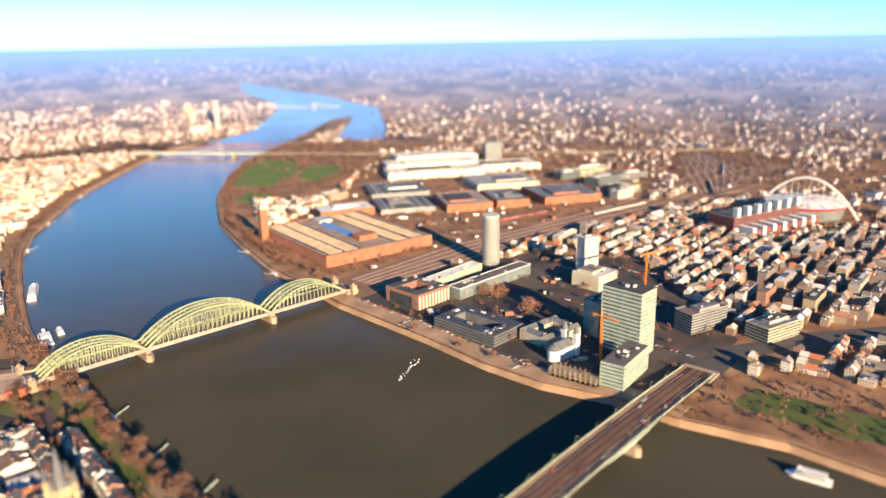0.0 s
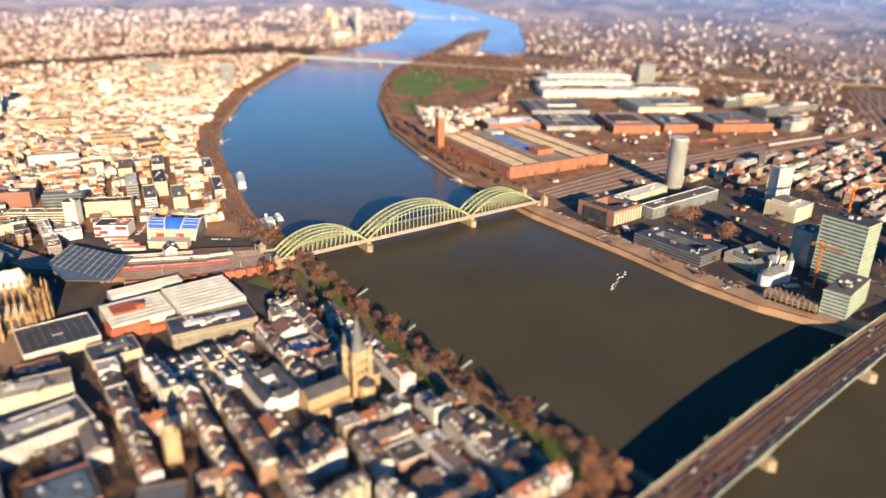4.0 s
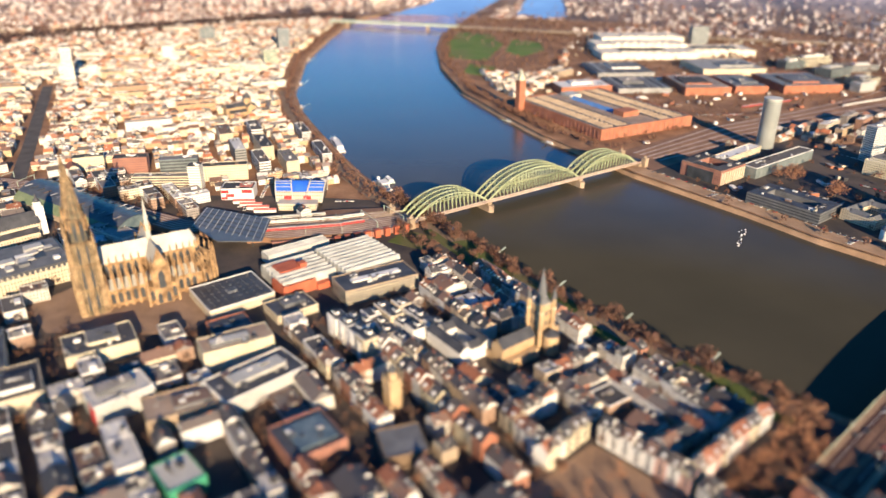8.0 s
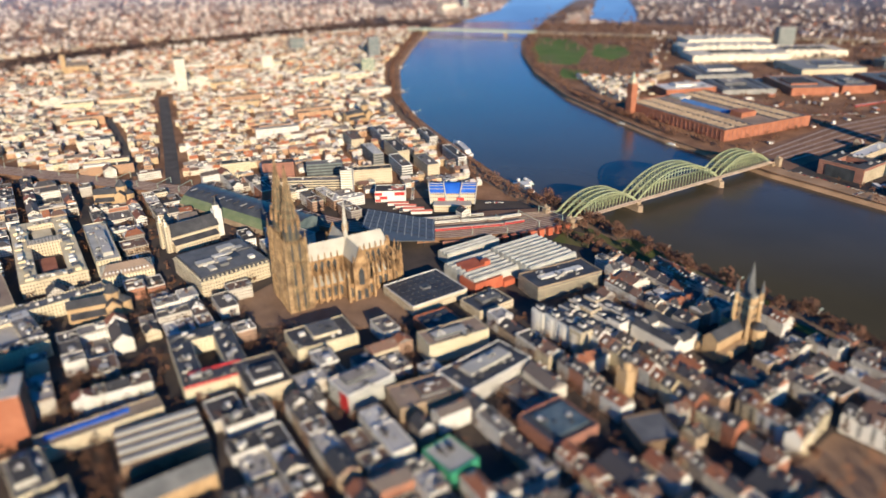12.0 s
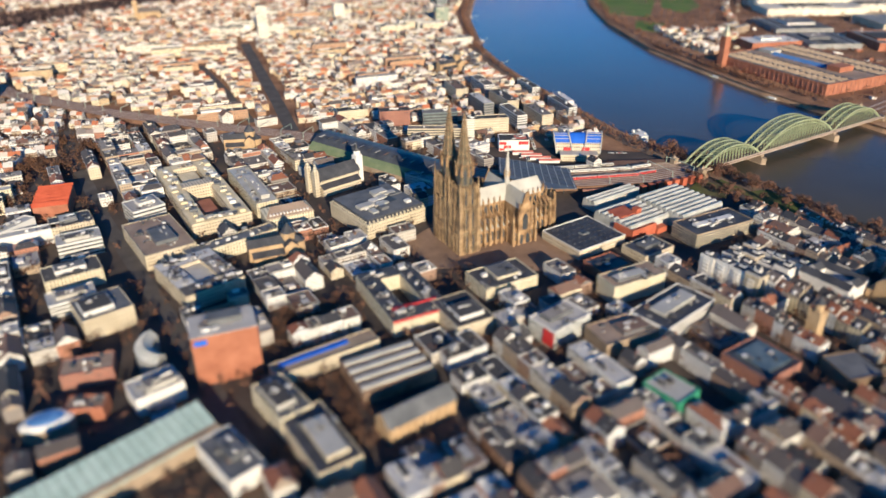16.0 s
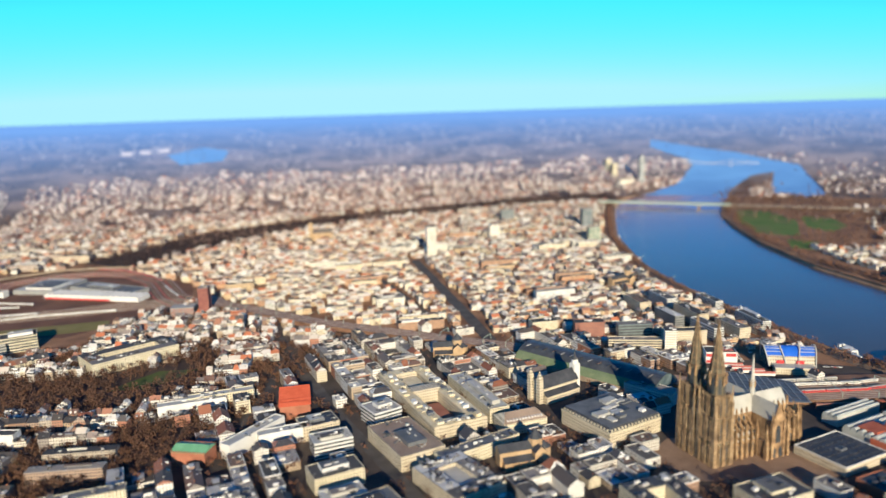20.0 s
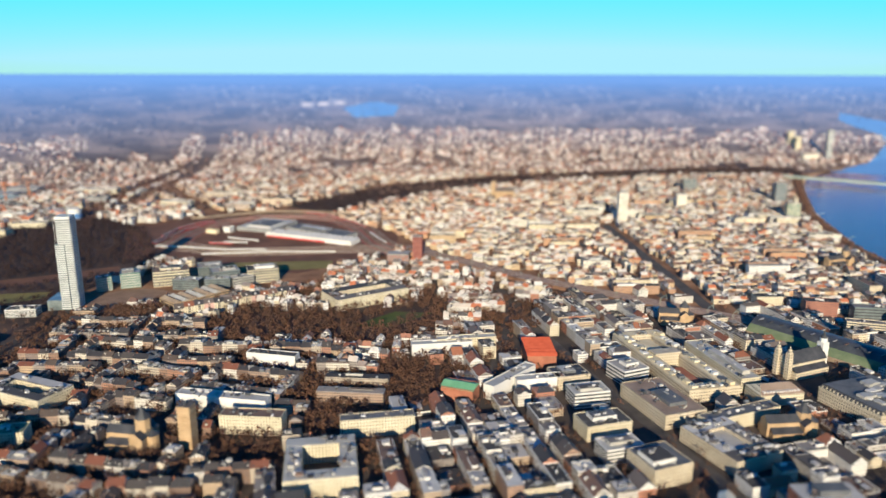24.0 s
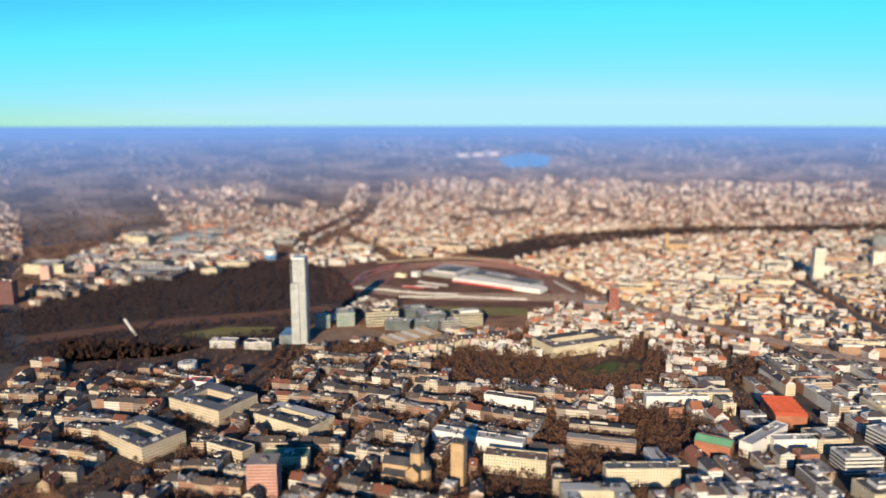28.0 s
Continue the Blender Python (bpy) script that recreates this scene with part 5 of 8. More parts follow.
    part("deck", Shape().box(L / 2, 0, 3, L, 12, 1.6, bottom=True), M_haze, t)
    for s in (L * 0.28, L * 0.72):
        for n in (-5, 5):
            part("pylon", Shape().box(s, n, -14, 2.4, 2, 36), M_haze, t)
    for n in (-5, 5):
        for s0, s1 in ((0, 0.28), (0.28, 0.72), (0.72, 1)):
            c = Shape()
            knots = []
            for i in range(9):
                k0 = i / 8
                zf = (lambda k: 21 - 15 * (1 - (2 * k - 1) ** 2)) if s0 == 0.28 else (lambda k: 6 + 15 * k) if s0 == 0 else (lambda k: 21 - 15 * k)
                knots.append((L * (s0 + (s1 - s0) * k0), n, zf(k0)))
            c.sweep(knots, 0.8, 0.8)
            part("cable", c, M_haze, t)


# ---- round the cathedral ----
def station():
    A = radians(-26)
    x, y = -812, 640
    t = thing("station_hall", x, y, A, "dark glazed vaulted railway station hall with green copper edges", "station")
    W, D, H = 205, 62, 23
    v, n = Shape(), 14
    pts = [(-D / 2 + D * i / n, 6 + (H - 6) * math.sin(math.pi * i / n) ** 0.75) for i in range(n + 1)]
    for i, ((y0, z0), (y1, z1)) in enumerate(zip(pts, pts[1:])):
        s = Shape().add([(-W / 2, y0, z0), (W / 2, y0, z0), (W / 2, y1, z1), (-W / 2, y1, z1), (-W / 2, y0, z0 - 0.8), (W / 2, y0, z0 - 0.8), (W / 2, y1, z1 - 0.8), (-W / 2, y1, z1 - 0.8)],
                        [(0, 1, 2, 3), (7, 6, 5, 4), (4, 5, 1, 0), (5, 6, 2, 1), (6, 7, 3, 2), (7, 4, 0, 3)])
        part("roof_panel", s, M_copper if i in (0, 1, 12, 13) else M_hall, t)
    sky = Shape().box(0, 0, 0, 1.6, 15, 0.6).data("skylight", [M_flat])
    for i in range(14):
        for sgn in (-1, 1):
            piece("skylight", sky, t, -W / 2 + 10 + i * 14, sgn * 10, H - 1.6)
    for sgn in (-1, 1):
        part("side_wall", Shape().box(0, sgn * D / 2, -2, W, 1.5, 8.5), M_quay, t)
        e = Shape()
        for (y0, z0), (y1, z1) in zip(pts, pts[1:]):
            e.add([(sgn * W / 2, y0, -1), (sgn * W / 2, y1, -1), (sgn * W / 2, y1, z1), (sgn * W / 2, y0, z0)], [(0, 1, 2, 3)])
        part("gable_glazing", e, M_glass, t)
    reserve(x, y, W, D, A, 6)
    # flat glazed roof over the eastern platforms
    c = thing("platform_roof", -606, 612, 0.0, "wide flat grey glazed roof over the railway platforms", "canopy")
    ring = [(-60, 44), (28, 22), (40, -38), (-6, -46), (-52, -10)]
    part("roof", Shape().prism(ring[::-1], 11.4, 12.4, 0, 0, True), M_platform, c)
    for k in range(11):
        f = k / 10
        p, q = (-58 + 84 * f, 43 - 21 * f), (-50 + 88 * f, -12 - 26 * f)
        part("rib", Shape().beam((*p, 12.6), (*q, 12.6), 0.7, 0.7), M_lead, c)
    for k in range(5):
        f = (k + 0.5) / 5
        p, q = (-60 + 8 * f, 44 - 54 * f), (28 + 12 * f, 22 - 60 * f)
        part("purlin", Shape().beam((*p, 12.5), (*q, 12.5), 0.5, 0.5), M_slate, c)
        for g in (0.15, 0.5, 0.85):
            part("column", Shape().cyl(p[0] + (q[0] - p[0]) * g, p[1] + (q[1] - p[1]) * g, -1, 11.6, 0.5, 0.5, 6), M_dark, c)
    reserve(-606, 612, 96, 90, 0.0)
    slab_tower("white_office_tower", -718, 742, radians(10), 16, 16, 34, 10, M_cream, M_white, "slim white office tower behind the station")
    block("white_office_slab", -765, 742, radians(12), 74, 16, 17, M_facade2, M_flat, "long white office slab behind the station", k=3, seed=44, bands=(5, M_dark))
    for k, (px, py, a, w, d, h, m) in enumerate(((-632, 850, 122, 60, 18, 17, M_facade2), (-668, 838, 122, 62, 16, 18, M_white), (-690, 905, 122, 70, 18, 20, M_facade2), (-722, 885, 122, 60, 16, 19, M_grey), (-735, 985, 120, 64, 18, 20, M_white), (-775, 960, 120, 60, 20, 18, M_facade2),
                                                 (-700, 790, 20, 60, 18, 20, M_facade2), (-770, 800, 20, 50, 18, 22, M_glass2), (-835, 790, 20, 44, 20, 24, M_brick2), (-600, 905, 120, 70, 14, 14, M_white), (-660, 1000, 120, 60, 14, 15, M_white), (-905, 800, 30, 40, 20, 18, M_cream))):
        block("office_slab", px, py, radians(a), w, d, h, m, M_flat, "long flat-roofed office slab near the river", "building", "riverside office slabs", k=5, seed=140 + k, bands=(5, M_dark) if m in (M_white, M_grey, M_glass2) else None)
    # north and south range of the station
    block("station_office", -735, 575, A, 60, 22, 14, M_facade, M_flat, "low station front building with a flat roof", seed=3)


def theatre():
    x, y, a = -572, 728, radians(8)
    t = thing("tent_theatre", x, y, a, "theatre tent with a bright blue vaulted roof and white arches", "theatre")
    W, D, H, n = 62, 44, 26, 12
    pts = [(-D / 2 + D * i / n, H * math.sin(math.pi * (0.04 + 0.92 * i / n)) ** 0.8) for i in range(n + 1)]
    inner, outer = (lambda z: W * (0.09 + 0.1 * z / H)), (lambda z: W * (0.43 + 0.07 * z / H))
    edges = (lambda z: -outer(z), lambda z: -inner(z), inner, outer)
    for low, high in zip(edges, edges[1:]):
        s, g = Shape(), Shape()
        for i, ((y0, z0), (y1, z1)) in enumerate(zip(pts, pts[1:])):
            (g if i < 2 else s).add([(low(z0), y0, z0), (high(z0), y0, z0), (high(z1), y1, z1), (low(z1), y1, z1)], [(0, 1, 2, 3)])
        part("canvas", s, M_glow, t)
        part("foot_glazing", g, M_facade2, t, "pale glazing below the canvas")
    for edge in edges:
        part("arch", Shape().sweep([(edge(z0) * 1.01, y0 * 1.06, z0 * 1.05 + 0.5) for y0, z0 in pts], 1.3, 1.3), M_lead, t)
    for a0, b0 in ((edges[0], edges[1]), (edges[2], edges[3])):
        for y0, z0 in pts[2:6]:
            part("crossbar", Shape().beam((a0(z0), y0 * 1.03, z0 * 1.03 + 0.4), (b0(z0), y0 * 1.03, z0 * 1.03 + 0.4), 0.7, 0.7), M_lead, t)
    for edge in (edges[0], edges[3]):
        e = Shape()
        for (y0, z0), (y1, z1) in zip(pts, pts[1:]):
            e.add([(edge(0), y0, 0), (edge(0), y1, 0), (edge(z1), y1, z1), (edge(z0), y0, z0)], [(0, 1, 2, 3)])
        part("end_wall", e, M_glass, t)
    part("entrance_hall", Shape().box(0, -D / 2 - 7, -1, 46, 14, 9), M_facade2, t)
    part("foyer_roof", Shape().box(0, -D / 2 - 7, 8.2, 48, 16, 0.8, bottom=True), M_lead, t)
    for dx in (-14, 10):
        part("billboard", Shape().box(dx, -D / 2 + 1.5, 9, 9, 0.6, 4), M_red, t, "red and white advertising board")
    reserve(x, y, 74, 66, a)
    t = block("red_white_building", -655, 728, radians(12), 40, 26, 14, M_white, M_flat, "white building hung with large red banners", seed=8)
    for px, pz, pw, ph in ((-15, 9, 9, 4), (-9, 4, 10, 4), (12, 9, 13, 4.4), (-16, 1, 7, 3)):
        part("banner", Shape().box(px, -13.3, pz, pw, 0.4, ph), M_red, t)
    part("red_roof_panel", Shape().box(9, 2, 14.3, 16, 14, 0.5), M_red2, t)
    for i, (bx, by) in enumerate(((-628, 698), (-616, 690), (-640, 706), (-604, 682))):
        m = thing("market_pavilion", bx, by, radians(12), "long low pavilion with a red roof", "pavilion", "market pavilions")
        part("wall", Shape().box(0, 0, -1, 26, 5, 4), M_white, m)
        part("roof", Shape().gable(0, 0, 3, 27, 6.4, 2, 0, 0), M_red2, m)
        part("roof_edge", Shape().box(0, -3.4, 2.9, 27.2, 0.8, 0.7), M_white, m, "white roof edge")


def sheds(name, x, y, a, n, w, d, h, label, rest=M_brick):
    """A hall under a row of parallel pale metal sheds with upright north lights."""
    t = thing(name, x, y, a, label, "museum")
    part("wall", Shape().box(0, 0, -2, w, d, h + 2), rest, t)
    step = w / n
    prof = [(0, 0), (step * 0.86, 0), (step * 0.86, 1.6), (step * 0.7, 3.6), (step * 0.34, 4.4), (step * 0.08, 3.0)]
    k = len(prof)
    s = Shape().add([(p, -d / 2, q) for p, q in prof] + [(p, d / 2, q) for p, q in prof], [tuple(range(k - 1, -1, -1)), tuple(range(k, 2 * k))] + [(i, (i + 1) % k, k + (i + 1) % k, k + i) for i in range(k)])
    me = s.data("shed_roof", [M_metal])
    for i in range(n):
        piece("shed_roof", me, t, -w / 2 + i * step, 0, h)
    reserve(x, y, w, d, a)
    return t


def round_cathedral():
    a = radians(45)
    t = sheds("shed_roofed_museum", -458, 556, a + math.pi / 2, 9, 66, 62, 13, "museum with rows of silvery curved shed roofs and metal walls", M_metal)
    sheds("shed_roofed_museum", -508, 520, a + math.pi / 2, 7, 52, 56, 10, "museum wing with silvery shed roofs round a red terrace", M_metal)
    sheds("shed_roofed_museum", -528, 572, a + math.pi / 2, 3, 18, 70, 8, "narrow museum wing with silvery shed roofs", M_lead)
    tt = thing("brick_terrace", -505, 498, a, "red brick stepped terrace beside the museum", "terrace")
    part("paving", Shape().box(0, 0, -1, 34, 26, 12.0), M_redbrick, tt)
    part("upper_terrace", Shape().box(4, 22, -1, 24, 20, 16.0), M_redbrick, tt)
    part("lift_tower", Shape().box(16, 14, -1, 7, 7, 20.0), M_redbrick, tt)
    part("stair", Shape().box(24, -6, -1, 14, 20, 7), M_redbrick, tt)
    part("parapet", Shape().box(0, -12.8, 11, 34, 0.6, 1.2), M_redbrick, tt)
    block("square_museum", -556, 470, a, 62, 54, 8.5, M_facade2, M_slate, "square low museum with a black roof and a small light well", k=0, seed=4, rim=M_white)
    u = thing("light_well", -556, 470, a, "white framed light well on the museum roof", "skylight", z=8.8)
    part("frame", Shape().box(0, 0, 0, 9, 7, 0.9), M_grey, u)
    part("glass", Shape().box(0, 0, 0.9, 7, 5, 0.2), M_dark, u)
    vent = Shape().box(0, 0, 0, 2.2, 2.2, 0.8).data("vent", [M_slate])
    for i in range(8):
        for j in range(6):
            if not (2 < i < 5 and 1 < j < 4):
                piece("vent", vent, u, -24 + i * 6.8, -20 + j * 8, 0)
    block("brick_pavilion", -533, 412, a - 0.05, 34, 27, 9, M_terra, M_slate, "low brick building with a black flat roof", k=2, seed=5)
    block("low_gallery", -494, 456, a, 40, 30, 7.5, M_facade2, M_slate, "low building with black flat roof and pale units", k=5, seed=6)
    t = block("office_block", -428, 510, radians(38), 76, 34, 14, M_facade2, M_slate, "office block with window bands and a dark roof", k=3, seed=7, bands=(5, M_dark), rim=M_quay)
    part("roof_light", Shape().box(0, 0, 14.2, 50, 7, 1.6), M_white, t, "long white roof light")
    # hotel block west of the cathedral
    t = thing("grand_hotel", -773, 484, radians(49), "large cream stone hotel with a dark mansard and dormers", "hotel")
    part("wall", Shape().box(0, 0, -1, 74, 74, 17), M_facade2, t)
    part("cornice", Shape().box(0, 0, 15.6, 75.2, 75.2, 0.9, bottom=True), M_cream, t)
    part("mansard", Shape().prism(rect(0, 0, 73.4, 73.4), 16, 20.5, 0, 1, taper=0.93), (M_slate, M_slate2), t, "dark slate mansard")
    dorm = Shape().box(0, 0, 0, 1.5, 1.8, 2.0).data("dormer", [M_cream])
    for k in range(4):
        c, n = (1, 0, -1, 0)[k], (0, 1, 0, -1)[k]
        for i in range(15):
            l = -33 + i * 4.7
            piece("dormer", dorm, t, l * c + 35.6 * n, l * n - 35.6 * c, 16.8, k * math.pi / 2)
    rnd = random.Random(61)
    for i in range(16):
        part("roof_house", Shape().box(rnd.uniform(-26, 26), rnd.uniform(-26, 26), 20.4, rnd.uniform(4, 18), rnd.uniform(4, 12), rnd.uniform(0.8, 3.0)), rnd.choice((M_white, M_lead, M_slate2, M_lead)), t)
    # No opening here: a dark sheet imitates the shade in a well.
    part("light_well", Shape().box(6, -4, 20.6, 22, 14, 0.3), M_dark, t, "flat dark sheet painted as a shaded light well")
    reserve(-773, 484, 74, 74, radians(49))
    # abbey church with a long slate roof
    t = thing("long_church", -846, 556, radians(52), "church with a long slate roof, pale gable front and domed tower", "church")
    part("nave", Shape().box(0, 0, -1, 58, 18, 18), M_facade2, t)
    part("nave_roof", Shape().gable(0, 0, 16.8, 60, 19.5, 12, 0, 0, 1), (M_slate, M_facade2), t)
    for sgn in (-1, 1):
        part("aisle", Shape().box(0, sgn * 12.5, -1, 52, 8, 10), M_facade2, t)
        part("aisle_roof", Shape().add([(-26, sgn * 17, 9), (26, sgn * 17, 9), (26, sgn * 9, 13), (-26, sgn * 9, 13)], [(0, 1, 2, 3)[::sgn]]), M_slate, t)
        part("front_turret", Shape().box(-30, sgn * 8, -1, 6, 6, 32).cyl(-30, sgn * 8, 31, 40, 3.6, 0.2, 8), M_facade2, t)
    part("tower", Shape().box(33, 0, -1, 9, 9, 34).cyl(33, 0, 33, 38, 4.4, 4.0, 8), M_white, t)
    part("tower_cap", Shape().cyl(33, 0, 38, 41, 4.0, 3.0, 8).cyl(33, 0, 41, 49, 1.6, 0.1, 8), M_slate, t)
    reserve(-846, 556, 80, 36, radians(52))
    # block with two courts and ochre wings
    t = court("bank_quarter", -982, 490, radians(132), 180, 62, 15, 17, M_facade2, M_ochre, "long office quarter with ochre roofs round two courts", k=20, seed=10)
    part("cross_wing", Shape().box(14, 0, -1, 16, 34, 19), M_facade2, t)
    part("court_building", Shape().box(50, 0, -1, 34, 20, 13), M_ochre, t)
    part("court_building", Shape().box(-36, 2, -1, 44, 16, 9), M_terra, t)
    rb = random.Random(64)
    for i in range(14):
        for sy in (-23, 23):
            part("roof_pavilion", Shape().box(-82 + i * 12.6, sy + rb.uniform(-3, 3), 15.4, rb.uniform(4, 10), rb.uniform(4, 8), rb.uniform(1.6, 3.4)), rb.choice((M_ochre, M_cream, M_white, M_slate2)), t)
    # romanesque church with crossing tower
    romanesque("crossing_tower_church", -846, 384, radians(34), 46, "tan Romanesque church with an octagonal crossing tower", 34)
    t = thing("dormered_offices", -867, 460, radians(38), "cream office block under a brown pitched roof with white dormers", "office building")
    part("wall", Shape().box(0, 0, -1, 50, 30, 14), M_cream, t)
    part("roof", Shape().gable(0, 0, 12.9, 51, 31, 7, 0, 0, 1, 8), (M_ochre2, M_cream), t)
    dorm = Shape().box(0, 0, 0, 1.6, 3.0, 1.8).data("dormer", [M_white])
    for i in range(12):
        piece("dormer", dorm, t, -20 + i * 3.6, -11.5, 14.2)
    reserve(-867, 460, 50, 30, radians(38))
    for i, (x, y, a, w, d, h, m, rf, lb) in enumerate((
            (-930, 512, 131, 118, 24, 16, M_cream, M_lead, "long cream office wing with a pale roof"),
            (-968, 378, 137, 82, 48, 15, M_facade2, M_ochre2, "stone-fronted block with brown and yellow roof terraces"),
            (-1020, 438, 52, 34, 34, 17, M_white, M_flat, "white corner office block with window bands"),
            (-893, 383, 51, 92, 17, 14, M_cream, M_slate2, "narrow tan office wing with a grey roof"),
            (-1041, 357, 41, 40, 26, 16, M_white, M_lead, "white office block with ribbed fronts"),
            (-1008, 300, 45, 48, 30, 15, M_cream, M_flat, "pale office block with stepped roof houses"),
            (-942, 248, 50, 40, 40, 18, M_facade2, M_slate2, "broad stone office block with rows of windows"),
            (-981, 262, 45, 38, 24, 14, M_white, M_lead, "white office block beside the wide street"),
            (-1075, 392, 45, 40, 30, 15, M_facade2, M_slate, "stone office block with a dark roof"),
            (-650, 300, 40, 34, 46, 15, M_facade2, M_flat, "cream city block with a cluttered pale roof"))):
        block("city_offices", x, y, radians(a), w, d, h, m, rf, lb, "office building", "offices west of the cathedral", k=8, seed=200 + i, bands=(4, M_dark) if m is M_white else None)
    t = court("office_block", -893, 318, radians(52), 54, 72, 15, 17, M_facade2, M_flat, "wide city office block with stepped roofs round a court", k=28, seed=13)
    part("court_roof", Shape().box(0, 0, -1, 20, 38, 13), M_lead, t)
    t = court("city_block", -706, 320, radians(38), 52, 84, 15, 17, M_cream, M_slate, "white department store with red trim round a court", k=20, seed=14)
    part("red_trim", Shape().box(0, -42.2, 13.2, 52, 0.6, 1.8), M_red, t, "red trim below the roof")
    part("red_trim", Shape().box(0, -26.5, 15.6, 40, 2.0, 1.2), M_red, t, "red awning on the roof terrace")
    t = slab_tower("brick_office_block", -812, 209, radians(33), 47, 30, 42, 11, M_brick, M_brick, "tall orange brick office block with plant on its roof", k=12)
    part("blue_sign", Shape().box(-17, -15.2, 35.5, 9, 0.5, 4), M_glow, t, "bright blue sign panel")
    part("plant_room", Shape().box(2, 3, 42.4, 24, 12, 4.5), M_slate2, t)
    part("mast", Shape().cyl(10, 6, 46, 9, 0.3, 0.2, 8), M_white, t)
    t = block("blue_roofed_hall", -742, 228, radians(45), 84, 17, 11, M_facade2, M_quay, "long stone hall with a blue strip roof", k=0, seed=15)
    part("blue_strip", Shape().box(-8, 3, 11.3, 56, 5, 0.8), M_glow, t)
    t = thing("strip_roofed_museum", -692, 222, radians(40), "museum with white parallel strip roofs", "museum")
    part("wall", Shape().box(0, 0, -1, 58, 44, 11), M_plaza, t)
    for i in range(4):
        part("strip_roof", Shape().box(0, -16 + i * 10.6, 10, 56, 4.6, 2.2), M_lead, t)
    reserve(-692, 222, 58, 44, radians(40))
    t = thing("hall_church", -660, 178, radians(47), "tan Gothic hall church with a grey roof", "church")
    part("nave", Shape().box(0, 0, -1, 54, 18, 14), M_sand2, t)
    part("nave_roof", Shape().gable(0, 0, 12.8, 55, 19.5, 8, 0, 0, 1), (M_slate2, M_sand2), t)
    for i in range(9):
        for s in (-1, 1):
            part("buttress", Shape().box(-25 + i * 6.2, s * 9.6, -1, 1.4, 1.8, 12.5), M_sand2, t)
    reserve(-660, 178, 56, 24, radians(47))
    t = thing("glass_roofed_store", -828, 88, radians(57), "large store under a pale green glazed roof", "store")
    part("wall", Shape().box(0, 0, -1, 130, 28, 15), M_quay, t)
    for i in range(21):
        part("roof_pane", Shape().add([(-65 + i * 6.2, -15, 12.6), (-59.2 + i * 6.2, -15, 12.6), (-59.2 + i * 6.2, 14, 19), (-65 + i * 6.2, 14, 19), (-65 + i * 6.2, -15, 12), (-59.2 + i * 6.2, -15, 12), (-59.2 + i * 6.2, 14, 12), (-65 + i * 6.2, 14, 12)], [(0, 1, 2, 3), (4, 5, 1, 0), (5, 6, 2, 1), (6, 7, 3, 2), (7, 4, 0, 3)]), M_palegreen, t)
    reserve(-828, 88, 130, 30, radians(57))
    curved_wing(-876, 202)
    block("white_corner_block", -847, 167, radians(51), 34, 25, 14, M_white, M_lead, "white block with a brown roof opening before the curved wing", k=4, seed=240)
    for i, (x, y, a, w, d, h, m, rf, lb) in enumerate((
            (-908, 179, 30, 36, 22, 13, M_brick2, M_ochre2, "brown brick block with a dull roof"),
            (-884, 142, 18, 26, 15, 11, M_terra, M_ochre2, "small tan house with a brown flat roof"),
            (-752, 168, -40, 44, 24, 16, M_cream, M_slate2, "cream block with pale roof houses"),
            (-714, 138, -45, 62, 30, 14, M_facade2, M_slate, "dark-roofed block with white roof terraces"),
            (-764, 114, -36, 46, 24, 13, M_white, M_slate2, "grey-roofed block with a white edge"))):
        block("lower_town_block", x, y, radians(a), w, d, h, m, rf, lb, "building", "blocks beside the brick offices", k=9, seed=245 + i)
    oval_hall(-900, 122)
    block("square_side_offices", -626, 368, radians(40), 54, 36, 12, M_cream, M_slate, "low cream office block with a dark roof beside the cathedral square", k=6, seed=24)
    t = block("white_store", -571, 303, radians(50), 42, 28, 16, M_white, M_flat, "white glass-fronted store with a red corner panel", k=5, seed=25, bands=(5, M_glass2))
    part("corner_panel", Shape().box(-21.3, -8, 1, 0.5, 11, 14), M_red, t, "bright red corner panel")
    block("brown_roofed_store", -519, 303, radians(36), 58, 30, 12, M_quay, M_ochre2, "low stone store with a brown flat roof", k=4, seed=26)
    t = block("fin_fronted_offices", -481, 338, radians(52), 68, 36, 14, M_white, M_slate, "pale office block with white window frames and dark roof", k=7, seed=27, bands=(4, M_dark))
    fin = Shape().box(0, 0, 0, 0.7, 0.8, 13.6).data("fin", [M_white])
    for i in range(17):
        piece("fin", fin, t, -33 + i * 4.1, -18.2, 0)
    for i in range(9):
        piece("fin", fin, t, -34.2, -16.4 + i * 4.1, 0, math.pi / 2)
    block("cream_store", -513, 378, radians(38), 56, 24, 18, M_cream, M_ochre2, "cream stone store with a reddish roof", k=5, seed=28)
    t = block("dark_roofed_museum", -422, 280, radians(44), 40, 40, 12, M_brick2, M_slate, "cubic museum with a dark glazed roof and warm stone walls", k=3, seed=16)
    part("roof_glass", Shape().box(2, 0, 12.3, 28, 28, 1.0), M_glass, t)
    block("grey_roofed_hall", -358, 284, radians(25), 30, 30, 11, M_quay2, M_slate2, "medieval banquet hall with a flat grey roof", k=0, seed=17)
    t = block("scaffolded_building", -490, 232, radians(-40), 30, 24, 13, M_net, M_lead, "building wrapped in green scaffold netting", k=3, seed=18)
    t = thing("council_tower", -374, 330, radians(45), "tall ochre Gothic council tower with a pointed roof", "tower")
    part("shaft", Shape().box(0, 0, -1, 10, 10, 28), M_sand2, t)
    part("octagon", Shape().cyl(0, 0, 27, 34, 4.0, 3.7, 8), M_sand2, t)
    part("cap", Shape().cyl(0, 0, 34, 41, 3.9, 0.1, 8), M_slate, t)
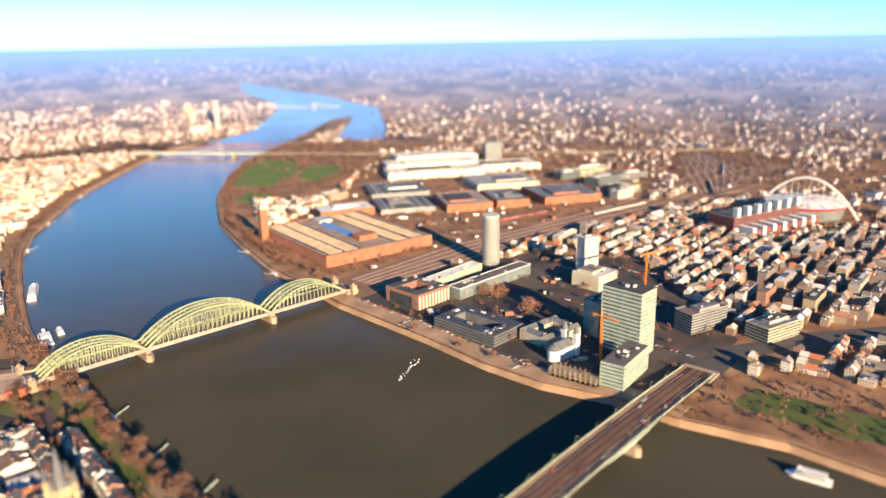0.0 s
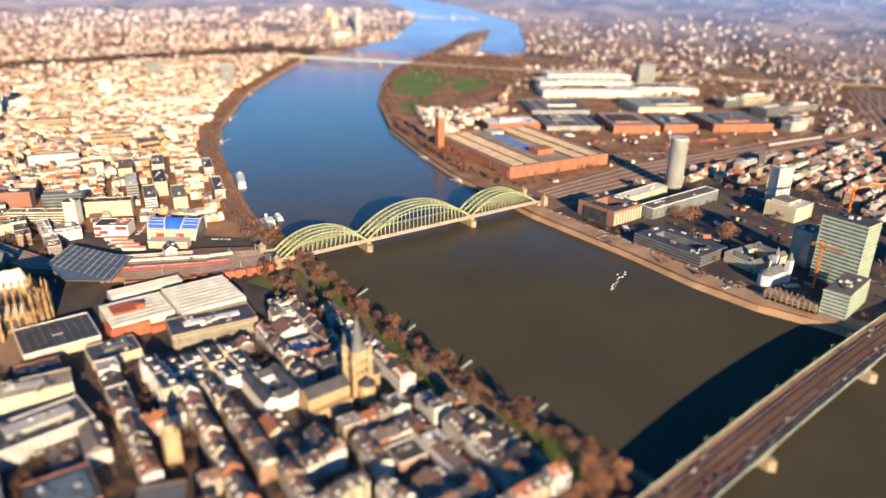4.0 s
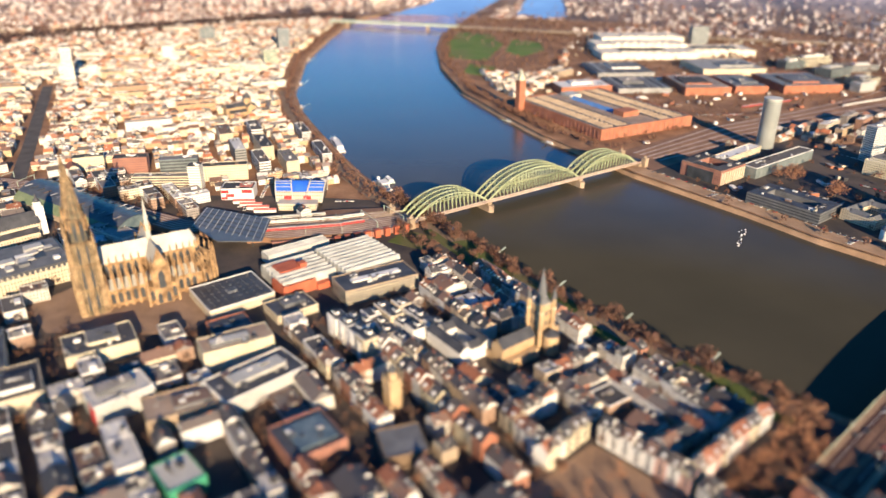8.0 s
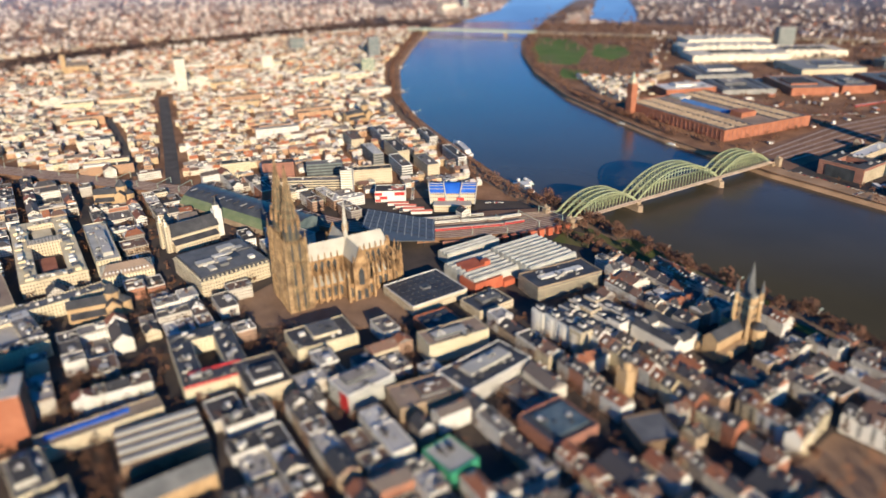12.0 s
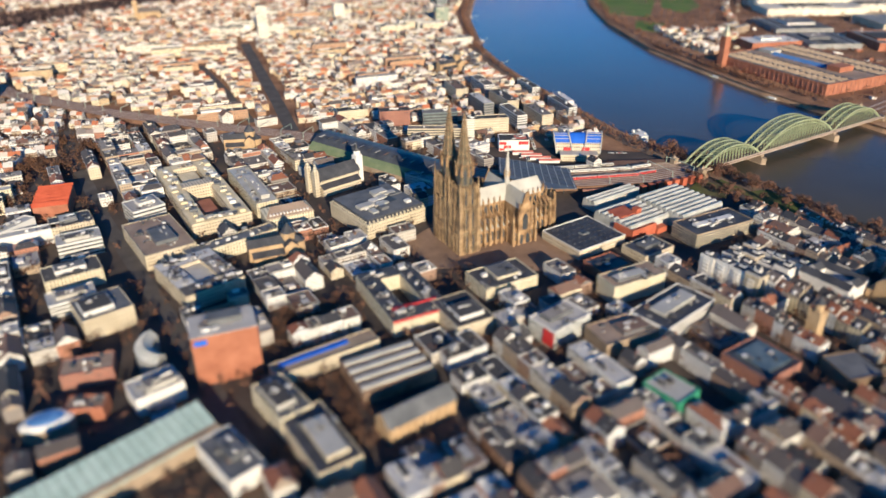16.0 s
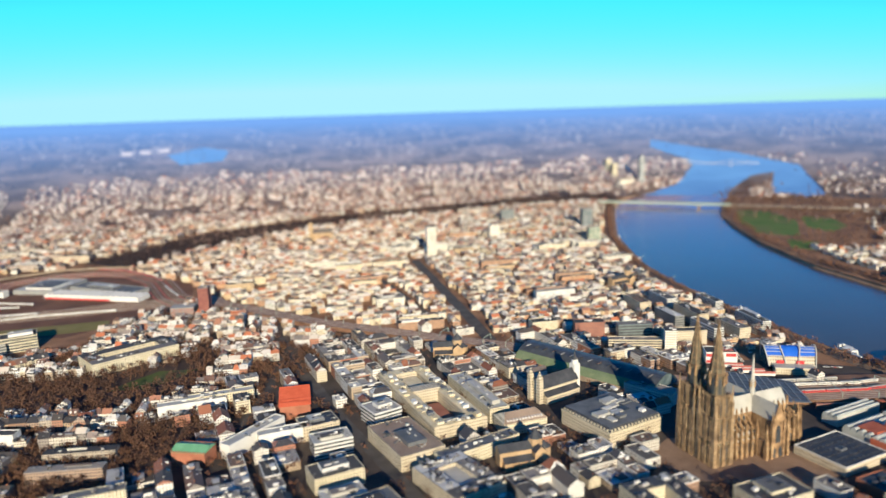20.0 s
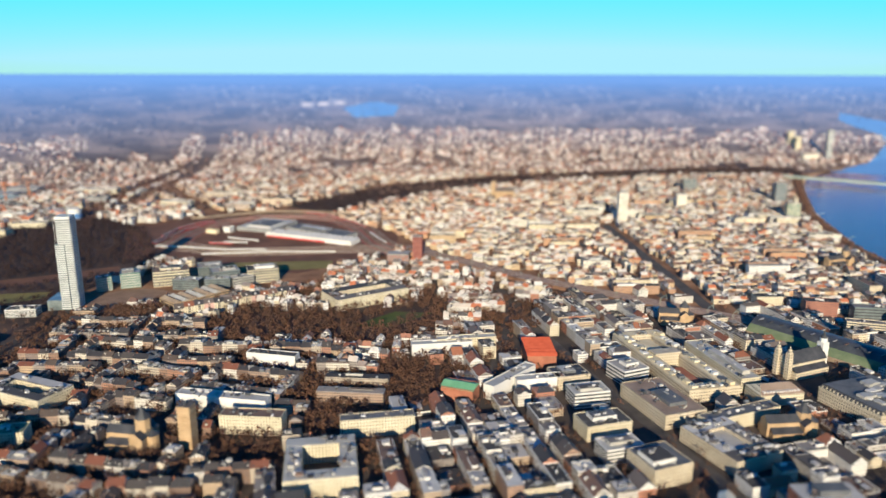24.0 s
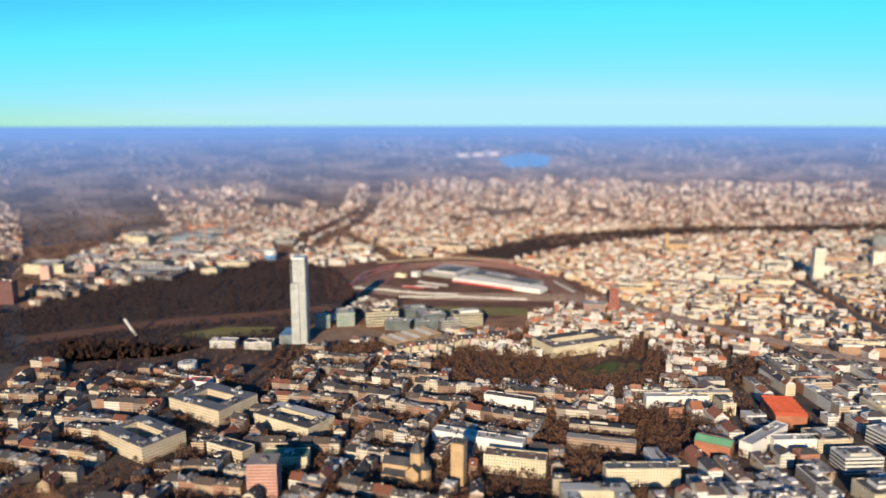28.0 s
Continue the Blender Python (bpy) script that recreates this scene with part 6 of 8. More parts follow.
    for i in range(4):
        part("corner_turret", Shape().cyl(4.5 * (1 if i % 2 else -1), 4.5 * (1 if i < 2 else -1), 23, 32, 1.1, 0.1, 6), M_sand2, t)
    reserve(-374, 330, 14, 14, 0.785)
    # white stepped apartment house and coloured row on the old market
    rnd = random.Random(5)
    for i in range(5):
        for j in range(4):
            bx, by = ux(radians(45), -408, 391, i * 16.5 + rnd.uniform(-2, 2), j * 15.5 + (i % 2) * 4)
            h = (22 if i == 0 else 11) + rnd.uniform(-2, 2)
            m = M_white if rnd.random() < 0.5 else M_facade2
            t = thing("terraced_apartment_house", bx, by, radians(45), "white stepped apartment house with roof terraces", "house", "white apartment houses")
            part("wall", Shape().box(0, 0, -1, 13, 14.5, h + 1), m, t)
            part("terrace", Shape().box(0, 0, h, 12, 13.5, 0.3), M_slate, t)
            part("penthouse", Shape().box(rnd.uniform(-2, 3), rnd.uniform(-3, 3), h, 4, 6, 2.6, 0, 0, 1), (M_white, M_slate), t)
            part("parapet", Shape().box(-6.2, 0, h, 0.5, 14, 1.0), M_white, t)
            if i == 0:
                for z in range(5):
                    part("balcony", Shape().box(-7.2, 0, 2.6 + z * 3.6, 1.6, 6, 1.1, bottom=True), M_white, t)
            reserve(bx, by, 13, 15, radians(45), 1)
    cols = (M_white, M_terra, M_ochre, M_facade2, M_terra, M_white, M_facade2, M_ochre)
    for i in range(13):
        bx, by = -392 + i * 7.4, 392 - i * 8.6
        h = thing("gabled_row_house", bx, by, radians(131), "narrow gabled old market house with a coloured front", "house", "old market row")
        hh = rnd.uniform(14, 19)
        part("wall", Shape().box(0, 0, -1, 10.6, 13, hh + 1), cols[i % 8], h)
        part("roof", Shape().gable(0, 0, hh - 0.2, 10.7, 13.8, 6, 0, 0, 1), (M_roof, cols[i % 8]), h)
        part("dormer", Shape().box(0, 4.6, hh + 0.6, 2.2, 3, 2.6), M_white, h)
        win = Shape().box(0, 0, 0, 1.2, 0.3, 1.9).data("window", [M_dark])
        for z in range(4):
            for dx in (-3.4, 0, 3.4):
                piece("window", win, h, dx, 6.5, 2.4 + z * 3.6)
        reserve(bx, by, 11, 14, radians(131), 1)
    row([(-296, 322), (-262, 280), (-233, 319)], 9, 12, (M_white, M_facade2, M_white, M_cream), "market rows", 41)
    row([(-228, 315), (-173, 271), (-104, 351)], 9, 12, (M_white, M_white, M_facade2, M_pink), "market rows", 42)
    # square court between old-town rows
    court("arcade_block", -336, 420, radians(135), 46, 34, 12, 11, M_white, M_slate, "white terrace with dormers round a planted court", pitched=4.5)


def curved_wing(x, y):
    """A narrow bowed office wing with a glazed round roof."""
    t = thing("curved_office_wing", x, y, radians(131), "narrow bowed grey office wing with a rounded glass roof", "office building")
    n = 10
    ring = lambda r: [(r * math.sin(-0.85 + 1.7 * i / n), r * math.cos(-0.85 + 1.7 * i / n) - 25) for i in range(n + 1)]
    a, m, b = ring(32), ring(25.5), ring(19)
    for i in range(n):
        part("bay", Shape().prism([a[i], b[i], b[i + 1], a[i + 1]][::-1], -1, 14), M_grey, t)
        part("roof_bay", Shape().add([(*a[i], 14), (*m[i], 18), (*m[i + 1], 18), (*a[i + 1], 14), (*b[i], 14), (*b[i + 1], 14)], [(0, 1, 2, 3), (1, 4, 5, 2), (0, 4, 1), (3, 2, 5)]), M_metal, t)
        part("glazing_rib", Shape().beam((*a[i], 14.1), (*m[i], 18.1), 0.5, 0.5), M_white, t)
    reserve(x, y, 48, 30, radians(131))


def oval_hall(x, y):
    t = thing("oval_roofed_hall", x, y, radians(35), "low hall under an oval white roof with a blue glass eye", "hall")
    ring = lambda s: [(17 * s * math.cos(k * math.pi / 12), 11 * s * math.sin(k * math.pi / 12)) for k in range(24)]
    part("wall", Shape().prism(ring(1.0), -1, 9), M_quay, t)
    part("roof", Shape().prism(ring(1.02), 9, 12, taper=0.75), M_white, t)
    part("glass_eye", Shape().prism(ring(0.7), 12, 13.2, taper=0.6), M_skyblue, t)
    reserve(x, y, 38, 26, radians(35))


def row(line, width, depth, cols, group, seed):
    """Narrow houses side by side along a street line, fronts on its right."""
    rnd = random.Random(seed)
    win = Shape().box(0, 0, 0, 1.2, 0.3, 1.9).data("window", [M_dark])
    for (ax, ay), (bx, by) in zip(line, line[1:]):
        L = math.hypot(bx - ax, by - ay)
        n = max(1, round(L / width))
        a = math.atan2(by - ay, bx - ax)
        for i in range(n):
            x, y = ux(a, ax, ay, (i + 0.5) * L / n, depth / 2)
            h, m = rnd.uniform(13, 18), rnd.choice(cols)
            t = thing("gabled_row_house", x, y, a, "narrow town house with a pale front and dark steep roof", "house", group)
            front = part("wall", Shape().box(0, 0, -1, L / n - 0.05, depth, h + 1), m, t)
            roof = part("roof", Shape().gable(0, 0, h - 0.2, L / n, depth + 0.8, rnd.uniform(4.5, 6.5), 0, 0, 1), (M_roof, m), t)
            part("dormer", Shape().box(0, -depth * 0.3, h + 0.5, 2.2, 3, 2.4), M_white, roof)
            for z in range(4):
                piece("window", win, front, 0, -depth / 2, 2.4 + z * 3.3, 0, (2.6, 1, 1))
            reserve(x, y, L / n, depth, a, 1)


def romanesque(name, x, y, a, length, label, tower):
    t = thing(name, x, y, a, label, "church")
    part("nave", Shape().box(-length * 0.1, 0, -1, length, 13, 17), M_sand2, t)
    part("nave_roof", Shape().gable(-length * 0.1, 0, 15.8, length + 1, 14, 6, 0, 0, 1), (M_slate, M_sand2), t)
    for s in (-1, 1):
        part("aisle", Shape().box(-length * 0.15, s * 10, -1, length * 0.8, 8, 9), M_sand2, t)
        part("aisle_roof", Shape().add([(-length * 0.55, s * 14.4, 8), (length * 0.25, s * 14.4, 8), (length * 0.25, s * 6.4, 11.5), (-length * 0.55, s * 6.4, 11.5)], [(0, 1, 2, 3)[::s]]), M_slate, t)
    part("transept", Shape().box(length * 0.25, 0, -1, 13, 30, 16), M_sand2, t)
    part("transept_roof", Shape().gable(length * 0.25, 0, 14.8, 31, 14, 6, math.pi / 2, 0, 1), (M_slate, M_sand2), t)
    part("apse", Shape().cyl(length * 0.45, 0, -1, 14, 6.5, 6.5, 12), M_sand2, t)
    part("apse_roof", Shape().cyl(length * 0.45, 0, 14, 19, 7, 0.1, 12), M_slate, t)
    part("tower", Shape().cyl(length * 0.25, 0, 15, tower * 0.72, 7, 7, 8), M_sand2, t)
    part("tower_roof", Shape().cyl(length * 0.25, 0, tower * 0.72, tower, 7.4, 0.1, 8), M_slate, t)
    reserve(x, y, length * 1.3, 34, a)


def quay_church():
    x, y, a = -280, 424, radians(47)
    t = thing("four_turret_church", x, y, a, "Romanesque church with a square tower, sharp spire and four turrets", "church")
    part("nave", Shape().box(-16, 0, -1, 36, 13, 18), M_sand2, t)
    part("nave_roof", Shape().gable(-16, 0, 16.8, 37, 14.5, 7, 0, 0, 1), (M_slate, M_sand2), t)
    for s in (-1, 1):
        part("aisle", Shape().box(-16, s * 9.5, -1, 34, 7, 9), M_sand2, t)
        part("conch", Shape().cyl(14, s * 13, -1, 17, 7, 7, 12), M_sand2, t)
        part("conch_roof", Shape().cyl(14, s * 13, 17, 22, 7.4, 0.1, 12), M_slate, t)
    part("conch", Shape().cyl(27, 0, -1, 17, 7, 7, 12), M_sand2, t)
    part("conch_roof", Shape().cyl(27, 0, 17, 22, 7.4, 0.1, 12), M_slate, t)
    part("tower", Shape().box(14, 0, -1, 12.5, 12.5, 42), M_sand2, t)
    win = lancet(1.6, 5).data("window", [M_dark])
    for k in range(4):
        c, s = math.cos(k * math.pi / 2), math.sin(k * math.pi / 2)
        for o in (-4, 0, 4):
            for z in (22, 31):
                piece("window", win, t, 14 + 6.2 * s - o * c, -6.2 * c - o * s, z, k * math.pi / 2)
    part("spire", Shape().cyl(14, 0, 41, 73, 5.6, 0.1, 8), M_slate2, t)
    part("cornice", Shape().box(14, 0, 41, 13.4, 13.4, 0.9, bottom=True), M_cream, t)
    for dx in (-1, 1):
        for dy in (-1, 1):
            part("turret", Shape().cyl(14 + dx * 7.2, dy * 7.2, -1, 45, 2.2, 1.9, 8), M_sand2, t)
            part("turret_cap", Shape().cyl(14 + dx * 7.2, dy * 7.2, 45, 56, 2.2, 0.1, 8), M_slate2, t)
            part("gallery", Shape().cyl(14 + dx * 7.2, dy * 7.2, 36, 37, 2.6, 2.6, 8, bottom=True), M_cream, t)
    reserve(x, y, 76, 40, a)


# ---- the east bank ----
def east_bank():
    rnd = random.Random(21)
    # round glass tower on a long podium
    t = thing("round_tower", 68, 1064, 0.0, "round pale glass office tower with fine floor rings", "office tower")
    part("core", Shape().cyl(0, 0, -1, 76, 12.8, 12.8, 32), M_glass, t)
    ring = Shape().cyl(0, 0, 0, 1.4, 13.2, 13.2, 32, bottom=True).data("floor_ring", [M_lead])
    for i in range(24):
        piece("floor_ring", ring, t, 0, 0, 2.4 + i * 3.1)
    part("crown", Shape().cyl(0, 0, 76, 79, 13.3, 13.3, 32), M_lead, t)
    reserve(68, 1064, 36, 36, 0)
    block("podium_wing", 62, 966, radians(45), 150, 22, 15, M_glass2, M_flat, "long low glass-fronted wing with a pale roof", k=10, seed=31, rim=M_white)
    block("podium_wing", 8, 990, radians(48), 110, 20, 13, M_facade2, M_white, "long low wing with a white roof", k=6, seed=32)
    # hotel with upright stone fins
    t = court("riverside_hotel", -40, 912, radians(46), 58, 62, 20, 16, M_brick2, M_flat, "red granite hotel with cream upright fins and terrace roofs", k=12, seed=33)
    fin = Shape().box(0, 0, 0, 2.2, 1.6, 17).data("fin", [M_cream])
    for i in range(10):
        piece("fin", fin, t, -26 + i * 5.8, -31.6, 0)
        piece("fin", fin, t, 29.6, -27 + i * 6, 0, math.pi / 2)
    part("portal", Shape().box(-29.4, 0, 0, 1.5, 40, 16), M_dark, t, "dark recessed glazed front")
    # administration building round a square court
    # Dark wall and roof colours stand in for the shadow lying over it.
    t = court("administration_building", 36, 801, radians(-44), 94, 54, 13, 17, M_slate2, M_slate, "concrete office building round a square court, its shade painted as dark grey", k=12, seed=34, bands=None)
    for z in (2.4, 6.0, 9.6):
        for px, py, sx, sy in ((0, -27.1, 94, 0.5), (0, 27.1, 94, 0.5), (-47.1, 0, 0.5, 54), (47.1, 0, 0.5, 54)):
            part("window_band", Shape().box(px, py, z, sx, sy, 1.7, bottom=True), M_dark, t)
    # abbey with a white scaffolded church
    court("abbey_range", 118, 775, radians(40), 56, 44, 12, 11, M_facade2, M_slate2, "abbey ranges round a court in the shade", pitched=4)
    t = thing("scaffolded_church", 124, 724, radians(40), "small white domed church behind scaffolding", "church")
    part("nave", Shape().box(0, 0, -1, 26, 16, 14), M_white, t)
    part("apse", Shape().cyl(-13, 0, -1, 12, 8, 8, 14), M_white, t)
    part("dome", Shape().cyl(-13, 0, 12, 16, 8.2, 5, 14).cyl(-13, 0, 16, 18, 5, 0.2, 14), M_slate2, t)
    part("nave_roof", Shape().gable(0, 0, 12.8, 27, 17, 6, 0, 0, 1), (M_slate2, M_white), t)
    for s in (-1, 1):
        part("tower", Shape().box(13, s * 8, -1, 6, 6, 27), M_white, t)
        part("tower_cap", Shape().cyl(13, s * 8, 26, 36, 3.8, 0.1, 8), M_slate2, t)
    # glass slab tower, the wing before it, its site and cranes
    t = slab_tower("slab_tower", 197, 738, radians(45), 30, 48, 74, 17, M_glass, M_steel, "grey-green office slab with many even floors", mullions=12)
    slab_tower("lower_slab", 178, 668, radians(53), 62, 24, 27, 7, M_glass, M_steel, "lower grey-green office wing on the river bank", mullions=10, k=12)
    block("office_wing", 176, 786, radians(35), 26, 24, 42, M_glass2, M_flat, "grey office wing behind the tower", bands=(15, M_palegreen2))
    frame_ = thing("concrete_shell", 128, 668, radians(-35), "unfinished concrete frame of a new building", "building site")
    for i in range(3):
        part("floor", Shape().box(0, 0, i * 3.6, 54, 15, 0.5, bottom=True), M_quay, frame_)
    for i in range(10):
        for s in (-6, 6):
            part("column", Shape().box(-25 + i * 5.6, s, -1, 0.8, 0.8, 12), M_quay, frame_)
    for cx, cy, h, aim, arm in ((163, 712, 50, -0.9, 22), (262, 905, 60, 0.55, 60)):
        crane(cx, cy, h, aim, arm)
    # white tower block on a podium
    slab_tower("white_tower", 207, 1018, radians(30), 26, 18, 54, 17, M_glass, M_white, "white tower block with grey window strips", mullions=8)
    block("cream_podium", 206, 958, radians(45), 46, 44, 20, M_cream, M_flat, "cream block with rounded corners and roof plant", k=8, seed=36)
    block("office_block", 300, 800, radians(30), 60, 26, 24, M_grey, M_flat, "grey office block with window bands", k=4, seed=37, bands=(7, M_dark))
    block("office_block", 372, 770, radians(30), 56, 30, 18, M_cream, M_slate2, "cream office block with a dark roof", k=4, seed=38, bands=(5, M_dark))
    # municipal offices with stair towers, and the arena
    t = thing("municipal_offices", 565, 1280, radians(30), "dark red municipal offices with a row of white stair towers", "office building")
    part("wall", Shape().box(0, 0, -1, 190, 56, 30), M_maroon, t)
    part("roof", Shape().box(0, 0, 29, 187, 53, 0.6), M_flat, t)
    for i in range(7):
        x = -82 + i * 27
        part("stair_tower", Shape().box(x, -22, -1, 8, 10, 46), M_white, t)
        part("cross_wing", Shape().box(x + 2, -42, -1, 9, 34, 17), M_white, t)
        part("atrium_roof", Shape().box(x + 14, -44, -1, 14, 28, 13), M_maroon, t)
    for i in range(8):
        part("window_band", Shape().box(0, -28.2, 3 + i * 3.3, 188, 0.5, 1.4), M_dark, t)
    t = thing("arena", 690, 1352, 0.0, "round arena with a shallow white roof under a steel arch", "arena")
    part("drum", Shape().cyl(0, 0, -1, 20, 66, 68, 48), M_glass2, t)
    part("fascia", Shape().cyl(0, 0, 20, 25, 70, 72, 48, bottom=True), M_red, t)
    part("roof", Shape().cyl(0, 0, 24.9, 31, 74, 40, 48).cyl(0, 0, 31, 34, 40, 5, 48), M_white, t)
    aa = math.atan2(1297 - 1389, 725 - 625)
    arch = Shape()
    pts = []
    for i in range(33):
        k = -1 + 2 * i / 32
        l = 92 * k
        pts.append((l * math.cos(aa), l * math.sin(aa), 70 * (1 - abs(k) ** 2.0)))
    for p, q in zip(pts, pts[1:]):
        arch.beam(p, q, 4, 4)
    part("arch", arch, M_white, t)
    for i in range(5, 28, 2):
        part("hanger", Shape().beam(pts[i], (pts[i][0], pts[i][1], 30), 0.5), M_white, t)
    for i in range(16):
        b = 2 * math.pi * i / 16
        part("rib", Shape().beam((12 * math.cos(b), 12 * math.sin(b), 34), (72 * math.cos(b), 72 * math.sin(b), 26), 0.9, 1.2), M_lead, t)
    # the fair
    A = math.atan2(-202, 152)
    t = thing("fair_hall", -178, 1216, A, "huge red brick fair hall with rows of skylights", "exhibition hall")
    part("wall", Shape().box(0, 0, -1, 244, 200, 18), M_terra, t)
    part("roof", Shape().box(0, 0, 17, 240, 196, 0.4), M_ochre2, t)
    parapet(t, 244, 200, 17, M_terra, 1.2, 1.6)
    sl = Shape().gable(0, 0, 0, 24, 5.0, 2.2, math.pi / 2, 0).data("skylight", [M_quay])
    for i in range(19):
        for j in (-78, -50, 44, 74):
            piece("skylight", sl, t, -108 + i * 12, j, 17.4)
    for j in (-64, -34, 30, 60, 90, -92):
        part("roof_bay", Shape().box(0, j, 17.4, 236, 2.4, 1.4), M_slate2, t)
    part("glass_roof", Shape().gable(-20, 0, 17.4, 110, 20, 4, 0, 0), M_skyblue, t, "bright blue glass roof")
    part("head_building", Shape().box(62, 4, 17, 26, 34, 9), M_terra, t)
    part("side_building", Shape().box(-92, 6, 17, 30, 26, 6), M_lead, t)
    pil = Shape().box(0, 0, 0, 1.8, 0.8, 15).data("pilaster", [M_brick2])
    for i in range(24):
        piece("pilaster", pil, t, -115 + i * 10, -100.2, 0)
    for i in range(19):
        piece("pilaster", pil, t, 122.2, -92 + i * 10, 0, math.pi / 2)
    t = thing("brick_tower", -322, 1232, A, "tall square brick tower with a pale pointed top", "tower")
    part("shaft", Shape().box(0, 0, -1, 13, 13, 58), M_terra, t)
    part("lantern", Shape().box(0, 0, 57, 9, 9, 8), M_cream, t)
    part("cap", Shape().cyl(0, 0, 65, 78, 5, 0.2, 8), M_palegreen2, t)
    part("cornice", Shape().box(0, 0, 56.5, 14.5, 14.5, 1, bottom=True), M_cream, t)
    reserve(-322, 1232, 14, 14, A)
    t = block("round_restaurant", -205, 1420, radians(22), 110, 60, 15, M_terra, M_white, "brick congress building with a white terraced roof", k=20, seed=40)
    halls = [("brick_hall", 35, 1488, 13, 96, 128, 15, M_terra, M_ochre2, "brick fair hall with a warm brown roof"), ("brick_hall", 125, 1512, 14, 70, 120, 15, M_terra, M_slate2, "brick fair hall with a dark ribbed roof"),
             ("brick_hall", 250, 1545, 16, 130, 130, 16, M_terra, M_slate2, "brick fair hall with dark ribbed roof and pale ridges"), ("parking_hall", -90, 1480, 14, 112, 120, 9, M_grey, M_slate2, "low parking hall with cars on its dark roof"),
             ("parking_hall", -115, 1640, 14, 130, 130, 9, M_grey, M_slate2, "low parking hall with a dark striped roof"), ("pale_hall", 130, 1700, 14, 150, 130, 15, M_cream, M_flat, "pale fair hall with many roof units")]
    for n, x, y, a, w, d, h, wl, rf, lb in halls:
        t = block(n, x, y, radians(a), w, d, h, wl, rf, lb, "exhibition hall", "fair halls", k=6 if n != "pale_hall" else 26, seed=int(x + 500))
        rib = Shape().box(0, 0, 0, 1.6, d - 6, 1.0).data("roof_rib", [M_lead if n != "parking_hall" else M_flat])
        for i in range(int(w // 9)):
            piece("roof_rib", rib, t, -w / 2 + 6 + i * 9, 0, h + 0.2)
    for i, (x, y, w, d, h, m) in enumerate(((-30, 1850, 250, 90, 15, M_warmwhite), (-40, 1945, 250, 90, 20, M_warmwhite), (-30, 2040, 230, 90, 25, M_warmwhite), (150, 1925, 190, 95, 15, M_warmwhite))):
        t = block("white_hall", x, y, radians(13), w, d, h, M_warmwhite, m, "huge white exhibition hall in stepped bays", "exhibition hall", "white halls", k=4, seed=60 + i)
        for j in range(int(w // 22)):
            part("roof_ridge", Shape().gable(-w / 2 + 11 + j * 22, 0, h + 0.2, d - 4, 18, 2.5, math.pi / 2, 0), M_warmwhite, t)
    slab_tower("grey_tower", 135, 2060, radians(20), 50, 24, 52, 15, M_glass2, M_grey, "grey office tower behind the fair halls")
    for i, (x, y, a, w, d, h, m) in enumerate(((350, 1800, 30, 120, 26, 22, M_cream), (300, 1760, 30, 60, 30, 18, M_glass2), (370, 1680, 40, 80, 40, 20, M_glass2), (400, 1590, 30, 60, 40, 16, M_cream), (450, 1760, 20, 90, 40, 14, M_grey), (380, 1530, 35, 50, 24, 18, M_white))):
        block("office_block", x, y, radians(a), w, d, h, m, M_flat, "office block of a business park beside the railway", k=5, seed=70 + i, bands=(max(3, int(h / 4)), M_dark))
    # rail fan beside the arena
    for k in range(9):
        o = -36 + k * 9
        solid("railway_track", Shape().strip([(-120 + o * 0.5, 985 - o * 0.4), (40 + o * 0.7, 1150 - o * 0.7), (200 + o * 0.6, 1275 - o * 0.8), (420 + o * 1.2, 1440 - o * 1.2), (640 + o * 2.4, 1640 - o * 2), (900 + o * 3, 1900 - o)], 1.6, 0.15, 0.55), M_rail if k % 2 else M_rail2, "rusty railway track on ballast", "railway track", "structure")
    solid("railway_bed", Shape().strip([(-150, 950), (40, 1150), (200, 1275), (420, 1440), (640, 1640), (900, 1900)], 44, -0.5, 0.12), M_rail, "wide brown railway bed with many tracks", "railway", "structure")
    solid("railway_fan", Shape().prism(FAN, -0.5, 0.1), M_yard, "dark brown ballast of a wide railway fan", "railway", "structure")
    for k in range(10):
        o = k / 9
        solid("railway_track", Shape().strip([(600 + 180 * o, 1770 - 70 * o), (640 + 200 * o, 1890 - 40 * o), (690 + 190 * o, 2010 - 30 * o), (735 + 110 * o, 2130 - 60 * o)], 1.5, 0.1, 0.5), M_rail2 if k % 3 else M_quay, "curving pair of rails in the railway fan", "railway track", "structure")
    train(700, 1800, radians(68), 5, M_white, "white train in the railway fan")
    train(104, 1333, radians(34), 5, M_red, "red regional train on the tracks")
    train(300, 1300 + 80, radians(36), 6, M_white, "white train on the tracks")


def crane(x, y, h, aim, arm):
    t = thing("tower_crane", x, y, aim, "orange tower crane with a lattice jib", "crane", "tower cranes")
    for dx in (-0.9, 0.9):
        for dy in (-0.9, 0.9):
            part("mast_leg", Shape().box(dx, dy, -1, 0.55, 0.55, h + 1), M_orange, t)
    part("mast_lattice", Shape().add([(-0.9, -0.9, 0), (0.9, -0.9, 0), (0.9, 0.9, 0), (-0.9, 0.9, 0)], [(0, 1, 2, 3)]), M_orange, t)
    for i in range(int(h // 4)):
        part("mast_brace", Shape().beam((-0.9, -0.9, i * 4), (0.9, -0.9, i * 4 + 4), 0.35).beam((0.9, 0.9, i * 4), (-0.9, 0.9, i * 4 + 4), 0.35), M_orange, t)
    part("jib", Shape().beam((-12, 0, h), (arm, 0, h), 1.4, 1.6), M_orange, t)
    part("counterweight", Shape().box(-11, 0, h - 2.6, 3.5, 2.2, 2.6, bottom=True), M_quay, t)
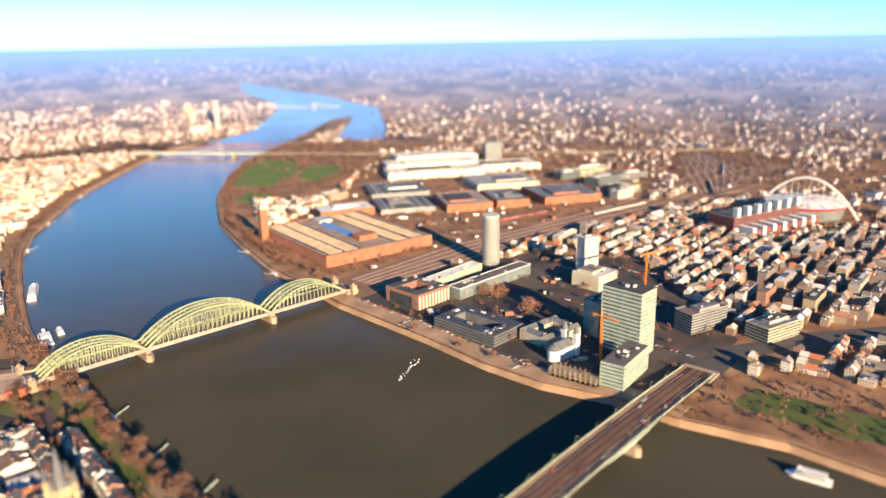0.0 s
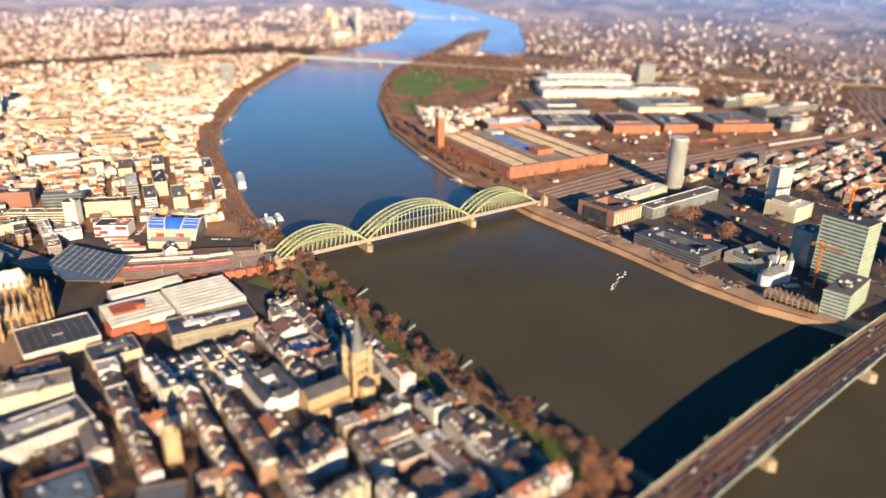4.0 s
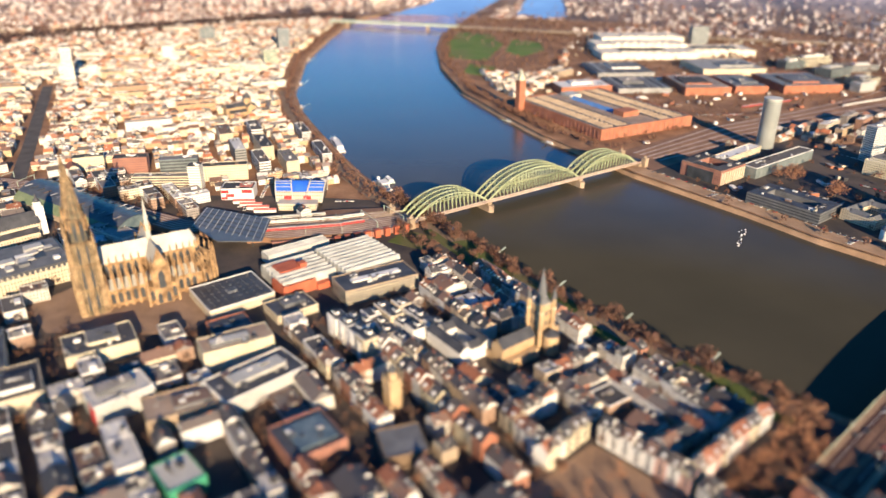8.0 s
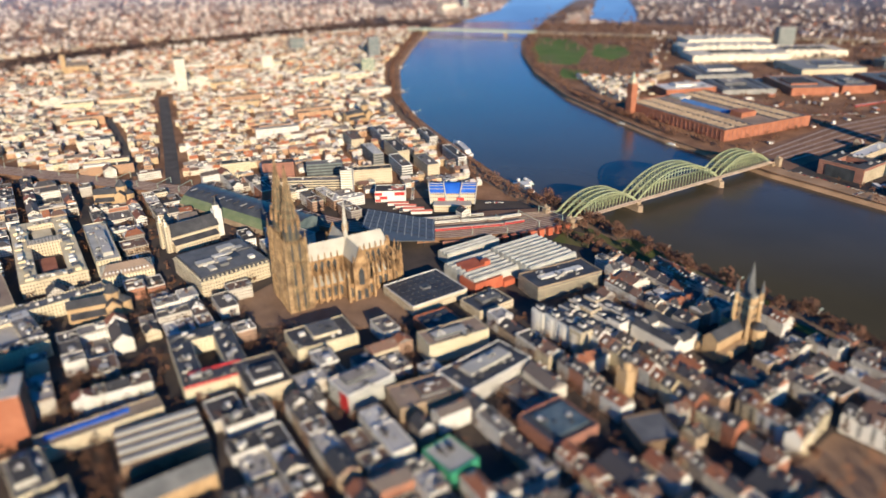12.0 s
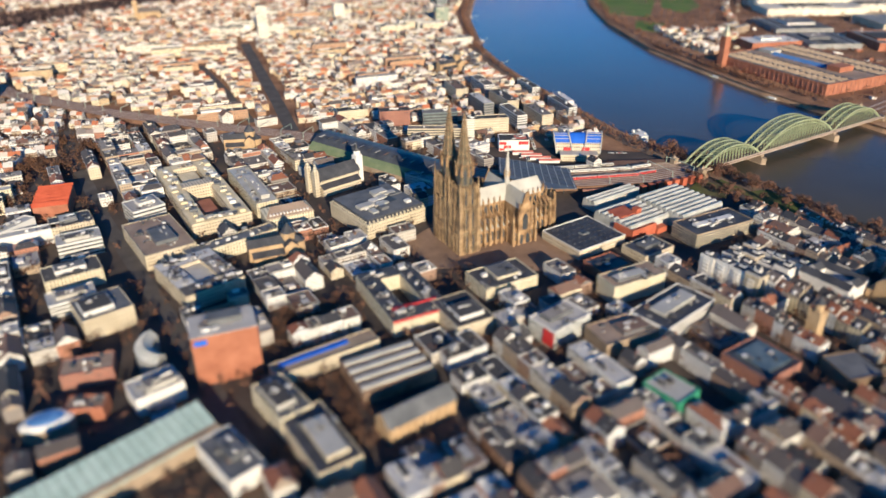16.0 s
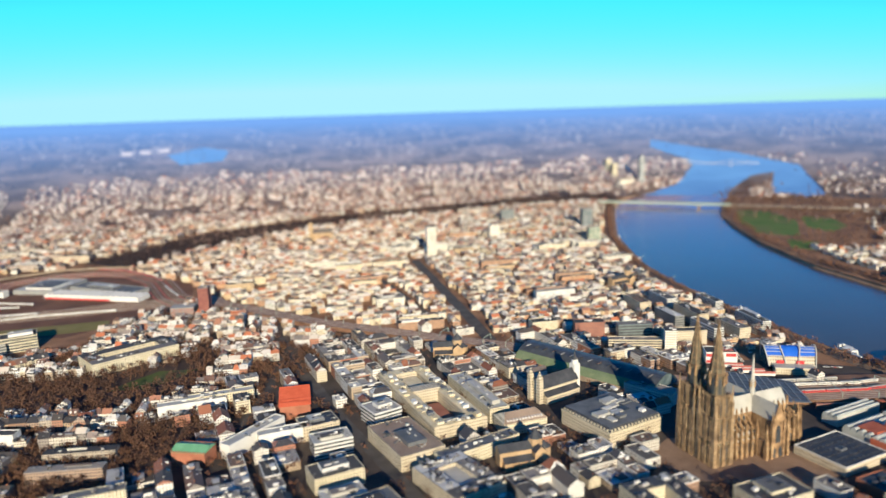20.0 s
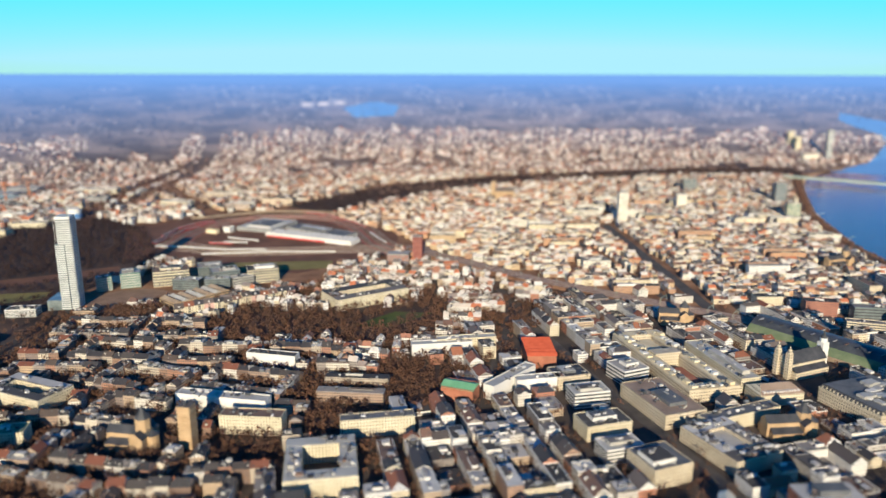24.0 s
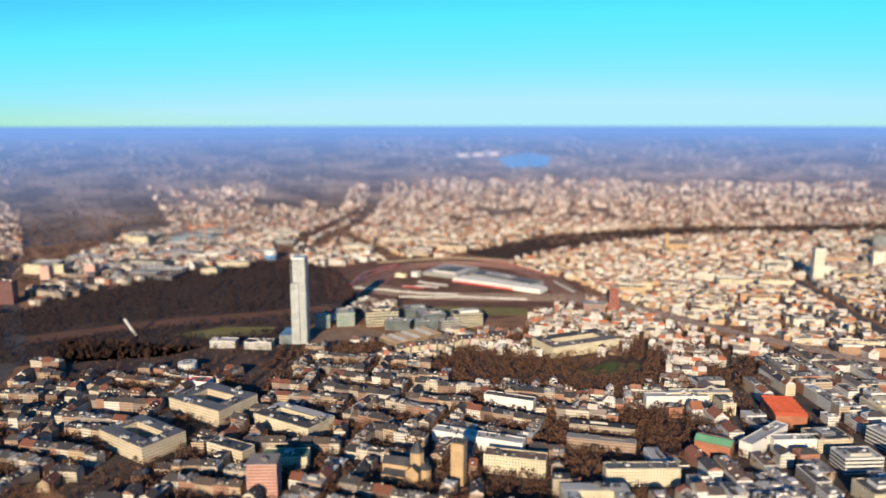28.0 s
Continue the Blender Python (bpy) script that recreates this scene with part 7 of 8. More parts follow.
    part("cab", Shape().box(1.6, 1.2, h - 2.4, 1.8, 1.6, 2.2, bottom=True), M_orange, t)
    part("apex", Shape().cyl(0, 0, h, h + 8, 1.0, 0.2, 4), M_orange, t)
    part("tie", Shape().beam((0, 0, h + 7.6), (arm * 0.8, 0, h + 0.8), 0.3).beam((0, 0, h + 7.6), (-11, 0, h + 0.8), 0.3), M_orange, t)


def train(x, y, a, n, mat, label, z=0.6):
    for i in range(n):
        px, py = ux(a, x, y, i * 25.5)
        t = thing("rail_coach", px, py, a, label, "train", "trains", z=z)
        part("body", Shape().box(0, 0, 0.9, 24.6, 2.9, 2.6, bottom=True), mat, t)
        part("roof", Shape().box(0, 0, 3.5, 24.4, 2.5, 0.5), M_lead, t)
        part("window_strip", Shape().box(0, 0, 2.0, 22, 3.0, 0.8, bottom=True), M_dark, t)
        for s in (-8, 8):
            part("bogie", Shape().box(s, 0, 0, 3.4, 2.2, 1.0), M_dark, t)


def train_along(line, n, mat, label, z=0.6):
    """Coaches coupled along a curve."""
    legs = [(Vector(p), Vector(q)) for p, q in zip(line, line[1:])]
    for i in range(n):
        d = i * 25.5
        for p, q in legs:
            if d <= (q - p).length:
                w = p + (q - p) * (d / (q - p).length)
                train(w.x, w.y, math.atan2(q.y - p.y, q.x - p.x), 1, mat, label, z)
                break
            d -= (q - p).length


# ---- north and west ----
def north_and_west():
    # slim office tower and its park
    t = thing("slim_office_tower", -1811, 296, radians(36), "slim pale glass office tower with fine floor lines and a mast", "office tower")
    for px, py, w, d, h in ((1, 0, 19, 25, 136), (-6, -3, 13, 24, 100)):
        part("core", Shape().box(px, py, -1, w - 0.8, d - 0.8, h), M_glass2, t)
        fl = Shape().box(0, 0, 0, w, d, 1.7, bottom=True).data("floor_slab", [M_paleglass])
        for i in range(int(h / 3.25)):
            piece("floor_slab", fl, t, px, py, 1.6 + i * 3.25)
    part("crown", Shape().box(0, 0, 135, 21, 21, 4), M_paleglass, t)
    part("mast", Shape().cyl(3, 3, 139, 152, 0.7, 0.3, 6), M_steel, t)
    part("podium", Shape().box(-18, 8, -1, 30, 44, 16), M_glass2, t)
    mul = Shape().box(0, 0, 0, 0.35, 0.35, 134).data("mullion", [M_paleglass])
    for i in range(9):
        piece("mullion", mul, t, -11.5 + i * 2.9, -12.7, 0)
    reserve(-1811, 296, 60, 60, 0)
    rnd = random.Random(12)
    specs = [(-1846, 372, 62, 16, 22, M_tealglass), (-1832, 412, 50, 34, 30, M_tealglass), (-1786, 455, 48, 40, 56, M_cream), (-1716, 505, 55, 36, 44, M_glass2), (-1760, 515, 50, 36, 40, M_glass2), (-1664, 540, 48, 34, 50, M_cream), (-1840, 235, 36, 20, 42, M_white), (-1888, 205, 36, 20, 40, M_white)]
    for i, (x, y, a, d, w, m) in enumerate(specs):
        t = block("media_office", x, y, radians(a), w, d, rnd.uniform(20, 26) if i < 6 else 11, m, M_flat, "modern office block with glass bands on a round plaza" if i < 6 else "low white office cube beside the wood", k=5, seed=90 + i, bands=(5, M_dark) if m != M_tealglass else (6, M_lead))
    solid("plaza", Shape().prism([(-1760 + 70 * math.cos(i * math.pi / 8), 350 + 70 * math.sin(i * math.pi / 8)) for i in range(16)], -0.5, 0.25), M_plaza, "round brown paved plaza before the offices", "plaza", "structure")
    row([(-1640, 332), (-1600, 388), (-1553, 491)], 14, 14, (M_cream, M_facade2, M_terra, M_cream, M_pink), "terrace by the plaza", 43)
    for i, (x, y, a, w, d, m) in enumerate(((-1737, 446, 24, 44, 22, M_glass2), (-1700, 474, 40, 40, 20, M_glass2), (-1672, 500, 60, 34, 18, M_lead))):
        block("media_office", x, y, radians(a), w, d, 16, m, M_lead, "grey glass office block with a pale metal roof", k=6, seed=180 + i, bands=(4, M_dark))
    t = thing("vaulted_offices", -1672, 400, radians(78), "tan office range under rows of pale barrel roofs", "office building")
    part("wall", Shape().box(0, 0, -1, 92, 44, 14), M_sand2, t)
    for i in range(7):
        part("barrel_roof", Shape().gable(-39 + i * 13, 0, 12.9, 42, 11.5, 3.6, math.pi / 2, 0, None, 2.0), M_lead if i % 2 else M_quay, t)
    for z in (3, 7, 10.4):
        part("window_band", Shape().box(0, 0, z, 92.4, 44.4, 1.5, bottom=True), M_dark, t)
    reserve(-1672, 400, 92, 44, radians(78))
    for i, (x, y, a, w, d, h, m) in enumerate(((-2780, 430, 30, 90, 50, 10, M_white), (-2610, 415, 30, 70, 30, 9, M_lead), (-2500, 470, 30, 110, 34, 8, M_white), (-2420, 610, 34, 80, 26, 10, M_lead), (-2500, 735, 30, 90, 40, 10, M_white),
                                               (-2990, 700, 30, 110, 60, 14, M_white), (-2900, 900, 30, 90, 50, 12, M_lead), (-2700, 990, 30, 120, 40, 12, M_white), (-2560, 880, 30, 70, 30, 14, M_cream), (-2340, 960, 20, 80, 30, 12, M_white))):
        block("works_hall", x, y, radians(a), w, d, h, M_cream if i % 2 else M_grey, m, "low pale works hall beyond the wood", "building", "works halls", k=3, seed=160 + i)
    # brown brick tower with its wing
    slab_tower("brick_tower", -1500, 776, radians(25), 17, 24, 48, 15, M_brick2, M_maroon, "brown brick office tower with narrow windows", mullions=6)
    slab_tower("brick_wing", -1527, 752, radians(25), 40, 26, 18, 6, M_brick2, M_grey, "lower brick wing with window bands")
    # railway yard: halls, sidings and red trains
    t = thing("carriage_hall", -1785, 822, radians(5), "long white carriage hall with a ribbed roof and red doors", "railway hall")
    part("wall", Shape().box(0, 0, -1, 210, 36, 9), M_white, t)
    part("door_band", Shape().box(-30, -18.1, 0.3, 146, 0.4, 3.4), M_red, t, "row of red doors")
    rb = Shape().gable(0, 0, 8, 36, 13.0, 3.0, math.pi / 2, 0).data("roof_bay", [M_white])
    for i in range(16):
        piece("roof_bay", rb, t, -97.5 + i * 13, 0, 0)
    block("carriage_shed", -1948, 868, radians(8), 92, 104, 8, M_grey, M_lead, "wide grey metal carriage shed", k=5, seed=101)
    block("carriage_shed", -1800, 872, radians(-6), 170, 44, 9, M_grey, M_slate2, "long grey metal shed behind the white carriage hall", k=6, seed=102)
    block("tank_house", -1990, 790, radians(10), 16, 16, 11, M_white, M_flat, "small white service building in the yard", k=1, seed=103)
    block("tank_house", -2012, 764, radians(14), 26, 12, 8, M_ochre, M_flat, "small yellow service building in the yard", k=1, seed=104)
    loop = [(-2005, 600), (-2060, 690), (-2098, 780), (-2100, 880), (-2060, 970), (-1960, 1032), (-1850, 1040), (-1740, 985), (-1630, 885), (-1540, 832)]
    south = [(-2030, 622), (-1954, 612), (-1846, 628), (-1747, 690), (-1648, 768), (-1560, 812)]
    for line, count, gap in ((loop, 9, 7.0), (south, 9, 7.5)):
        for k in range(count):
            o, L = k * gap, []
            for i, (x, y) in enumerate(line):
                (px, py), (qx, qy) = line[max(i - 1, 0)], line[min(i + 1, len(line) - 1)]
                n = math.hypot(qx - px, qy - py)
                sg = -1 if line is loop else 1
                L.append((x - sg * (qy - py) / n * o, y + sg * (qx - px) / n * o))
            solid("railway_siding", Shape().strip(L, 1.3, 0.2, 0.6), (M_rail2, M_quay, M_red2)[k % 3] if line is loop else (M_rail2, M_quay)[k % 2], "curving railway siding in the yard", "railway track", "structure")
    solid("yard_bed", Shape().prism(YARD, -0.5, 0.15), M_yard, "brown ballast of a wide railway yard", "railway", "structure")
    for line, n, m in (([(-2033, 636), (-2057, 693), (-2077, 748), (-2086, 838), (-2082, 870)], 9, M_red), ([(-2079, 694), (-2104, 751), (-2108, 811), (-2100, 880)], 7, M_red), ([(-2046, 640), (-2068, 690), (-2090, 745)], 4, M_red),
                       ([(-2001, 619), (-1939, 641), (-1878, 657), (-1800, 700)], 9, M_white), ([(-1874, 618), (-1779, 691), (-1660, 757)], 10, M_white), ([(-1930, 690), (-1867, 712)], 2, M_red), ([(-1910, 712), (-1850, 735)], 2, M_white),
                       ([(-1930, 742), (-1850, 752)], 3, M_white), ([(-2005, 1039), (-1907, 1038), (-1797, 998), (-1716, 945)], 11, M_red), ([(-1700, 920), (-1610, 850)], 4, M_white), ([(-2300, 829), (-2286, 872), (-2254, 914), (-2195, 931)], 6, M_white)):
        train_along(line, n, m, "red railway coach standing in the yard" if m is M_red else "white railway coach standing in the yard")
    solid("yard_viaduct", Shape().strip([(-2160, 840), (-2139, 867), (-2100, 938), (-2047, 1006), (-1945, 1056), (-1872, 1064), (-1740, 1030)], 3.0, 3.0, 6.5), M_quay, "pale concrete viaduct curving round the railway yard", "viaduct", "structure")
    solid("railway_cutting", Shape().strip(CUTTING, 14, -0.5, 0.4), M_yard, "dark railway cutting running out through the suburbs", "railway", "structure")
    # tracks from the yard to the station and to the bridge
    solid("railway_viaduct", Shape().strip(RAIL[4:], 16, -1, 6.0), M_rail, "raised brown railway line with several tracks", "railway", "structure")
    for k in range(6):
        o = -12.5 + 5 * k
        L = []
        for i, (x, y) in enumerate(RAIL[4:]):
            px, py = RAIL[4:][max(i - 1, 0)]
            qx, qy = RAIL[4:][min(i + 1, len(RAIL[4:]) - 1)]
            n = math.hypot(qx - px, qy - py)
            L.append((x - (qy - py) / n * o, y + (qx - px) / n * o))
        solid("railway_track", Shape().strip(L, 1.0, 6.0, 6.3), M_rail2, "pair of rails on the raised line", "railway track", "structure")
    solid("track_fan", Shape().prism([(-590, 590), (-500, 625), (-425, 662), (-440, 712), (-520, 690), (-600, 655)], -1, 5.2), M_rail, "wide brown fan of tracks before the bridge", "railway", "structure")
    for k in range(9):
        o = -26 + k * 6.5
        solid("railway_track", Shape().strip([(-590 + o * 0.1, 622 + o), (-510 + o * -0.15, 652 + o * 0.8), (-436 - o * 0.35, 690 + o * 0.36)], 1.0, 5.2, 5.6), M_rail2 if k % 2 else M_quay, "pair of rails in the track fan", "railway track", "structure")
    for line, n, m in (([(-586, 634), (-510, 660), (-446, 696)], 5, M_white), ([(-580, 612), (-505, 640), (-440, 678)], 5, M_red), ([(-584, 648), (-520, 672), (-470, 694)], 3, M_lead)):
        train_along(line, n, m, "railway coach on the tracks before the bridge", 5.6)
    hut = Shape().box(0, 0, -1, 6, 5, 9.5).box(0, 0, 8.5, 6.6, 5.6, 0.8, bottom=True).data("body", [M_redbrick])
    for i in range(8):
        h = thing("signal_hut", -492 + i * 9.6, 604 + i * 6.6, radians(36), "small red brick hut beside the raised tracks", "hut", "trackside huts")
        piece("body", hut, h, 0, 0, 0)
    solid("retaining_wall", Shape().strip([(-560, 586), (-492, 608), (-425, 656)], 1.2, -1, 6.4), M_brick2, "brown brick wall below the tracks", "wall", "structure")
    mast = Shape().box(-7, 0, 0, 0.4, 0.4, 8).box(7, 0, 0, 0.4, 0.4, 8).box(0, 0, 7.6, 14.4, 0.4, 0.5, bottom=True).data("portal", [M_steel])
    for k in range(16):
        g = (k + 0.5) / 16
        i = 5
        x, y = -1480 + 560 * g, 816 - 108 * g
        m = thing("catenary_portal", x, y, radians(-8 + 90), "grey steel portal over the tracks", "mast", "catenary portals", z=6)
        piece("portal", mast, m, 0, 0, 0, 0, (2, 1, 1))
    for x, y, a in ((-500, 640, 25), (-470, 660, 40), (-535, 630, 15), (-445, 680, 45)):
        m = thing("catenary_portal", x, y, radians(a + 90), "grey steel portal over the tracks", "mast", "catenary portals", z=5.2)
        piece("portal", mast, m, 0, 0, 0, 0, (3, 1, 1))
    # single towers over the roofs
    for nm, x, y, a, w, d, h, fl, gl, sl, lb in (
            ("white_tower_block", -1262, 1304, 30, 22, 20, 74, 22, M_cream, M_white, "white tower block above the northern terraces"),
            ("dark_tower_block", -964, 1775, 30, 30, 22, 56, 18, M_glass, M_grey, "grey tower block near the river"),
            ("cream_tower_block", -918, 1552, 30, 32, 18, 40, 13, M_tealglass, M_cream, "cream tower block with green glass near the river"),
            ("grey_tower_block", -1212, 1858, 30, 40, 18, 38, 12, M_glass, M_grey, "broad grey slab block"),
            ("white_slab_block", -1180, 1570, 30, 26, 18, 38, 12, M_cream, M_white, "white residential slab block above red-roofed terraces"),
            ("apartment_tower", -872, 2792, 30, 20, 18, 108, 32, M_glass, M_white, "very tall pale apartment tower by the river"),
            ("apartment_block", -1015, 2893, 30, 22, 18, 50, 14, M_cream, M_cream, "cream apartment block by the river"),
            ("apartment_block", -985, 2850, 30, 22, 18, 52, 14, M_cream, M_cream, "cream apartment block by the river"),
            ("apartment_block", -930, 2765, 40, 70, 16, 22, 7, M_cream, M_white, "low white apartment slab by the river"),
            ("pink_tower_block", -1466, -50, 40, 28, 22, 38, 12, M_brick2, M_pink, "pink striped tower block"),
            ("cream_church_tower", -1340, 84, 20, 13, 13, 43, 9, M_sand2, M_sand2, "square sandstone church tower")):
        slab_tower(nm, x, y, radians(a), w, d, h, fl, gl, sl, lb)
    romanesque("twin_choir_church", -812, 1118, radians(48), 50, "tan Romanesque church near the river", 40)
    t = thing("brown_church", -1640, 1482, radians(30), "tall brown Gothic church among terraces", "church")
    part("nave", Shape().box(0, 0, -1, 52, 18, 22), M_sand2, t)
    part("nave_roof", Shape().gable(0, 0, 20.8, 53, 19.5, 11, 0, 0, 1), (M_roof, M_sand2), t)
    part("tower", Shape().box(-30, 0, -1, 11, 11, 50), M_sand2, t)
    reserve(-1640, 1482, 80, 30, radians(30))
    romanesque("tan_church", -1010, 660, radians(20), 40, "tan church with a square tower beside the railway", 34)
    romanesque("domed_church", -1385, 60, radians(20), 40, "pale church with a large crossing dome", 42)
    # glowing red metal roof, white winged offices, copper-green roofed school
    t = thing("red_roofed_hall", -1130, 440, radians(-60), "hall with a bright red folded metal roof", "hall")
    part("wall", Shape().box(0, 0, -1, 60, 34, 18), M_terra, t)
    for i in range(6):
        part("roof_fold", Shape().gable(-25 + i * 10, 0, 17, 36, 10, 3.4, math.pi / 2, 0), M_redroof, t)
    reserve(-1130, 440, 60, 34, radians(-60))
    block("winged_offices", -1128, 350, radians(78), 80, 14, 16, M_white, M_lead, "white office wing with a bowed front", k=4, seed=110)
    block("winged_offices", -1098, 362, radians(40), 56, 14, 15, M_white, M_lead, "white office wing behind a court", k=3, seed=111)
    t = block("copper_roofed_hall", -1165, 300, radians(8), 36, 24, 15, M_terra, M_copper, "brick hall with a bright green copper roof", k=0, seed=112)
    part("copper_roof", Shape().gable(0, 0, 15.2, 37, 25, 4, 0, 0), M_copper2, t)
    court("palace_offices", -1452, 535, radians(62), 120, 60, 17, 20, M_cream, M_flat, "large cream stone office palace round a court", k=16, seed=113)
    court("insurance_block", -1679, 42, radians(8), 84, 62, 20, 18, M_facade2, M_slate2, "large pale stone office block round a dark court", k=12, seed=114)
    court("insurance_block", -1658, -62, radians(3), 80, 52, 18, 16, M_facade2, M_slate2, "grey-roofed stone office block on a wide street", k=12, seed=115)
    court("cream_block", -1568, 72, radians(6), 84, 44, 15, 14, M_cream, M_flat, "long cream block of flats round a narrow court", k=8, seed=117)
    court("white_court_block", -1200, 104, radians(38), 62, 72, 18, 15, M_cream, M_lead, "large cream block with white roofs round a court", k=16, seed=118)
    drum = thing("round_hall", -1836, 107, 0, "white round hall with a dark skylight", "hall")
    part("wall", Shape().cyl(0, 0, -1, 12, 13, 13, 28), M_white, drum)
    part("roof", Shape().cyl(0, 0, 11, 2.4, 13.2, 9, 28), M_lead, drum)
    part("skylight", Shape().cyl(0, 0, 13.3, 1.0, 6, 5, 20), M_dark, drum)
    reserve(-1836, 107, 28, 28, 0)
    for i, (x, y, a, w, d, h, m, rf, lb) in enumerate((
            (-1758, 72, 30, 34, 20, 14, M_white, M_redroof, "white school wing with a red roof"),
            (-1367, 155, 18, 100, 15, 17, M_white, M_lead, "long white slab of flats beside a street"),
            (-1308, 136, 24, 62, 18, 19, M_cream, M_flat, "long cream block above a tree-filled court"),
            (-1200, 192, 39, 72, 14, 18, M_cream, M_slate2, "long tan office wing with a grey roof"),
            (-1244, 402, 38, 76, 14, 15, M_white, M_lead, "long white wing beside the park"),
            (-1224, 430, 38, 76, 14, 16, M_cream, M_lead, "long cream wing behind the white one"),
            (-1400, 268, 16, 62, 14, 17, M_white, M_flat, "white bent block of flats"),
            (-1495, 0, 40, 46, 22, 16, M_cream, M_copper, "cream school with a green copper roof"),
            (-1560, -20, 10, 50, 18, 15, M_facade2, M_slate, "stone block with a dark roof on the wide street"))):
        block("city_flats", x, y, radians(a), w, d, h, m, rf, lb, "building", "large blocks of the western quarter", k=5, seed=230 + i)
    t = thing("cooling_tank", -2412, 716, 0, "round white and blue gas tank beside the wood", "tank")
    part("drum", Shape().cyl(0, 0, -1, 26, 15, 15, 24), M_white, t)
    part("blue_band", Shape().cyl(0, 0, 2, 14, 15.3, 15.3, 24, bottom=True), M_skyblue, t)
    part("neighbour_house", Shape().box(-32, -12, -1, 22, 16, 18), M_pink, t)
    reserve(-2417, 709, 70, 40, 0)
    block("red_tower_block", -2450, 112, radians(40), 30, 20, 44, M_maroon, M_flat, "dark red and blue tower block at the edge of the wood", seed=116, bands=(12, M_dark))
    for i, (x, y, a, w, d, h, m) in enumerate(((-2700, 300, 40, 90, 60, 22, M_cream), (-2560, 330, 40, 24, 24, 30, M_pink), (-2600, 250, 40, 20, 20, 34, M_pink), (-2460, 420, 30, 130, 70, 8, M_slate2), (-2380, 520, 30, 40, 30, 14, M_cream), (-2600, 480, 30, 140, 60, 9, M_grey), (-2650, 600, 35, 120, 60, 10, M_grey), (-2740, 690, 35, 150, 70, 12, M_flat), (-2550, 640, 35, 100, 40, 12, M_white), (-2900, 640, 35, 60, 40, 24, M_cream), (-2850, 800, 35, 150, 90, 12, M_skyblue2))):
        block("works_building", x, y, radians(a), w, d, h, m, M_flat, "works and offices beyond the wood", k=4, seed=120 + i)
    for x, y, h, aim in ((-2760, 760, 52, 0.4), (-2800, 740, 48, 1.2), (-2720, 800, 50, 2.2)):
        crane(x, y, h, aim, 40)
    lat = thing("lattice_mast", -2050, 150, 0.6, "leaning white lattice boom beside the wood", "mast")
    part("boom", Shape().beam((0, 0, 0), (-24, 10, 26), 3.0, 3.0), M_white, lat)
    # plants of the far plain: chimneys and a lake
    # Power stations wear the same walls with painted haze.
    for i, (x, y) in enumerate(((-2885, 2172), (-2792, 2283), (-2838, 2227))):
        c = thing("power_station", x, y, 0.7, "pale power station block on the far plain", "power station", "power stations")
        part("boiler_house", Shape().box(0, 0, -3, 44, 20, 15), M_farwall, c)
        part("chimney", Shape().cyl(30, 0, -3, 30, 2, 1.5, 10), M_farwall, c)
    lake = [(-2756, 2255), (-2676, 2235), (-2556, 2355), (-2576, 2435), (-2686, 2395)]
    s = Shape()
    for (ax, ay), (bx, by) in zip(lake, lake[1:] + lake[:1]):
        for i in range(6):
            q = [(-2646 + (x + 2646) * k, 2335 + (y - 2335) * k) for k, x, y in ((i / 6, ax, ay), ((i + 1) / 6, ax, ay), ((i + 1) / 6, bx, by), (i / 6, bx, by))]
            s.add([(x, y, land(x, y) + 5) for x, y in q], [(0, 1, 2, 3)])
    # The lake's blue is painted reflection and haze, not mirrored sky.
    solid("lake", s, M_farwater, "lake on the far plain with bright sky blue painted in", "lake", "structure")


# ---- boats and landing stages ----
def ship(x, y, a, L, W, label, decks=2, hull=None):
    t = thing("river_ship", x, y, a, label, "ship", "river ships", z=WATER_Z)
    h = [(-L / 2, -W / 2), (L * 0.34, -W / 2), (L / 2, 0), (L * 0.34, W / 2), (-L / 2, W / 2)]
    part("hull", Shape().prism(h, -0.6, 2.2), hull or M_white, t)
    for i in range(decks):
        part("deck_house", Shape().box(-L * 0.06 * (i + 1), 0, 2.2 + i * 2.6, L * (0.68 - 0.16 * i), W * 0.8, 2.4), M_white, t)
        part("window_strip", Shape().box(-L * 0.06 * (i + 1), 0, 3.1 + i * 2.6, L * (0.64 - 0.16 * i), W * 0.8 + 0.2, 0.9, bottom=True), M_dark, t)
    part("wheelhouse", Shape().box(L * 0.2, 0, 2.2 + (decks - 1) * 2.6, 3.4, 3.4, 3.6), M_white, t)


def stage(x, y, a, L, W, label="white floating landing stage with a gangway"):
    t = thing("landing_stage", x, y, a, label, "landing stage", "landing stages", z=WATER_Z)
    part("pontoon", Shape().box(0, 0, -0.6, L, W, 1.6), M_quay, t)
    part("shelter", Shape().box(0, 0, 1.0, L * 0.5, W * 0.6, 2.6), M_white, t)
    part("gangway", Shape().beam((0, W / 2, 1.0), (0, W / 2 + 14, 6.5), 2.2, 0.4), M_steel, t)


def boats():
    ship(-602, 990, radians(116), 88, 12, "white excursion ship moored at the quay", 2)
    ship(-490, 812, radians(125), 46, 14, "white ferry moored beside the bridge", 3)
    ship(-484, 835, radians(125), 24, 8, "small white boat moored beside the bridge", 1, M_palegreen)
    ship(-374, 668, radians(130), 30, 8, "white excursion boat below the bridge", 2)
    ship(-328, 608, radians(135), 22, 6, "small white boat moored below the bridge", 1)
    rnd = random.Random(52)
    # Solid white blobs added in place of a boat's pale wake.
    blob = Shape().cyl(0, 0, -0.5, 1.1, 1.9, 1.3, 8).cyl(0, 0, 1.1, 1.8, 1.3, 0.3, 8).data("float", [M_white])
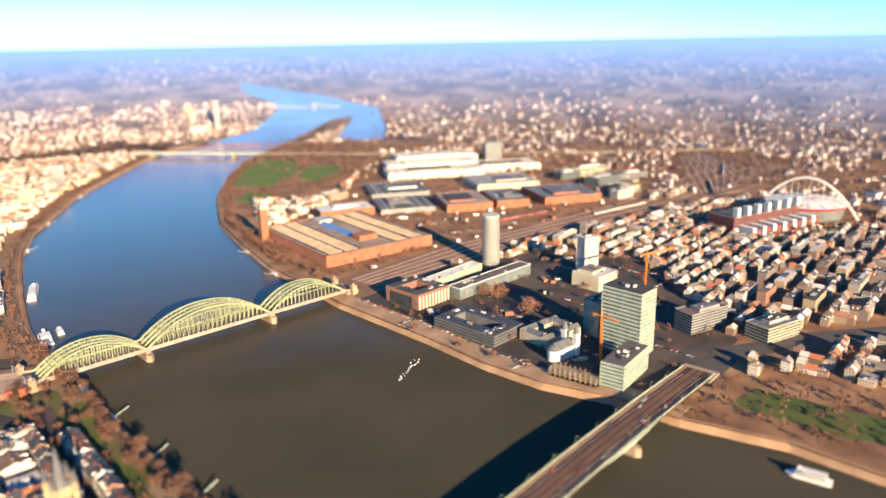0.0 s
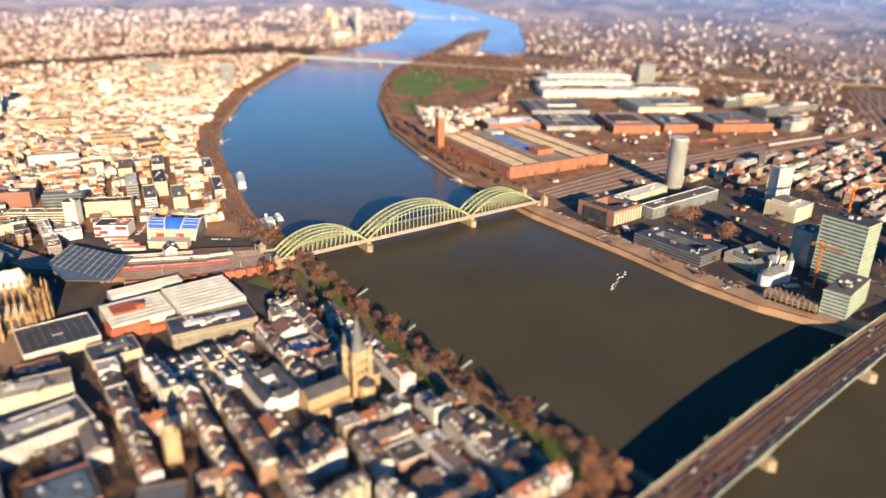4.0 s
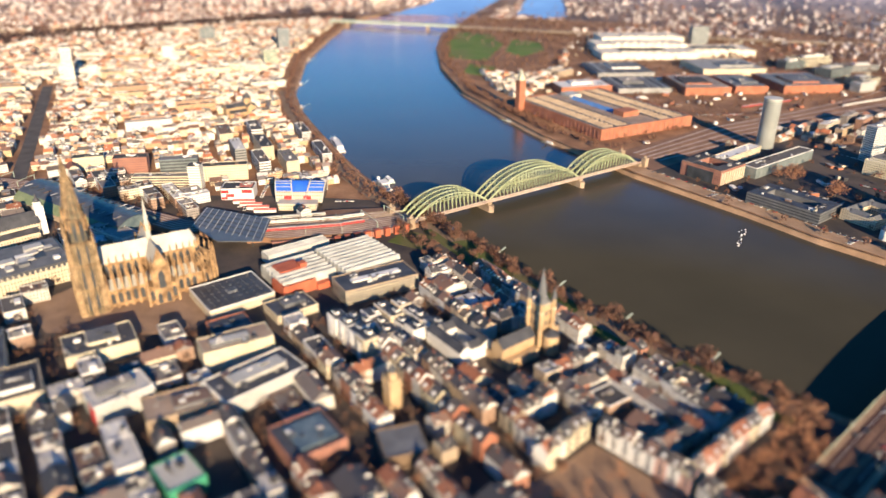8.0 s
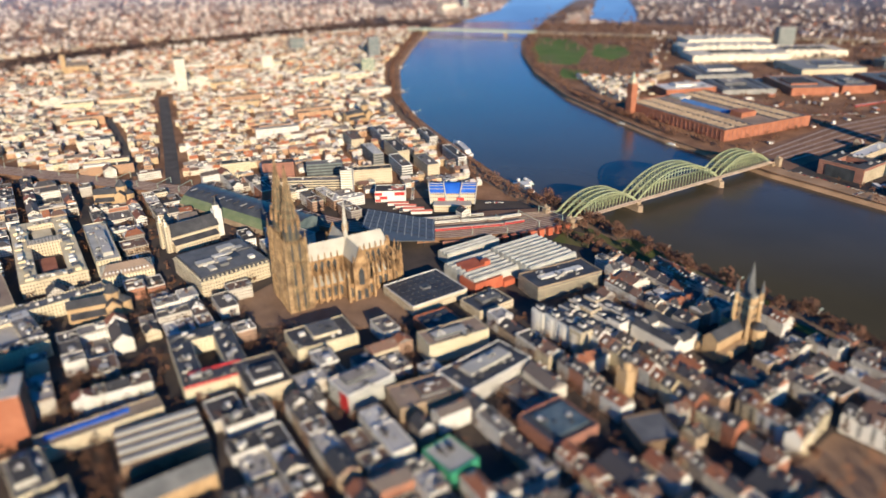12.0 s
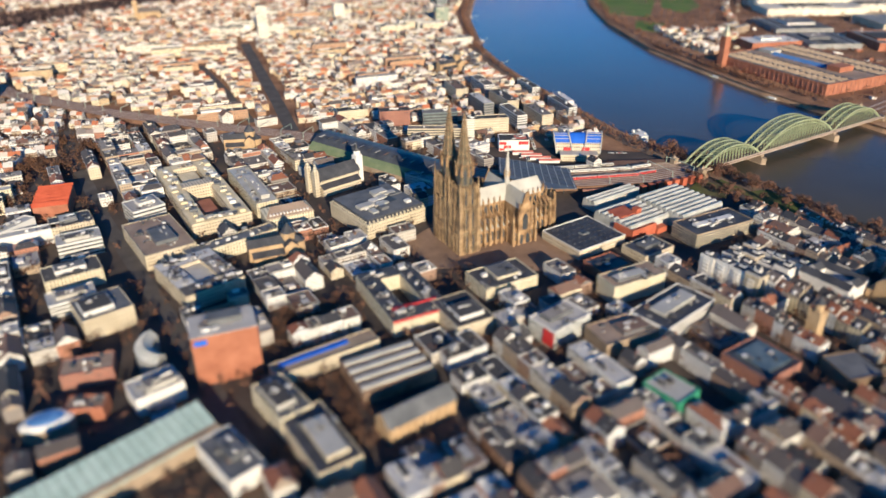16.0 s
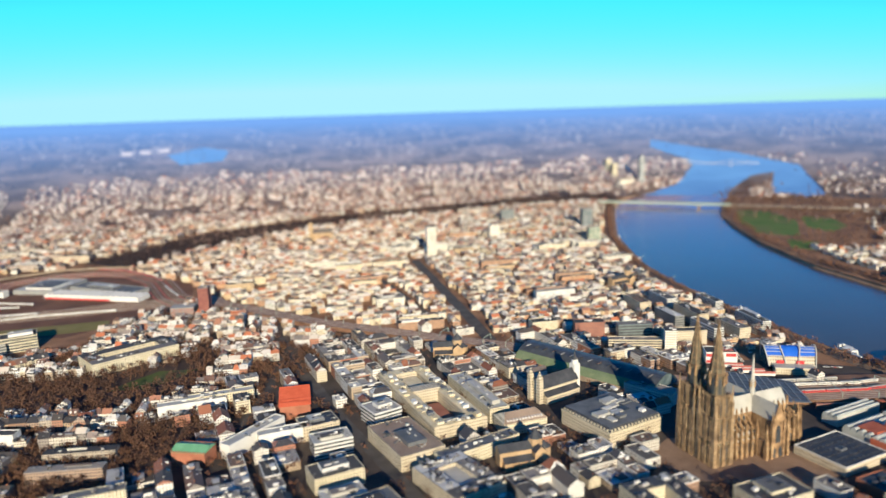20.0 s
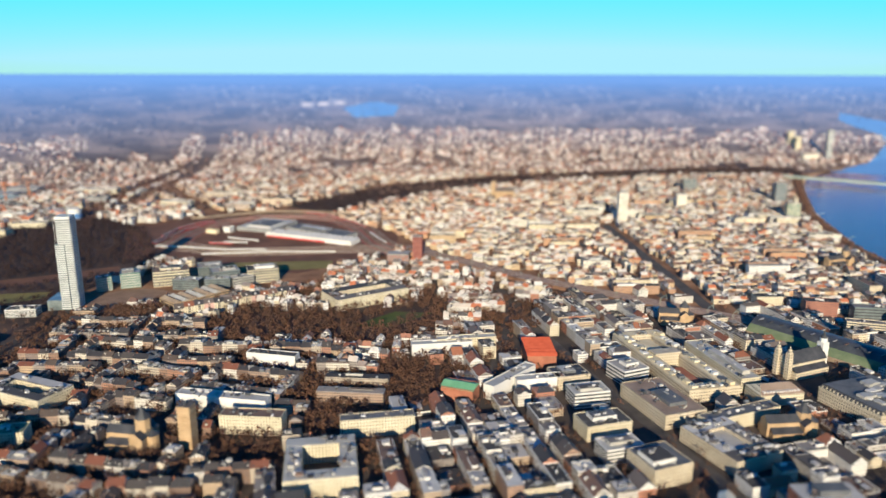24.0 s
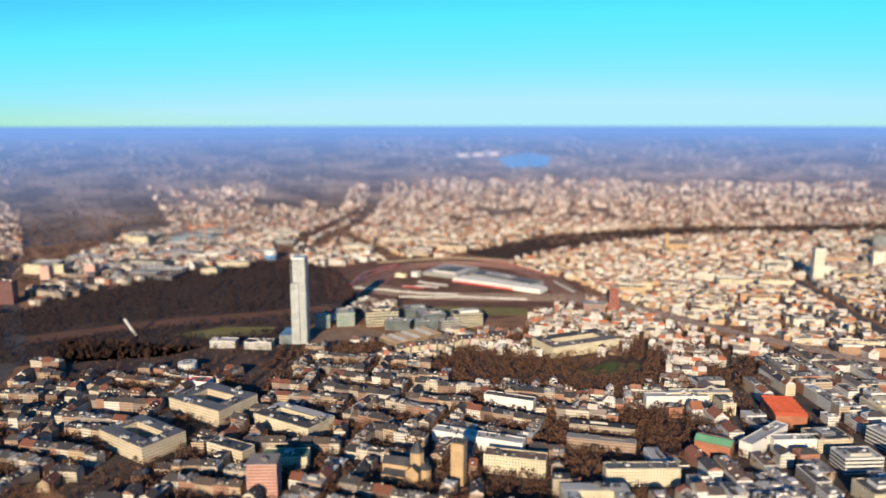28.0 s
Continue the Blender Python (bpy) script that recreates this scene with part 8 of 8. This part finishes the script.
    t = thing("float_line", -43, 711, radians(72), "loose line of small white blobs standing in for a wake on the river", "floats", z=WATER_Z)
    for i in range(16):
        piece("float", blob, t, -26 + i * 3.5, rnd.gauss(0, 2.2), 0, 0, (rnd.uniform(0.3, 0.75),) * 3)
    ship(284, 500, radians(145), 34, 9, "white boat moored at the southern bank", 2)
    for x, y, a in ((-338, 1176, 40), (-265, 1052, 40), (-733, 1212, 205), (-800, 1408, 205), (-866, 1678, 190), (-258, 546, 225), (-198, 490, 225), (-132, 434, 225), (-322, 616, 225)):
        stage(x, y, radians(a + 90), 26, 6)


# ---- trees ----
def twig_cloud(rnd, r, h, z, n, size):
    """Small twig clumps spread through an uneven crown."""
    s = Shape()
    for _ in range(n):
        a, b, k = rnd.uniform(0, 6.283), rnd.uniform(-1, 1), rnd.random() ** 0.45
        q = math.sqrt(1 - b * b) * k * (1 + 0.25 * math.sin(3 * a + h))
        c = Vector((r * q * math.cos(a), r * q * math.sin(a), z + h / 2 * (1 + b * k)))
        d = [Vector((rnd.gauss(0, 1), rnd.gauss(0, 1), rnd.gauss(0, 1))).normalized() * size * rnd.uniform(0.5, 1.2) for _ in range(3)]
        s.add([tuple(c + e) for e in d], [(0, 1, 2)])
    return s


def tree_kind(rnd, h, mat):
    t = new("bare_tree")
    tr = Shape().cyl(0, 0, -0.3, h * 0.45, h * 0.028, h * 0.018, 7)
    for k in range(6):
        a = k * 1.05 + rnd.uniform(-0.3, 0.3)
        tr.beam((0, 0, h * rnd.uniform(0.28, 0.45)), (h * 0.26 * math.cos(a), h * 0.26 * math.sin(a), h * rnd.uniform(0.6, 0.85)), h * 0.014)
    tr.beam((0, 0, h * 0.4), (rnd.uniform(-0.5, 0.5), rnd.uniform(-0.5, 0.5), h * 0.9), h * 0.016)
    part("trunk", tr, M_trunk, t)
    part("crown", twig_cloud(rnd, h * 0.42, h * 0.72, h * 0.28, 230, h * 0.1), mat, t)
    return tagged(t, "leafless brown tree with a broad twiggy crown", "tree", "riverside trees")


def grove(name, spots, label, seed, per=22, size=1.5, mat=None):
    """Trees too many to count, as one mesh of twig clumps."""
    rs = np.random.RandomState(seed)
    P = np.array([(x, y, land(x, y), h) for x, y, h in spots])
    n = len(P)
    a, b, k = rs.uniform(0, 6.283, (n, per)), rs.uniform(-1, 1, (n, per)), rs.uniform(0, 1, (n, per)) ** 0.45
    h = P[:, 3:4]
    q = np.sqrt(1 - b * b) * k * 0.42 * h
    c = np.stack([P[:, 0:1] + q * np.cos(a), P[:, 1:2] + q * np.sin(a), P[:, 2:3] + h * (0.58 + 0.42 * b * k)], -1)
    d = rs.normal(0, 1, (n, per, 3, 3))
    d *= (size * h[:, :, None, None] / 12) / np.linalg.norm(d, axis=-1, keepdims=True)
    v = (c[:, :, None, :] + d).reshape(-1, 3)
    me = bpy.data.meshes.new(name)
    me.from_pydata(v.tolist(), [], np.arange(len(v)).reshape(-1, 3).tolist())
    me.materials.append(mat or M_scrub)
    tagged(new(name, me), label, "trees", "", "stuff")


def scatter(poly, step, rnd, hs=(8, 14), keep=1.0, check=False):
    xs, ys = [p[0] for p in poly], [p[1] for p in poly]
    out = []
    x = min(xs)
    while x < max(xs):
        y = min(ys)
        while y < max(ys):
            px, py = x + rnd.uniform(-0.5, 0.5) * step, y + rnd.uniform(-0.5, 0.5) * step
            if rnd.random() < keep and inside(px, py, poly) and not inside(px, py, RIVER):
                out.append((px, py, rnd.uniform(*hs)))
            y += step
        x += step
    return out


def along(line, off, step, rnd, hs=(9, 14), jitter=4.0):
    out = []
    for (ax, ay), (bx, by) in zip(line, line[1:]):
        n = math.hypot(bx - ax, by - ay)
        k = 0.0
        while k < n:
            nx, ny = -(by - ay) / n, (bx - ax) / n
            o = off + rnd.uniform(-jitter, jitter)
            out.append((ax + (bx - ax) * k / n + nx * o, ay + (by - ay) * k / n + ny * o, rnd.uniform(*hs)))
            k += step * rnd.uniform(0.7, 1.3)
    return out


def patch(name, poly, mat, label, z=0.3):
    solid(name, Shape().prism(poly, -0.5, z), mat, label, "lawn", "structure")


def green():
    rnd = random.Random(33)
    kinds = [tree_kind(rnd, h, M_scrub) for h in (11, 13, 15)]
    for k in kinds:
        k.matrix_basis = pose(*((-226, 500, 0), (-300, 570, 0), (-350, 632, 0))[kinds.index(k)])
    spots = along(WEST[5:11], 15, 6.4, rnd, (8, 17), 8) + scatter(QUAY_GARDEN, 15, rnd, (9, 14), 0.6) + scatter(MARKET, 11, rnd, (9, 13), 0.6)
    spots += [(x, y, h) for x, y, h in along(EAST[13:18], 26, 22, rnd, (9, 13), 8)]
    for i, (x, y, h) in enumerate(((66, 906, 26), (103, 850, 24), (50, 918, 19), (128, 838, 16))):
        t = thing("russet_tree", x, y, i * 1.3, "large round leafless tree with a dense russet crown", "tree", "russet trees")
        part("trunk", Shape().cyl(0, 0, -0.3, h * 0.4, h * 0.03, h * 0.02, 8), M_trunk, t)
        part("crown", twig_cloud(rnd, h * 0.56, h * 0.82, h * 0.14, 900, h * 0.05), M_russet, t)
    for x, y, h in spots[:120]:
        if not inside(x, y, RIVER):
            k = rnd.choice(kinds)
            copy_thing(k, pose(x, y, 0, 0, 0, rnd.uniform(0, 360)) @ Matrix.Diagonal((*[h / 13 * rnd.uniform(0.85, 1.15)] * 3, 1)))
    # lawns
    patch("lawn", [(-350, 640), (-300, 575), (-230, 505), (-240, 492), (-315, 560), (-372, 630)], M_grass, "narrow green lawn along the old-town quay")
    patch("lawn", [(-150, 430), (-95, 385), (-105, 370), (-165, 418)], M_grass, "narrow green lawn along the quay")
    patch("lawn", [(-425, 655), (-385, 640), (-400, 605), (-440, 620)], M_grass, "small lawn beside the bridgehead")
    patch("lawn", [(262, 610), (300, 640), (390, 575), (400, 530), (340, 545)], M_grass, "green meadow on the southern bank")
    patch("lawn", [(-8, 800), (20, 818), (34, 800), (8, 780)], M_grass, "small lawn beside the promenade")
    patch("lawn", [(-548, 2170), (-450, 2150), (-400, 1960), (-425, 1720), (-520, 1740), (-556, 1950)], M_grass3, "bright green park lawn by the river bend")
    patch("lawn", [(-380, 2060), (-300, 2020), (-286, 1900), (-340, 1790), (-388, 1860)], M_grass3, "second park lawn by the river bend")
    patch("lawn", [(-462, 1670), (-395, 1640), (-410, 1530), (-465, 1560)], M_grass3, "park lawn behind trees")
    patch("lawn", [(-1810, 519), (-1790, 600), (-1640, 700), (-1610, 660), (-1650, 625), (-1760, 550)], M_grass2, "yellowish field beside the railway yard")
    patch("lawn", [(-1400, 430), (-1350, 450), (-1330, 530), (-1380, 510)], M_grass, "small park lawn among trees")
    patch("lawn", [(-2010, 190), (-1940, 215), (-1890, 300), (-1910, 325), (-1980, 270)], M_grass2, "yellowish meadow beside the wood")
    patch("lawn", [(560, 1190), (700, 1260), (720, 1240), (600, 1170)], M_grass2, "lawn before the municipal offices")
    patch("shingle_bank", [(-900, 2480), (-845, 2585), (-725, 2780), (-665, 2950), (-690, 2990), (-780, 2900), (-900, 2640)], M_quay2, "brown shingle and scrub on the inner river bend", 1.0)
    strip = []
    for i, (x, y) in enumerate(WEST[5:10]):
        px, py = WEST[5:10][max(i - 1, 0)]
        qx, qy = WEST[5:10][min(i + 1, 4)]
        n = math.hypot(qx - px, qy - py)
        strip.append((x - (qy - py) / n * 34, y + (qx - px) / n * 34))
    solid("lawn", Shape().strip(strip, 6, -0.4, 0.34), M_grass, "long green lawn below the old-town houses", "lawn", "structure")
    # woods and groves
    meadow = [(-2010, 190), (-1940, 215), (-1890, 300), (-1910, 325), (-1980, 270)]
    wood = [p for p in scatter(PARK_WEST, 11, rnd, (7, 11), 0.85) if off_line(p[0], p[1], CLEARING) > 24 and not inside(p[0], p[1], meadow)]
    solid("clearing", Shape().strip(CLEARING, 24, -0.5, 0.22), M_yard, "reddish brown mown strip through the wood", "meadow", "structure")
    court_trees = [p for q in (GARDEN_A, GARDEN_B) for p in scatter(q, 7, rnd, (8, 13), 0.9) if free_of_landmarks(p[0], p[1])]
    edge = scatter(PARK_EDGE, 13, rnd, (7, 12), 0.55)
    belt = []
    for o in range(-78, 80, 12):
        belt += along(BELT, o, 14, rnd, (8, 13), 6)
    for nm, poly, lb in (("wood_floor", PARK_WEST, "dark brown leaf litter of the wood"), ("park_floor", PARK_EDGE, "brown ground with paths between wood and houses"), ("park_floor", PARK_MID, "brown leaf-strewn park ground"), ("park_floor", PARK_INNER, "brown leaf-strewn ground of a small park"), ("park_floor", TREE_COURT, "brown ground of a tree-filled court")):
        patch(nm, poly, M_woodfloor, lb, 0.12)
    solid("belt_floor", Shape().strip(BELT, 84, -0.5, 0.1), M_woodfloor, "dark brown ground of the green belt", "park", "structure")
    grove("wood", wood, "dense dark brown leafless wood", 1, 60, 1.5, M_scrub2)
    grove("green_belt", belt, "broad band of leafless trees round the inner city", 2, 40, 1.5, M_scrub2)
    park = scatter(PARK_EAST, 15, rnd, (7, 12), 0.42)
    lawns = [[(-548, 2170), (-450, 2150), (-400, 1960), (-425, 1720), (-520, 1740), (-556, 1950)], [(-380, 2060), (-300, 2020), (-286, 1900), (-340, 1790), (-388, 1860)]]
    park = [p for p in park if not any(inside(p[0], p[1], q) for q in lawns)]
    park += along(EAST[3:11], 24, 9, rnd, (8, 13), 12)
    grove("park_trees", park, "leafless park trees along the river bend", 3, 24, 2.2)
    mid = [p for p in scatter(PARK_MID, 10, rnd, (9, 16), 0.85) + scatter(PARK_INNER, 8, rnd, (9, 15), 0.9) + scatter(TREE_COURT, 8, rnd, (9, 14), 0.9) + along(STREET_WEST, 9, 9, rnd, (8, 12), 3) + along(STREET_WEST, -9, 9, rnd, (8, 12), 3) if free_of_landmarks(p[0], p[1])]
    mid = [p for p in mid if not inside(p[0], p[1], [(-1400, 430), (-1350, 450), (-1330, 530), (-1380, 510)])]
    patch("park_floor", BRIDGE_GROVE, M_woodfloor, "brown ground under the trees at the bridge ramp", 0.12)
    patch("market_square", MARKET, M_plaza, "brown paved market square", 0.14)
    heads = scatter(BRIDGE_GROVE, 7, rnd, (9, 14), 0.9) + scatter(MARKET, 15, rnd, (7, 11), 0.45)
    grove("square_trees", [p for p in heads if free_of_landmarks(p[0], p[1])], "russet leafless trees round the market square and bridge ramp", 16, 110, 0.9, M_russet)
    grove("garden_trees", court_trees, "reddish brown leafless trees in city gardens", 13, 90, 1.0, M_scrub4)
    grove("park_edge_trees", edge, "loose brown trees between the wood and the houses", 12, 40, 1.5, M_scrub4)
    grove("city_park_trees", mid, "reddish brown leafless trees of a city park", 4, 60, 1.3, M_scrub4)
    quay = along(WEST[9:19], 17, 9, rnd, (8, 12), 5) + along(WEST[10:14], 30, 11, rnd, (8, 12), 4)
    quay += along(EAST[8:11], 20, 8, rnd, (8, 12), 6) + scatter([(-900, 2480), (-725, 2780), (-665, 2950), (-780, 2900), (-960, 2600)], 16, rnd, (5, 9), 0.5)
    quay += scatter([(-540, 2500), (-400, 2600), (-372, 2840), (-440, 2880), (-500, 2760)], 14, rnd, (7, 11), 0.8)
    grove("quay_trees", quay, "rows of leafless trees along the river quays", 5, 24, 2.2)
    bank = scatter(SOUTH_BANK, 14, rnd, (8, 13), 0.45) + scatter(DEUTZ_BANK, 12, rnd, (7, 12), 0.16) + scatter(FAIR, 14, rnd, (6, 10), 0.4) + along(EAST[9:12], 45, 9, rnd, (7, 11), 22) + scatter(ARENA, 15, rnd, (6, 10), 0.45)
    bank = [p for p in bank if free_of_landmarks(p[0], p[1])]
    grove("east_bank_trees", bank, "scattered brown trees and shrubs of the east bank", 6, 24, 2.3)
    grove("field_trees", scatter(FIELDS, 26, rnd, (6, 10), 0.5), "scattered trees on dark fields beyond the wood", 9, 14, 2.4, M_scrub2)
    yards, far = [], []
    for _ in range(26000):
        x, y = rnd.uniform(-3700, 2300), rnd.uniform(0, 3300)
        r = math.hypot(x - CX, y - CY)
        if r > 3700 or not seen_ground(x, y) or inside(x, y, RIVER) or inside(x, y, EAST_YARD):
            continue
        if r < 2100:
            if free(x, y) and rnd.random() < (0.9 if x > -1300 else 0.5):
                yards.append((x, y, rnd.uniform(6, 11)))
        elif rnd.random() < 0.6:
            k = max(0.4, min(1, 1.4 - (r - 2500) / 1700))
            for _ in range(2):
                far.append((x + rnd.gauss(0, 25), y + rnd.gauss(0, 25), rnd.uniform(8, 15) * k))
    lanes = []
    for _ in range(30000):
        x, y = rnd.uniform(-2000, -130), rnd.uniform(-320, 760)
        if len(lanes) < 5200 and seen_ground(x, y) and free(x, y) and noise.noise(Vector((x / 90, y / 90, 5))) > -0.12:
            lanes.append((x, y, rnd.uniform(7, 13)))
    grove("court_trees", lanes, "brown leafless trees in the courts and streets of the inner city", 14, 26, 1.5, M_scrub4)
    western = []
    for _ in range(16000):
        x, y = rnd.uniform(-2000, -1180), rnd.uniform(-330, 640)
        if len(western) < 3000 and seen_ground(x, y) and free(x, y) and noise.noise(Vector((x / 120, y / 120, 2))) > -0.2:
            western.append((x, y, rnd.uniform(9, 15)))
    grove("street_trees", western, "brown leafless street trees of the western quarter", 15, 34, 1.6, M_scrub4)
    grove("yard_trees", yards, "leafless trees in streets and yards", 7, 12, 2.4)
    plain = [p for p in far if math.hypot(p[0] - CX, p[1] - CY) > 3000]
    far = [p for p in far if math.hypot(p[0] - CX, p[1] - CY) <= 3000]
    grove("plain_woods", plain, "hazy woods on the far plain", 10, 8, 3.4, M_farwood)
    grove("far_woods", far, "brown woods between the outer suburbs, paled for haze", 8, 10, 3.8, M_scrub3)


def free_of_landmarks(x, y):
    for q in RESERVED:
        if len(q) == 5:
            c, s = math.cos(q[4]), math.sin(q[4])
            dx, dy = x - q[0], y - q[1]
            if abs(dx * c + dy * s) < q[2] and abs(dy * c - dx * s) < q[3]:
                return False
    return not inside(x, y, RIVER) and off_line(x, y, RAIL_EAST) > 45 and off_line(x, y, DEUTZ_ROAD) > 20


def roads():
    patch("railway_yard", EAST_YARD, M_yard, "dark brown curving railway yard beyond the fair", 0.15)
    for k in range(7):
        solid("railway_track", Shape().strip([(560 + k * 15, 1545 + k * 10), (607 + k * 22, 1775), (672 + k * 15, 2040), (700 + k * 8, 2140)], 1.6, -0.3, 0.4), M_rail2, "curving pale railway track in the eastern yard", "railway", "structure")
    train_along([(590, 1560), (655, 1790), (705, 2060)], 6, M_red, "red suburban train in the eastern yard", 0.6)
    for line, w, nm in ((SECOND, 6, "narrow straight street through the northern terraces"), (TURINER, 10, "wide straight avenue through the northern terraces"), (CANYON, 7, "wide dark city street"), (RING, 7, "city street"), (DEUTZ_ROAD[2:], 16, "curving approach road of the bridge"), (WESTROAD, 14, "main road past the wood")):
        solid("road", Shape().strip(line, w, -0.4, 0.25), M_asphalt, nm + " of dark asphalt", "road", "structure")
    city = [(-1950, -200), (-2000, 150), (-1640, 430), (-1480, 770), (-920, 690), (-600, 738), (-470, 742), (-376, 663), (-304, 578), (-246, 520), (-153, 433), (-67, 372), (100, 250), (0, 60), (-500, 0), (-1000, -100)]
    solid("pavement", Shape().prism([(-150, 935), (-16, 790), (100, 672), (165, 640), (250, 650), (330, 760), (300, 1080), (130, 1120), (-40, 1010)], -0.6, 0.05), M_street, "dark asphalt yards and streets of the east bank", "pavement", "structure")
    solid("pavement", Shape().prism(city, -0.6, 0.06), M_street, "dark asphalt and cobbles of the inner city streets", "pavement", "structure")
    prom = []
    for i, (x, y) in enumerate(EAST[11:18]):
        prom.append((x, y))
    L = []
    for i, (x, y) in enumerate(prom):
        px, py = prom[max(i - 1, 0)]
        qx, qy = prom[min(i + 1, len(prom) - 1)]
        n = math.hypot(qx - px, qy - py)
        L.append((x - (qy - py) / n * 16, y + (qx - px) / n * 16))
    solid("promenade", Shape().strip(L, 13, -0.4, 0.5), M_promenade, "broad sandy riverside promenade", "promenade", "structure")
    W = []
    for i, (x, y) in enumerate(WEST[5:16]):
        px, py = WEST[5:16][max(i - 1, 0)]
        qx, qy = WEST[5:16][min(i + 1, 10)]
        n = math.hypot(qx - px, qy - py)
        W.append((x - (qy - py) / n * 20, y + (qx - px) / n * 20))
    solid("promenade_west", Shape().strip(W, 11, -0.4, 0.22), M_quay2, "tree-lined old-town promenade", "promenade", "structure")
    solid("cathedral_square", Shape().prism([(-735, 425), (-690, 388), (-570, 404), (-560, 440), (-600, 500), (-715, 470)], -0.4, 0.3), M_plaza, "brown paved square round the cathedral", "square", "structure")
    # cars
    rnd = random.Random(77)
    kinds = []
    for m in (M_white, M_dark, M_red, M_lead):
        c = new("car")
        part("body", Shape().box(0, 0, 0.35, 4.4, 1.8, 0.65, bottom=True), m, c)
        part("cabin", Shape().prism(rect(-0.2, 0, 2.5, 1.6), 1.0, 1.5, taper=0.8), M_dark, c)
        wheel = Shape().box(0, 0, 0, 0.65, 0.25, 0.65).data("wheel", [M_dark])
        for dx in (-1.4, 1.4):
            for dy in (-0.85, 0.85):
                piece("wheel", wheel, c, dx, dy, 0)
        tagged(c, "parked car beside the river road", "car", "cars")
        kinds.append(c)
    spots = []
    a = math.atan2(364, 320)
    for i in range(26):
        l = rnd.uniform(0, 480)
        o = rnd.choice((-10.5, -7, 7, 10.5))
        spots.append((*ux(a, -74, 300, l, o), 7.05 + camber(l), a))
    for x, y, h in along(EAST[12:16], 27, 9, rnd, (0, 1), 3):
        spots.append((x, y, 0.3, rnd.choice((2.3, 0.7))))
    for x, y, h in along(TURINER[:3], 4, 26, rnd, (0, 1), 4):
        spots.append((x, y, 0.3, radians(121)))
    for x, y, h in along(WEST[9:14], 20, 14, rnd, (0, 1), 4):
        spots.append((x, y, 0.25, radians(125)))
    for i, (x, y, z, a) in enumerate(spots[:62]):
        m = pose(x, y, z, 0, 0, math.degrees(a))
        if i < 4:
            kinds[i].matrix_basis = m
        else:
            copy_thing(rnd.choice(kinds), m)


def parked_cars():
    """Rows of cars on open lots and quays, too many to count."""
    rnd = random.Random(88)
    s = Shape()
    rows_ = []
    for poly, a, k in ((FAIR, 0.25, 26), (DEUTZ_BANK, 0.75, 26), (BUS_PLAZA, 0.2, 14), (ARENA, 0.5, 8)):
        xs, ys = [p[0] for p in poly], [p[1] for p in poly]
        for _ in range(k):
            rows_.append((rnd.uniform(min(xs), max(xs)), rnd.uniform(min(ys), max(ys)), a + rnd.choice((0, 1.571)), poly))
    for x, y, a, poly in rows_:
        for i in range(rnd.randint(8, 22)):
            px, py = ux(a, x, y, i * 2.7)
            if rnd.random() < 0.8 and inside(px, py, poly) and free_of_landmarks(px, py):
                m = rnd.choice((0, 0, 1, 2, 3))
                s.box(px, py, 0.4, 1.8, 4.3, 0.7, a, m)
                s.prism(rect(px, py, 1.5, 2.3, a), 1.1, 1.6, 1, taper=0.85)
    huts = Shape()
    for poly, k in ((FAIR, 420), (ARENA, 160), (DEUTZ_BANK, 60)):
        xs, ys = [p[0] for p in poly], [p[1] for p in poly]
        for _ in range(k):
            x, y = rnd.uniform(min(xs), max(xs)), rnd.uniform(min(ys), max(ys))
            if inside(x, y, poly) and free_of_landmarks(x, y) and off_line(x, y, EAST) > 40:
                huts.box(x, y, -0.5, rnd.uniform(4, 16), rnd.uniform(3, 8), rnd.uniform(3, 6), 0.25 + rnd.choice((0, 1.571)), rnd.choice((0, 1, 2, 3)), rnd.choice((0, 2, 2, 4)))
    solid("yard_sheds", huts, (M_white, M_terra, M_flat, M_cream, M_lead), "small sheds, trailers and stores on the fair yards", "sheds", "stuff")
    solid("parked_cars", s, (M_white, M_dark, M_red, M_lead), "rows of parked cars in many colours", "cars", "stuff")


cathedral()
arch_bridge()
road_bridge()
far_bridge()
station()
theatre()
round_cathedral()
quay_church()
east_bank()
north_and_west()
boats()
roads()
green()
parked_cars()
make_town()
